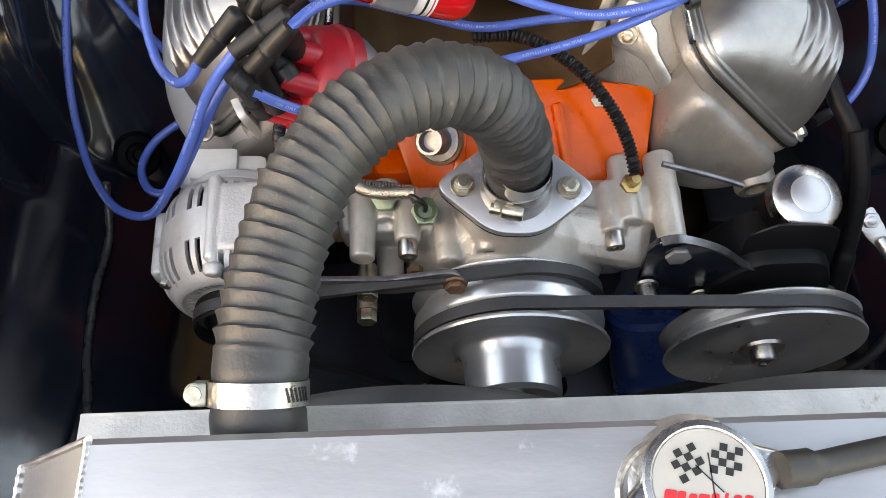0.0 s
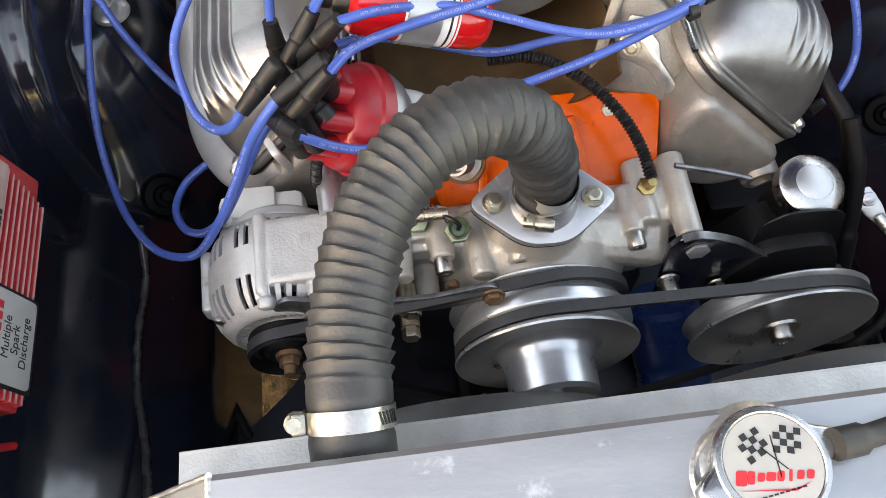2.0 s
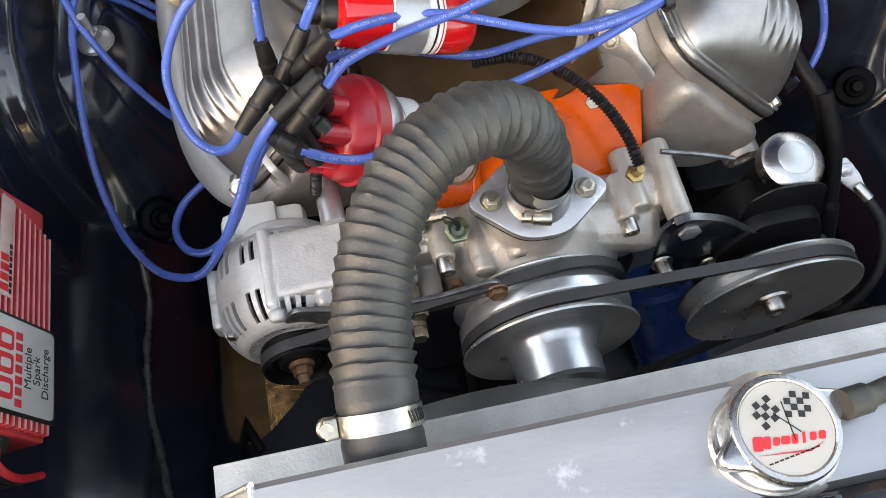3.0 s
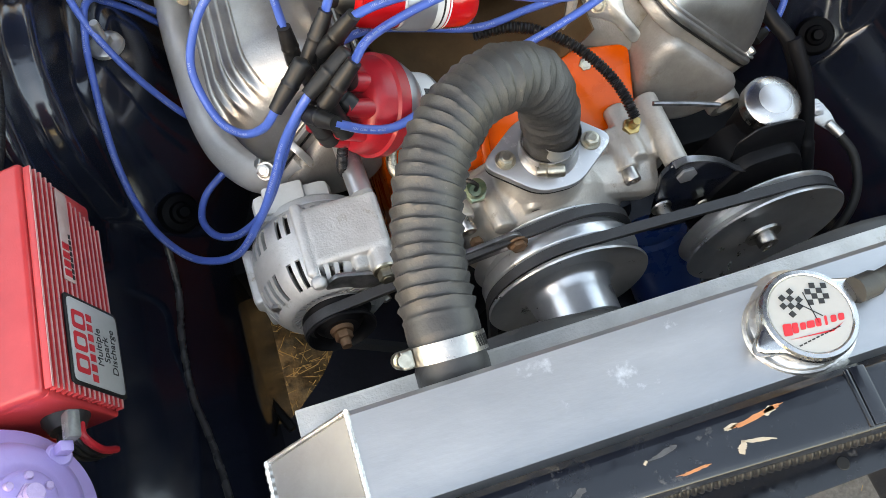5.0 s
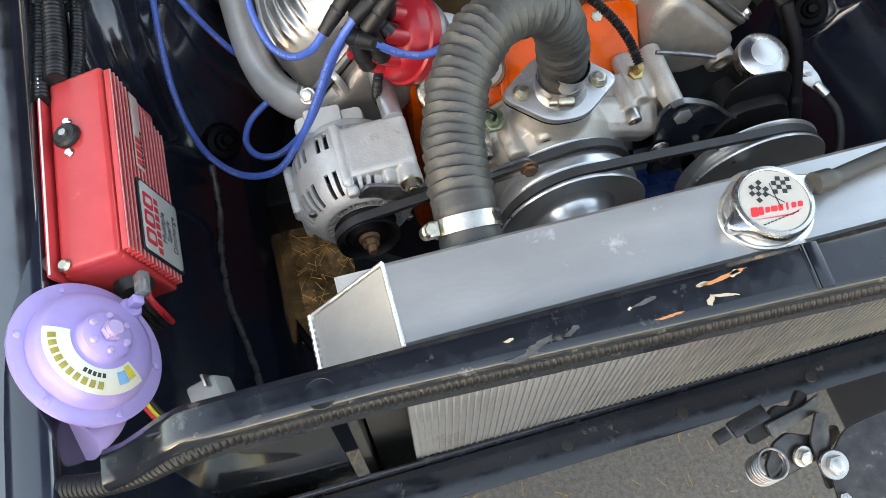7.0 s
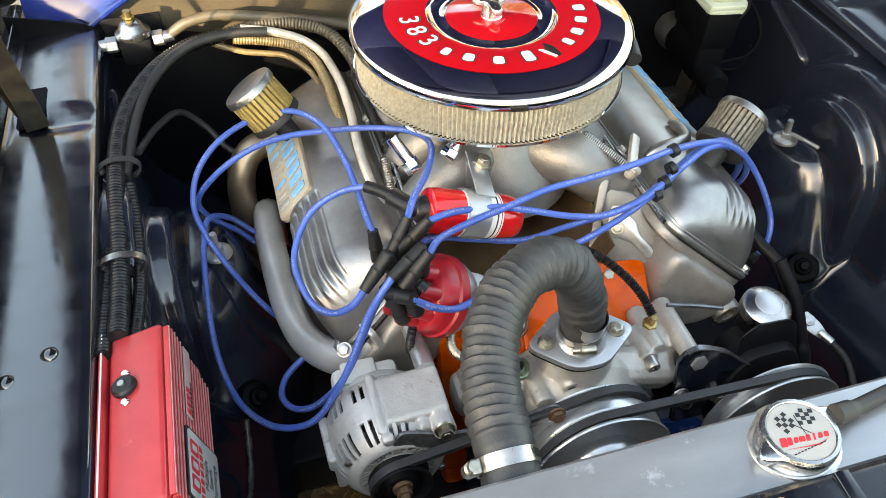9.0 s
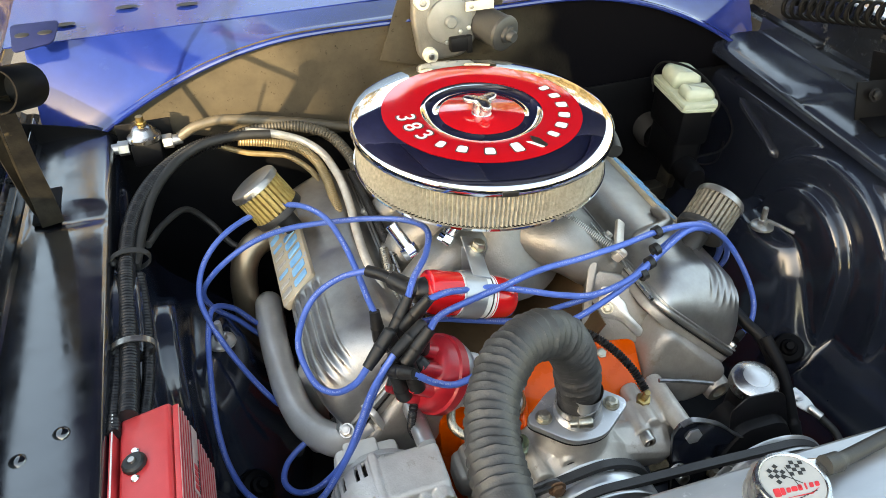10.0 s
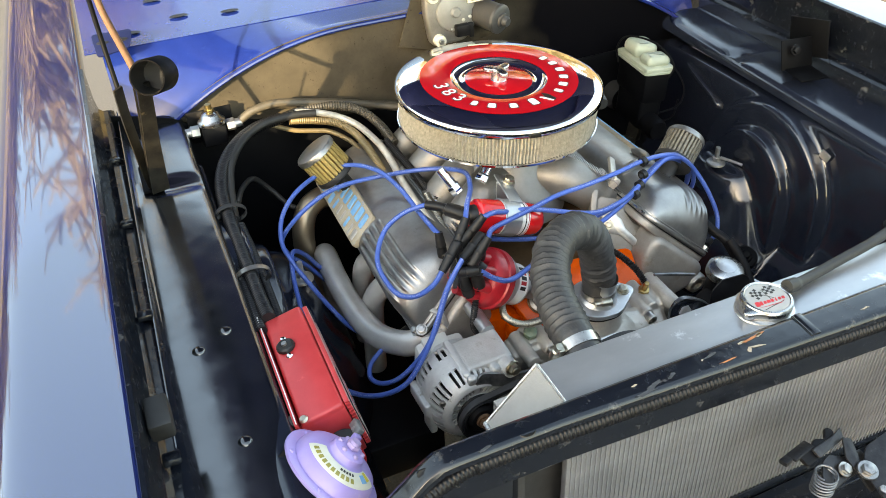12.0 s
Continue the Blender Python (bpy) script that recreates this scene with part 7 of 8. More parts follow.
loom([(x, bar_y(x) + 0.0030, 0.901) for x in (-0.30, -0.23, -0.15, -0.05, 0.05, 0.15, 0.25, 0.36, 0.45)], 0.0092, "ribbed black plastic loom under the front lip of the support", pitch=0.0050)
loom([(-0.45, 0.010, 0.830), (-0.415, 0.000, 0.848), (-0.38, -0.005, 0.868), (-0.345, -0.006, 0.891), (-0.298, -0.0025, 0.901)], 0.0092, "ribbed black plastic loom under the front lip of the support", pitch=0.0050)
loom([(0.170, 0.350, 0.716), (0.163, 0.372, 0.732), (0.150, 0.398, 0.745), (0.128, 0.425, 0.757), (0.100, 0.448, 0.764), (0.07, 0.462, 0.766), (0.035, 0.47, 0.758)], 0.0062, "thin ribbed black loom leading to the temperature sender", pitch=0.0036)
loom([(-0.118, 0.385, 0.79), (-0.128, 0.372, 0.765), (-0.132, 0.372, 0.735), (-0.128, 0.38, 0.71), (-0.12, 0.385, 0.69)], 0.0055, "thin ribbed black loom below the distributor", pitch=0.0036)
for y, z in ((0.508, 0.830), (0.668, 0.846)):
    c = thing("cable_clamp", (-0.436, y, z), "metal clamp strapping the looms to the inner fender", "clamp", "cable clamps")
    part("band", lathe([(0.018, -0.005), (0.0195, -0.005), (0.0195, 0.005), (0.018, 0.005)], 28, frame_at((-0.429, y, z), (0.03, 1, 0.02)) @ Matrix.Diagonal((1.35, 0.85, 1, 1)), True), "steel" if y < 0.6 else "rubber", c)
    part("screw", lathe([(0, 0.006), (0.006, 0.005), (0.0075, 0.0), (0, 0)], 14, frame_at((-0.452, y, z), (-0.2, 0, 1))), "rubber", c)
# cable ties and conduit leading to the rear of the engine
loom([(-0.275, 0.945, 0.858), (-0.22, 0.950, 0.862), (-0.165, 0.945, 0.858), (-0.12, 0.925, 0.846), (-0.095, 0.885, 0.826), (-0.085, 0.83, 0.808)], 0.0095, "ribbed dusty loom crossing behind the engine", mat="tan_hose")
single("fuel_line", tube([(-0.248, 0.932, 0.870), (-0.202, 0.930, 0.858), (-0.161, 0.926, 0.840), (-0.136, 0.895, 0.830), (-0.126, 0.842, 0.828), (-0.122, 0.795, 0.826), (-0.122, 0.735, 0.820), (-0.125, 0.685, 0.815), (-0.126, 0.630, 0.810), (-0.122, 0.580, 0.800), (-0.114, 0.525, 0.790), (-0.10, 0.48, 0.775)], 0.0066, 14, 0.004), "tan_metal", "bright steel fuel line along the valve cover", "fuel line", at=(-0.25, 0.93, 0.868))
single("conduit", tube([(-0.262, 0.930, 0.856), (-0.215, 0.928, 0.846), (-0.172, 0.922, 0.832), (-0.148, 0.892, 0.820), (-0.140, 0.845, 0.814), (-0.138, 0.790, 0.806), (-0.136, 0.740, 0.798), (-0.134, 0.690, 0.786), (-0.130, 0.640, 0.768)], ribbed(0.0080, 0.0011, 0.0042), 14, 0.0011), "gold_hose", "golden ribbed conduit behind the valve cover", "wiring loom", at=(-0.262, 0.925, 0.858))
single("conduit", tube([(-0.297, 0.945, 0.848), (-0.253, 0.94, 0.828), (-0.215, 0.935, 0.820), (-0.186, 0.925, 0.815), (-0.158, 0.885, 0.806), (-0.150, 0.840, 0.800), (-0.148, 0.790, 0.794), (-0.145, 0.740, 0.786), (-0.142, 0.690, 0.774)], 0.0048, 12, 0.004), "gold_hose", "thin golden hose behind the valve cover", "hose", at=(-0.262, 0.915, 0.846))
single("braided_hose", tube([(-0.096, 0.640, 0.800), (-0.100, 0.590, 0.792), (-0.104, 0.545, 0.785), (-0.104, 0.500, 0.780), (-0.095, 0.470, 0.775)], ribbed(0.0072, 0.001, 0.0045), 14, 0.0012), "braid", "flexible braided metal hose beside the distributor", "fuel line", at=(-0.096, 0.64, 0.80))
single("conduit", tube([(-0.098, 0.84, 0.812), (-0.092, 0.76, 0.806), (-0.088, 0.69, 0.80), (-0.082, 0.63, 0.79)], ribbed(0.0072, 0.001, 0.0045), 12, 0.0012), "rubber", "ribbed black conduit along the intake manifold", "wiring loom", at=(-0.098, 0.84, 0.812))

# fuel pressure regulator and hose along the firewall
reg = thing("fuel_regulator", (-0.403, 0.962, 0.85), "small metal fuel pressure regulator on a black bracket", "fuel regulator")
part("bracket", rbox(0.085, 0.004, 0.070, 0.002, pose(-0.403, 0.985, 0.858, 8, 0, 0)), "matt_black", reg)
part("body", joined(rbox(0.046, 0.040, 0.040, 0.006, Matrix.Translation((-0.403, 0.960, 0.852)))), "matt_black", reg)
part("bonnet", lathe([(0, 0.022), (0.010, 0.022), (0.016, 0.018), (0.020, 0.010), (0.026, 0.006), (0.026, 0.0), (0, 0)], 28, Matrix.Translation((-0.403, 0.960, 0.8725))), "chrome_satin", reg, "bright domed bonnet")
part("adjuster", joined(lathe([(0, 0.016), (0.006, 0.016), (0.0065, 0.0)], 14, Matrix.Translation((-0.403, 0.960, 0.895))), prism(hexagon(0.009), 0, 0.005, 0.001, Matrix.Translation((-0.403, 0.960, 0.897)))), "brass", reg)
for s in (-1, 1):
    part("fitting", joined(prism(hexagon(0.012), 0, 0.016, 0.001, frame_at((-0.403 + 0.026 * s, 0.958, 0.862), (s, -0.05, 0.05))), lathe([(0, 0.03), (0.008, 0.03), (0.009, 0.016)], 16, frame_at((-0.403 + 0.026 * s, 0.958, 0.862), (s, -0.05, 0.05)))), "brushed", reg)
for k in range(4):
    a = math.pi / 4 + k * math.pi / 2
    bolt(reg, (-0.403 + 0.022 * math.cos(a), 0.960 + 0.022 * math.sin(a), 0.876), (0, 0, 1), 0.004, 0.004, 0, "brass")
single("fuel_hose", tube([(-0.350, 0.955, 0.868), (-0.32, 0.955, 0.882), (-0.28, 0.955, 0.886), (-0.243, 0.955, 0.879), (-0.178, 0.955, 0.864), (-0.12, 0.955, 0.848), (-0.07, 0.950, 0.834), (-0.02, 0.93, 0.825)], 0.0080, 16, 0.006), "tan_hose", "dusty black fuel hose along the firewall", "fuel hose", at=(-0.35, 0.955, 0.866))
single("fuel_hose", tube([(-0.33, 0.975, 0.872), (-0.28, 0.978, 0.872), (-0.22, 0.98, 0.858), (-0.16, 0.98, 0.845), (-0.10, 0.978, 0.832), (-0.02, 0.96, 0.82)], 0.0075, 14, 0.006), "tan_hose", "thin dusty hose along the firewall", "fuel hose", at=(-0.3, 0.985, 0.862))

# ---- firewall fittings ----
wm = thing("wiper_motor", (0.12, 0.985, 0.95), "grey and black wiper motor bolted to the firewall", "wiper motor")
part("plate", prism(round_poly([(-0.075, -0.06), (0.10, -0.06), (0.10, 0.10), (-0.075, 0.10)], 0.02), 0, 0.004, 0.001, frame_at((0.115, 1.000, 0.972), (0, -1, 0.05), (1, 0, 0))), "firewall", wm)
wf = frame_at((0.115, 0.996, 0.985), (0, -1, 0.05), (1, 0, 0))
part("gear_case", prism(round_poly([(-0.056, -0.062), (0.020, -0.060), (0.046, -0.030), (0.044, 0.030), (0.010, 0.048), (-0.030, 0.050), (-0.062, 0.056), (-0.066, 0.010)], 0.016), 0, 0.026, 0.006, wf, 3), "cast_dull", wm, "dull cast gear case with a stained edge")
part("gear_cover", lathe([(0, 0.041), (0.008, 0.041), (0.010, 0.039), (0.011, 0.034), (0.030, 0.033), (0.038, 0.030), (0.040, 0.024)], 44, wf @ Matrix.Translation((-0.004, 0.004, 0))), "gear_grey", wm, "domed grey gear cover")
for x, z in ((-0.051, 0.042), (-0.041, -0.048)):
    part("grommet", lathe([(0.006, 0.040), (0.0115, 0.039), (0.0125, 0.035), (0.0125, 0.024), (0, 0.024)], 24, wf @ Matrix.Translation((x, z, 0))), "cream", wm, "pale rubber grommet")
    bolt(wm, wf @ Vector((x, z, 0.036)), (0, -1, 0.1), 0.0062, 0.006, 0.0, "steel")
for x, z in ((-0.012, -0.030), (0.012, -0.014), (0.027, -0.010)):
    bolt(wm, wf @ Vector((x, z, 0.032)), (0, -1, 0.1), 0.0038, 0.004, 0.0, "zinc_pale")
part("connector", joined(rbox(0.030, 0.016, 0.024, 0.003, wf @ pose(0.006, -0.032, 0.040, 90, 0, 0)), rbox(0.010, 0.010, 0.030, 0.002, wf @ pose(0.024, -0.034, 0.042, 90, 0, 0))), "matt_black", wm, "black electrical connector")
part("motor_can", lathe([(0, 0.078), (0.008, 0.078), (0.010, 0.075), (0.010, 0.068), (0.014, 0.067), (0.015, 0.062), (0.026, 0.061), (0.0295, 0.058), (0.0300, 0.052), (0.0285, 0.050), (0.0285, 0.0), (0, 0)], 40, frame_at((0.172, 0.985, 0.975), (0.42, -0.9, -0.10))), "dull_plastic", wm, "dark motor can with a stepped end")
part("yellow_tag", rbox(0.049, 0.003, 0.016, 0.001, Matrix.Translation((0.160, 0.958, 1.014))), "cream", wm, "cream paper tag")
bolt(wm, (0.145, 0.957, 1.014), (0, -1, 0.1), 0.004, 0.004, 0.0, "steel")
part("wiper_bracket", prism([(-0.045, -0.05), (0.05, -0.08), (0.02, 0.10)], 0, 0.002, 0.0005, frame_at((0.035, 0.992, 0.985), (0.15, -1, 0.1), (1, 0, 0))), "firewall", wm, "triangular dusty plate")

mc = thing("master_cylinder", (0.53, 0.92, 0.70), "black brake master cylinder with a translucent yellowed lid", "master cylinder")
mm = Matrix.Translation((0.525, 0.885, 0.79)) @ Matrix.Rotation(radians(-6), 4, "Z") @ Matrix.Rotation(radians(4), 4, "Y")
part("reservoir", moved(joined(rbox(0.062, 0.125, 0.075, 0.010), prism(round_poly([(-0.026, -0.055), (0.026, -0.055), (0.026, 0.055), (-0.026, 0.055)], 0.01), -0.10, -0.03, 0.004)), mm), "flat_black", mc, "black reservoir casting")
part("bore_body", moved(lathe([(0, 0.10), (0.020, 0.10), (0.024, 0.09), (0.024, -0.10), (0, -0.10)], 28, frame_at((0, 0.0, -0.085), (0, -1, 0))), mm), "flat_black", mc)
part("lid", moved(joined(rbox(0.070, 0.134, 0.012, 0.004, Matrix.Translation((0, 0, 0.042)))), mm), "fluid_plastic", mc, "yellowed plastic lid")
part("lid_rim", moved(prism(round_poly([(-0.036, -0.068), (0.036, -0.068), (0.036, 0.068), (-0.036, 0.068)], 0.012), 0.032, 0.039, 0.002), mm), "fluid_plastic", mc)
part("lid_bulge", moved(prism(round_poly([(-0.029, -0.004), (0.022, -0.006), (0.029, 0.010), (0.029, 0.050), (0.014, 0.062), (-0.018, 0.062), (-0.029, 0.050)], 0.012), 0.044, 0.076, 0.014, None, 5), mm), "fluid_plastic", mc, "tall domed rear bulge")
part("lid_bulge", moved(prism(round_poly([(-0.028, -0.058), (0.028, -0.058), (0.028, -0.016), (0.016, -0.012), (-0.028, -0.016)], 0.010), 0.044, 0.068, 0.012, None, 5), mm), "fluid_plastic", mc, "lower domed front bulge")
part("bail", tube([mm @ Vector(p) for p in ((-0.036, 0.050, 0.02), (-0.040, 0.060, 0.050), (-0.030, 0.050, 0.078), (-0.006, 0.020, 0.084), (0.010, -0.020, 0.082), (0.024, -0.054, 0.066), (0.030, -0.068, 0.046), (0.020, -0.071, 0.026))], 0.0022, 8, 0.004), "flat_black", mc, "black wire bail")
part("push_rod_boot", lathe([(0.03, 0), (0.035, 0.02), (0.03, 0.05), (0.045, 0.09)], 24, frame_at((0.525, 0.95, 0.71), (0, 1, 0))), "rubber", mc)
for pts in ([(0.55, 0.85, 0.71), (0.60, 0.845, 0.72), (0.625, 0.86, 0.75), (0.615, 0.89, 0.79), (0.585, 0.90, 0.80)], [(0.548, 0.90, 0.70), (0.585, 0.885, 0.67), (0.61, 0.87, 0.68), (0.62, 0.87, 0.72)]):
    part("brake_line", tube(pts, 0.0022, 8, 0.004), "flat_black", mc, "thin steel brake line")
pv = thing("brake_valve", (0.46, 0.84, 0.62), "rusty brass brake distribution block", "brake valve")
part("block", joined(rbox(0.055, 0.03, 0.030, 0.003, pose(0.465, 0.850, 0.655, 0, 15, 20)), rbox(0.02, 0.03, 0.05, 0.003, pose(0.50, 0.86, 0.68, 0, 15, 20))), "worn_hinge", pv)
bolt(pv, (0.430, 0.842, 0.660), (-1, -0.2, 0.1), 0.008, 0.014, 0, "steel")
part("line", tube([(0.41, 0.84, 0.66), (0.385, 0.84, 0.655), (0.37, 0.86, 0.63), (0.37, 0.9, 0.55)], 0.003, 8, 0.005), "matt_black", pv)

# ---- shock mounts on the bulges ----
for mirror in (False, True):
    sx = side(-0.340, mirror)
    sx, sy, sz = (sx, 0.632, 0.699) if not mirror else (0.560, 0.652, 0.676)
    st = thing("shock_mount", (sx, sy, sz), "zinc shock absorber stud and washer on the black tower", "shock mount", "shock mounts")
    part("washer", lathe([(0, 0.004), (0.015, 0.004), (0.019, 0.002), (0.020, -0.002), (0, -0.004)], 32, Matrix.Translation((sx, sy, sz + 0.006))), "zinc_pale", st, "pale plated washer")
    part("stud", joined(lathe([(0, 0.034), (0.0045, 0.034), (0.005, 0.032), (0.005, 0.0)], 14, Matrix.Translation((sx, sy, sz + 0.008))), prism(hexagon(0.009), 0.003, 0.012, 0.001, Matrix.Translation((sx, sy, sz + 0.007)))), "zinc_pale", st)
    if mirror:
        part("ground_strap", tube([(sx + 0.004, sy - 0.008, sz + 0.020), (sx + 0.012, sy - 0.030, sz + 0.021), (sx + 0.022, sy - 0.052, sz + 0.020)], 0.0032, 10, 0.004), "zinc_pale", st)
    bx = side(-0.333, mirror)
    bp = thing("bump_rubber", (bx, 0.494, 0.545), "black stepped rubber plug in the inner fender", "plug", "rubber plugs")
    part("plug", lathe([(0, 0.03), (0.006, 0.03), (0.008, 0.02), (0.012, 0.018), (0.014, 0.010), (0.022, 0.008), (0.026, 0.0)], 24, frame_at((bx, 0.500, 0.540), (0.40 * (1 if not mirror else -1), -0.5, 0.77))), "flat_black", bp)
single("clip_plate", rbox(0.003, 0.022, 0.018, 0.001, pose(0.6545, 0.470, 0.763, 20, 0, 5)), "zinc_pale", "small bare metal square on the inner fender", "clip", at=(0.6545, 0.470, 0.763))

# ---- hood hinge on the passenger rail ----
HL = [(-0.504, 0.655, 1.098), (-0.508, 0.675, 1.050), (-0.515, 0.705, 0.985), (-0.520, 0.735, 0.920), (-0.523, 0.750, 0.872)]
hg = part("hood_hinge", joined(strip(HL, lambda q: 0.019 + 0.010 * q, 0.003, (1, 0.25, 0)), strip([(x - 0.012, y + 0.008, z) for x, y, z in HL], 0.018, 0.003, (0.15, 1, 0.3))), "worn_hinge", car, "worn black folded hood hinge with a round spring housing")
part("side_strip", joined(strip([(-0.540, 0.700, 1.080), (-0.541, 0.715, 1.030), (-0.539, 0.735, 0.960), (-0.536, 0.760, 0.890), (-0.532, 0.775, 0.866)], 0.016, 0.003, (0.8, 0.6, 0))), "worn_hinge", hg, "second worn hinge strip")
hf = frame_at((-0.497, 0.622, 1.118), (0.34, 0.86, -0.30))
part("spring_housing", lathe([(0.0225, 0.0), (0.0245, 0.0), (0.0252, 0.002), (0.0252, 0.060), (0.020, 0.068), (0, 0.068)], 36, hf), "flat_black", hg, "round black spring housing")
part("housing_inner", lathe([(0.0225, 0.0), (0.0218, 0.004), (0.0212, 0.05), (0, 0.05)], 32, hf), "ink", hg)
part("rod", tube([(-0.540, 0.940, 1.190), (-0.532, 0.866, 1.142), (-0.518, 0.76, 1.115), (-0.504, 0.66, 1.090)], 0.0055, 10, 0.006), "rust", hg, "thin rusty rod")
part("link", tube([(-0.548, 0.93, 1.190), (-0.545, 0.85, 1.10), (-0.540, 0.79, 0.98), (-0.533, 0.772, 0.885)], 0.004, 10, 0.006), "flat_black", hg)
part("foot", rbox(0.034, 0.085, 0.006, 0.002, pose(-0.534, 0.80, 0.8725, 2.5, 0, 0)), "flat_black", hg)
pl = thing("hinge_plate", (-0.535, 1.085, 1.0), "dark navy hinge bracket with oval holes at the cowl", "bracket")
part("plate", prism(round_poly([(-0.035, -0.030), (0.026, -0.024), (0.042, 0.020), (-0.032, 0.028)], 0.01), 0, 0.003, 0.0008, frame_at((-0.535, 1.085, 1.015), (0.0, -0.45, 0.9), (1, 0.1, 0))), "navy", pl)
for x in (-0.552, -0.518):
    part("slot", lathe([(0, 0.0035), (0.006, 0.0035), (0.007, 0.003)], 20, frame_at((x, 1.085, 1.0155), (0.0, -0.45, 0.9)) @ Matrix.Diagonal((1.6, 0.7, 1, 1))), "ink", pl, "oval hole")
h2 = part("hood_hinge", joined(rbox(0.070, 0.004, 0.060, 0.0015, pose(0.715, 0.648, 0.892, -18, 0, -8)), rbox(0.060, 0.060, 0.004, 0.0015, pose(0.712, 0.612, 0.864, 2, 0, -8)),
                               rbox(0.004, 0.10, 0.075, 0.0015, pose(0.752, 0.66, 0.915, -12, 0, 0))), "flat_black", car, "black folded hood hinge bracket with a coil spring")
bolt(h2, (0.702, 0.640, 0.905), (-0.1, -0.9, 0.3), 0.008, 0.006, 0.011, "matt_black")
hel = [(0.725 + 0.019 * math.cos(a * 0.9), 0.905 - 0.0030 * a, 0.955 + 0.0008 * a + 0.019 * math.sin(a * 0.9)) for a in range(0, 110)]
part("spring", tube(hel, 0.0038, 8, 0.004), "flat_black", h2, "black coil spring")

# ---- power steering pump ----
ps = thing("power_steering_pump", (0.31, 0.30, 0.56), "black power steering pump with a chrome filler cap", "power steering pump")
part("reservoir", joined(prism(round_poly([(-0.055, -0.075), (0.055, -0.075), (0.062, 0.02), (0.035, 0.075), (-0.03, 0.075), (-0.062, 0.02)], 0.02), -0.06, 0.0, 0.008, frame_at((0.305, 0.275, 0.600), (0, -1, 0.05), (1, 0, 0)))), "matt_black", ps, "black pressed reservoir")
part("filler_neck", lathe([(0.026, -0.05), (0.026, 0.0)], 32, frame_at((0.316, 0.328, 0.690), (0, -0.12, 0.99))), "matt_black", ps)
part("chrome_cap", lathe([(0, 0.0140), (0.016, 0.0138), (0.0185, 0.0130), (0.0262, 0.0108), (0.0302, 0.0076), (0.0312, 0.002), (0.0312, -0.006), (0.028, -0.008)], 56, frame_at((0.316, 0.327, 0.703), (0.02, -0.14, 0.99))), "chrome_satin", ps, "domed chrome filler cap")
part("cap_disc", lathe([(0, 0.0146), (0.0160, 0.0144), (0.0172, 0.0136)], 40, frame_at((0.316, 0.327, 0.703), (0.02, -0.14, 0.99))), "bolt_pale", ps, "pale raised disc on the cap")
shield = [(0.263, 0.700), (0.282, 0.719), (0.325, 0.716), (0.340, 0.705), (0.364, 0.630), (0.352, 0.600), (0.270, 0.645)]
part("heat_shield", prism(round_poly([(x - 0.31, z - 0.66) for x, z in shield], 0.008), 0, 0.0025, 0.0008, frame_at((0.31, 0.297, 0.66), (0, -1, 0), (1, 0, 0))), "loom", ps, "flat black shield in front of the reservoir")
plate = [(0.179, 0.651), (0.174, 0.700), (0.182, 0.716), (0.198, 0.720), (0.236, 0.699), (0.270, 0.666), (0.296, 0.656), (0.330, 0.638), (0.378, 0.600), (0.379, 0.588), (0.330, 0.615), (0.300, 0.600), (0.296, 0.561), (0.189, 0.566)]
part("bracket", prism(round_poly([(x - 0.28, z - 0.64) for x, z in plate], 0.010), 0, 0.006, 0.0012, frame_at((0.28, 0.2895, 0.64), (0, -1, 0), (1, 0, 0))), "black_panel", ps, "black plate bracket")
part("bracket_lip", strip([(x, 0.2830, z + 0.0015) for x, z in plate[2:9]], 0.0075, 0.0020, (0, 1, 0)), "latch_metal", ps, "folded edge of the bracket")
bolt(ps, (0.202, 0.283, 0.692), (0, -1, 0.1), 0.0115, 0.004, 0.0, "bolt_pale", False)
bolt(ps, (0.188, 0.281, 0.633), (0, -1, 0.1), 0.0085, 0.016, 0.012, "steel", True)
bolt(ps, (0.245, 0.281, 0.608), (0, -1, 0.1), 0.0085, 0.008, 0.010, "zinc")
bolt(ps, (0.352, 0.272, 0.618), (0, -1, 0.1), 0.0095, 0.006, 0.0, "rust")
part("shaft_housing", lathe([(0, 0.02), (0.028, 0.02), (0.034, 0.012), (0.034, -0.03), (0, -0.03)], 28, frame_at((0.300, 0.268, 0.592), (0, -1, 0.1))), "matt_black", ps)
part("lever", tube([(0.195, 0.36, 0.715), (0.235, 0.352, 0.708), (0.268, 0.345, 0.700)], 0.0028, 8, 0.004), "latch_metal", ps)
single("power_steering_hose", tube([(0.385, 0.40, 0.70), (0.395, 0.36, 0.66), (0.392, 0.31, 0.60), (0.385, 0.27, 0.54), (0.37, 0.25, 0.45)], lambda s, t: 0.0088 + (0.0020 if 0.4 < (s / t) < 0.62 else 0), 14, 0.004), "matt_black", "black power steering hose with crimped ends", "hose", at=(0.385, 0.40, 0.70))
single("power_steering_hose", tube([(0.36, 0.46, 0.72), (0.372, 0.43, 0.705), (0.385, 0.40, 0.69), (0.40, 0.37, 0.63), (0.41, 0.35, 0.5)], 0.0085, 14, 0.004), "matt_black", "black power steering return hose", "hose", at=(0.36, 0.46, 0.72))
lug = thing("ground_cable", (0.43, 0.345, 0.60), "black ground cable with a crimped metal lug", "ground cable")
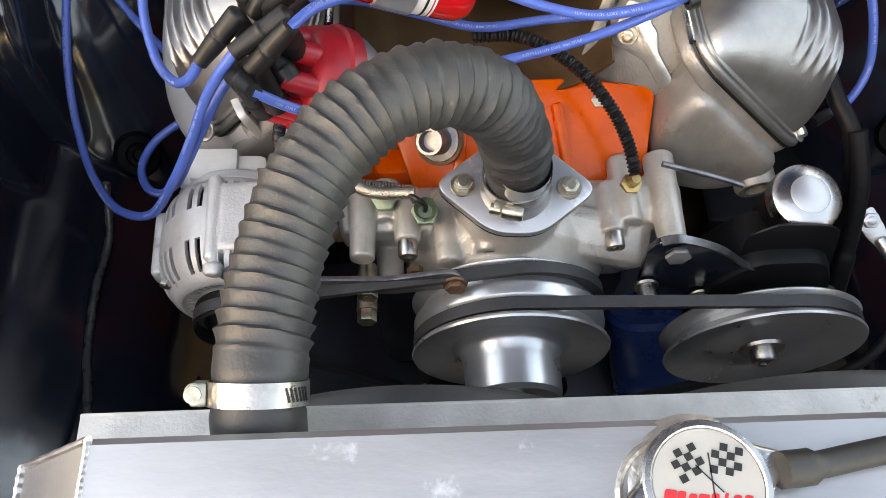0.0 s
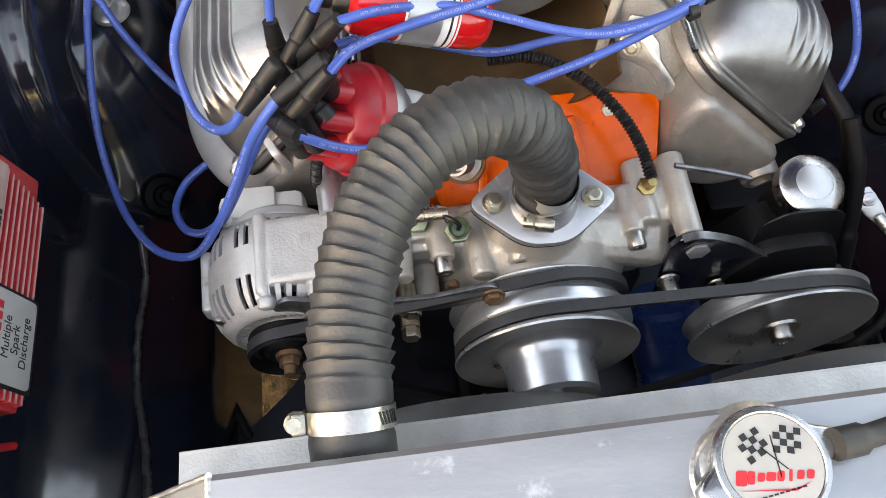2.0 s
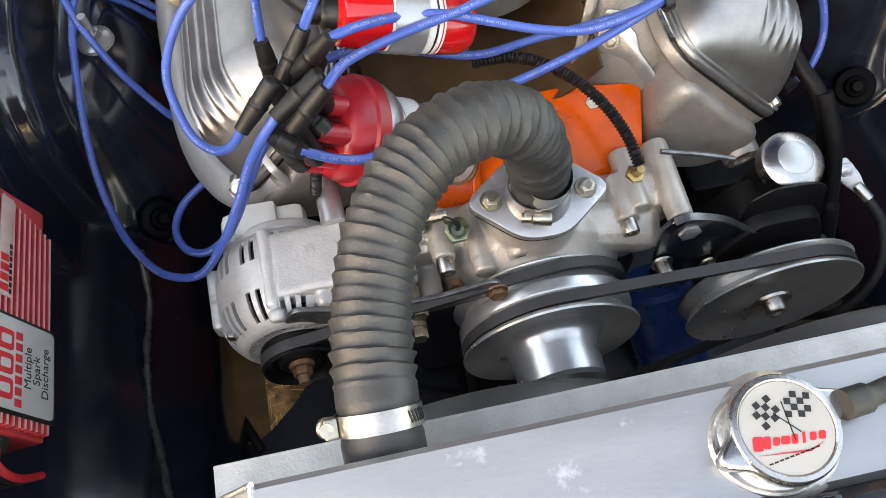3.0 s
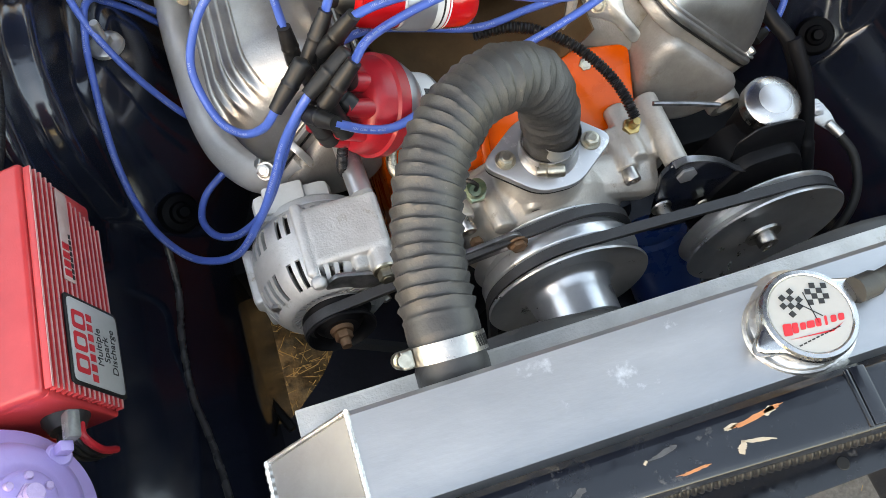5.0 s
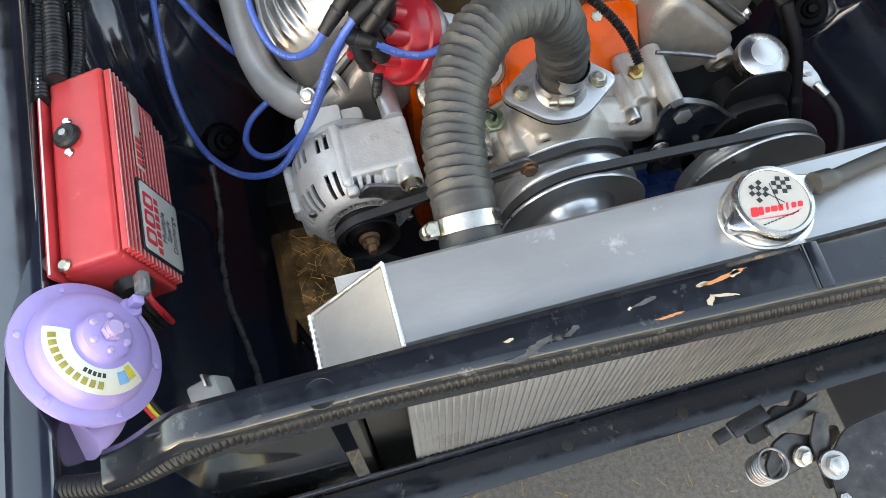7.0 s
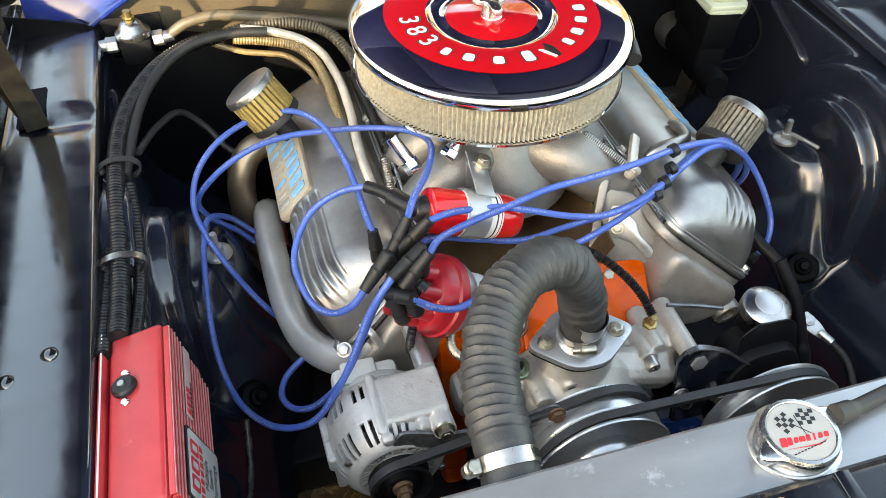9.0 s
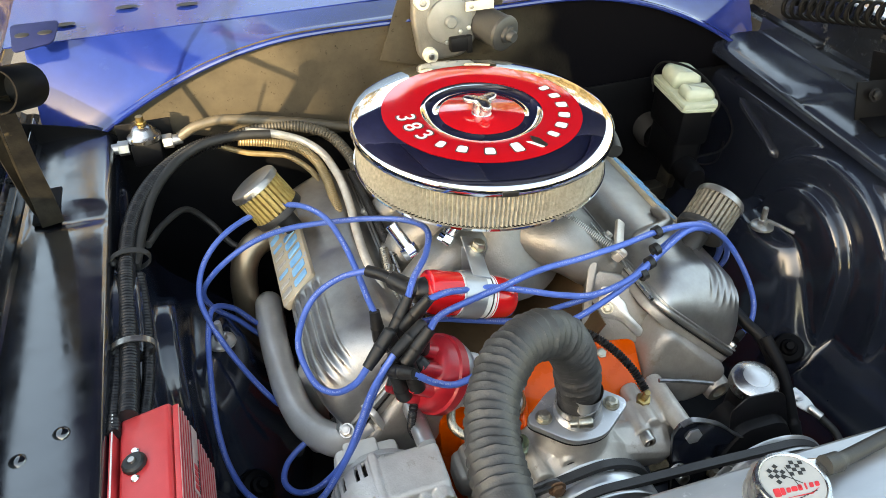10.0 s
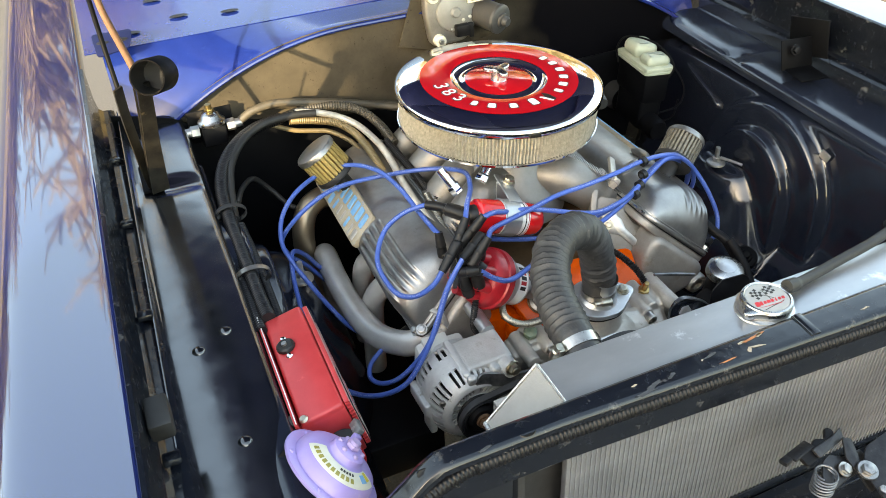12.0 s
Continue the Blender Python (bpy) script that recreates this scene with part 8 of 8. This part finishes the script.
part("lug", joined(prism(round_poly([(-0.012, -0.010), (0.012, -0.010), (0.030, -0.005), (0.030, 0.005), (0.012, 0.010), (-0.012, 0.010)], 0.004), 0, 0.003, 0.0005, frame_at((0.425, 0.352, 0.612), (-0.2, -0.5, 0.8), (0.4, -0.8, -0.2))), lathe([(0, 0), (0.006, 0), (0.006, 0.02), (0, 0.02)], 12, frame_at((0.434, 0.335, 0.606), (0.4, -0.8, -0.2)))), "zinc_pale", lug)
bolt(lug, (0.425, 0.352, 0.614), (-0.2, -0.5, 0.8), 0.008, 0.006, 0.010, "bolt_pale")
part("cable", tube([(0.440, 0.322, 0.602), (0.455, 0.295, 0.585), (0.452, 0.262, 0.560), (0.435, 0.24, 0.535), (0.41, 0.23, 0.50), (0.40, 0.25, 0.45)], 0.0055, 12, 0.004), "rubber", lug)

# oil filter
of = thing("oil_filter", (0.200, 0.30, 0.42), "dark blue spin-on oil filter low beside the pump", "oil filter")
part("canister", lathe([(0, 0.070), (0.040, 0.070), (0.046, 0.064), (0.046, -0.060), (0.042, -0.068), (0.030, -0.072), (0, -0.072)], 40, frame_at((0.246, 0.285, 0.412), (-0.15, 0.62, 0.77))), "oil_filter", of)

# low dark structures that close the bay below the engine
low = thing("front_crossmember", (0.08, 0.40, 0.2), "black front suspension cross-member under the engine", "crossmember")
part("beam", rbox(0.68, 0.10, 0.10, 0.01, Matrix.Translation((0.16, 0.46, 0.25))), "matt_black", low)
part("sway_bar", tube([(-0.22, 0.31, 0.30), (-0.15, 0.24, 0.29), (0.1, 0.22, 0.29), (0.35, 0.24, 0.29), (0.5, 0.34, 0.30)], 0.013, 14, 0.01), "matt_black", low)
part("strut", rbox(0.012, 0.16, 0.018, 0.004, pose(-0.318, 0.330, 0.326, 0, 0, 24)), "matt_black", low)
part("pan", prism(round_poly([(-0.200, 0.46), (-0.200, 0.360), (-0.228, 0.320), (-0.284, 0.272), (-0.345, 0.268), (-0.345, 0.10), (0.42, 0.10), (0.42, 0.46)], 0.02), 0.322, 0.325), "oil_navy", low, "dark grimy pan under the engine")
part("frame_rail", rbox(0.16, 0.75, 0.09, 0.01, Matrix.Translation((-0.235, 0.84, 0.36))), "matt_black", low)
part("frame_rail", rbox(0.16, 0.75, 0.09, 0.01, Matrix.Translation((0.43, 0.84, 0.36))), "matt_black", low)
part("floor_pan", rbox(1.0, 0.55, 0.004, 0.001, Matrix.Translation((0.1, 0.82, 0.30))), "matt_black", low)
part("splash_panel", rbox(0.40, 0.25, 0.003, 0.001, pose(0.20, 0.25, 0.36, 10, 0, 0)), "oil_navy", low)
part("timing_cover", rbox(0.26, 0.06, 0.26, 0.02, Matrix.Translation((XC, 0.345, 0.45))), "oil_navy", low)
part("crank_pulley", lathe([(0, 0.01), (0.03, 0.01), (0.06, 0.004), (0.085, 0.008), (0.085, -0.03), (0, -0.03)], 48, frame_at((XC, 0.26, 0.40), (0, -1, 0.1))), "matt_black", low)

# ---- hood latch in front of the condenser ----
la = thing("hood_latch", (0.10, -0.115, 0.74), "worn metal hood latch with a coil spring and hooks", "hood latch")
part("plate", prism(round_poly([(-0.04, -0.14), (0.06, -0.14), (0.06, 0.030), (0.005, 0.028), (-0.02, 0.008)], 0.008), 0, 0.003, 0.0008, frame_at((0.145, -0.128, 0.795), (-0.05, -0.25, 0.97), (1, 0.1, 0))), "latch_dark", la, "dark grimy latch plate")
bolt(la, (0.128, -0.125, 0.799), (-0.05, -0.25, 0.97), 0.008, 0.006, 0.012, "steel")
bolt(la, (0.125, -0.150, 0.795), (-0.05, -0.25, 0.97), 0.005, 0.005, 0.0, "steel")
hel = [(0.080 + 0.012 * math.cos(a * 0.6), -0.112 + 0.012 * math.sin(a * 0.6), 0.775 + 0.00045 * a) for a in range(0, 70)]
part("spring", tube(hel, 0.0012, 8, 0.003), "latch_metal", la, "coiled wire spring")
part("hook", prism(round_poly([(-0.030, -0.006), (0.022, -0.008), (0.034, 0.006), (0.028, 0.014), (0.016, 0.004), (0.004, 0.012), (-0.012, 0.006), (-0.030, 0.010)], 0.004), 0, 0.006, 0.001, frame_at((0.098, -0.080, 0.800), (0.1, -0.4, 0.9), (1, 0.25, 0))), "matt_black", la, "dark latch hook")
part("hook", prism(round_poly([(-0.026, -0.005), (0.020, -0.006), (0.028, 0.006), (0.010, 0.004), (-0.026, 0.007)], 0.003), 0.009, 0.013, 0.001, frame_at((0.110, -0.078, 0.798), (0.1, -0.4, 0.9), (1, 0.25, 0))), "latch_dark", la, "worn latch hook")
part("slide", rbox(0.034, 0.014, 0.004, 0.001, pose(0.075, -0.076, 0.806, -10, 0, 12)), "latch_dark", la)
part("tab", rbox(0.012, 0.010, 0.006, 0.001, pose(0.048, -0.082, 0.810, -10, 0, 12)), "latch_dark", la)
part("lever", prism(round_poly([(-0.034, -0.010), (0.020, -0.012), (0.040, -0.004), (0.040, 0.006), (0.012, 0.010), (-0.006, 0.022), (-0.020, 0.020), (-0.034, 0.006)], 0.004), 0, 0.004, 0.001, frame_at((0.110, -0.108, 0.790), (0.15, -0.5, 0.85), (1, 0.2, 0))), "latch_dark", la, "flat latch lever")
part("lever", prism(round_poly([(-0.006, -0.034), (0.006, -0.034), (0.010, 0.0), (0.018, 0.022), (0.008, 0.030), (-0.006, 0.010)], 0.003), 0.008, 0.011, 0.0008, frame_at((0.122, -0.106, 0.790), (0.15, -0.5, 0.85), (1, 0.2, 0))), "latch_dark", la, "crooked latch lever")
bolt(la, (0.108, -0.112, 0.797), (0.15, -0.5, 0.85), 0.006, 0.005, 0.009, "steel")
part("brace", rbox(0.05, 0.012, 0.45, 0.003, pose(0.13, -0.145, 0.56, 6, 0, 0)), "matt_black", la)

# ---- throttle return spring beside the right valve cover ----
spr = thing("throttle_spring", (0.150, 0.520, 0.835), "coiled throttle return spring hooked to a plain metal bracket", "spring")
A0, A1 = Vector((0.150, 0.560, 0.850)), Vector((0.192, 0.502, 0.826))
sm = frame_at(A0, A1 - A0)
ln = (A1 - A0).length
part("coil", tube([sm @ Vector((0.0058 * math.cos(2 * math.pi * k / 10), 0.0058 * math.sin(2 * math.pi * k / 10), ln * k / 260)) for k in range(261)], 0.00085, 6, 0.002, raw=True), "steel", spr)
part("hook", tube([A1, A1 + (A1 - A0) * 0.12, A1 + Vector((0.010, -0.012, -0.012))], 0.0009, 6, 0.003), "steel", spr)
part("hook", tube([A0, A0 + (A0 - A1) * 0.2, A0 + Vector((-0.012, 0.03, 0.02))], 0.0009, 6, 0.003), "steel", spr)
part("bracket", joined(rbox(0.014, 0.060, 0.008, 0.003, pose(0.213, 0.530, 0.826, 8, 38, -24)), rbox(0.014, 0.010, 0.020, 0.003, pose(0.200, 0.502, 0.816, 0, 38, -24))), "cast", spr)

# ---- ground litter seen through the gaps ----
rnd = random.Random(11)
bits = []
for i in range(900):
    if i < 650:
        x, y = rnd.gauss(-0.30, 0.13), rnd.gauss(0.42, 0.14)
    else:
        x, y = rnd.uniform(-0.2, 0.9), rnd.uniform(-0.35, 0.12)
    l = rnd.uniform(0.005, 0.024)
    bits.append(rbox(l * (2.2 if i < 650 and i % 3 == 0 else 1.0), rnd.uniform(0.0005, 0.0015), 0.0008, 0, pose(x, y, (0.016 if i < 650 else 0.003) + rnd.random() * 0.006, rnd.uniform(-15, 15), rnd.uniform(-15, 15), rnd.uniform(0, 180))))
single("straw_litter", joined(*bits), "straw", "dry straw and leaf litter on the asphalt", "straw", kind="stuff")
bm = bmesh.new()
bmesh.ops.create_grid(bm, x_segments=60, y_segments=60, size=0.22)
for v in bm.verts:
    v.co.z = 0.008 + 0.012 * noise.noise(v.co * 14) + 0.004 * noise.noise(v.co * 60) + 0.002 * noise.noise(v.co * 130)
bm.transform(Matrix.Translation((-0.33, 0.42, 0.004)))
single("soil_patch", bm, "soil", "brown soil and leaf litter under the car", "soil", kind="stuff")

# ---- bare woods behind the car, seen in the paint ----
single("grassy_bank", sheet(lambda u, v: Vector((-45 + 90 * u, 8.5 + 6 * v, -0.1 + 5.4 * smoothstep(0, 1, v) + 0.5 * noise.noise(Vector((u * 20, v * 3, 1))))), 90, 14, 0.0), "grass_brown", "dry brown grassy bank behind the car", "bank", kind="structure")
rnd = random.Random(3)
bms = []
for i in range(64):
    x, y = rnd.uniform(-15, 9), rnd.uniform(9.5, 15)
    h = rnd.uniform(4.6, 6.4) if i % 9 else 9.0
    r = rnd.uniform(0.07, 0.16)
    lean = rnd.uniform(-0.5, 0.5)
    trunk = [Vector((x + lean * k / 5, y, h * k / 5)) for k in range(6)]
    bms.append(tube(trunk, lambda s, t: r * (1 - 0.85 * s / t), 6, 1.2, raw=True))
    for b in range(22):
        z = h * rnd.uniform(0.12, 0.95)
        a = rnd.uniform(0, 2 * math.pi)
        ln = rnd.uniform(0.9, 2.4) * (1.2 - z / h)
        p = Vector((x + lean * z / h, y, z))
        q = p + Vector((math.cos(a) * ln, math.sin(a) * ln, ln * rnd.uniform(0.3, 0.9)))
        bms.append(tube([p, (p + q) / 2 + Vector((0, 0, 0.1)), q], lambda s, t: 0.045 * (1 - 0.8 * s / t), 4, 0.6, raw=True))
        for c in range(16):
            e = p + (q - p) * rnd.uniform(0.2, 1)
            f = e + Vector((rnd.uniform(-0.7, 0.7), rnd.uniform(-0.7, 0.7), rnd.uniform(-0.1, 0.8)))
            bms.append(tube([e, f], rnd.uniform(0.010, 0.026), 3, 1.5, raw=True))
single("woods", joined(*bms), "twigs", "row of bare brown trees behind the car", "trees", kind="stuff")
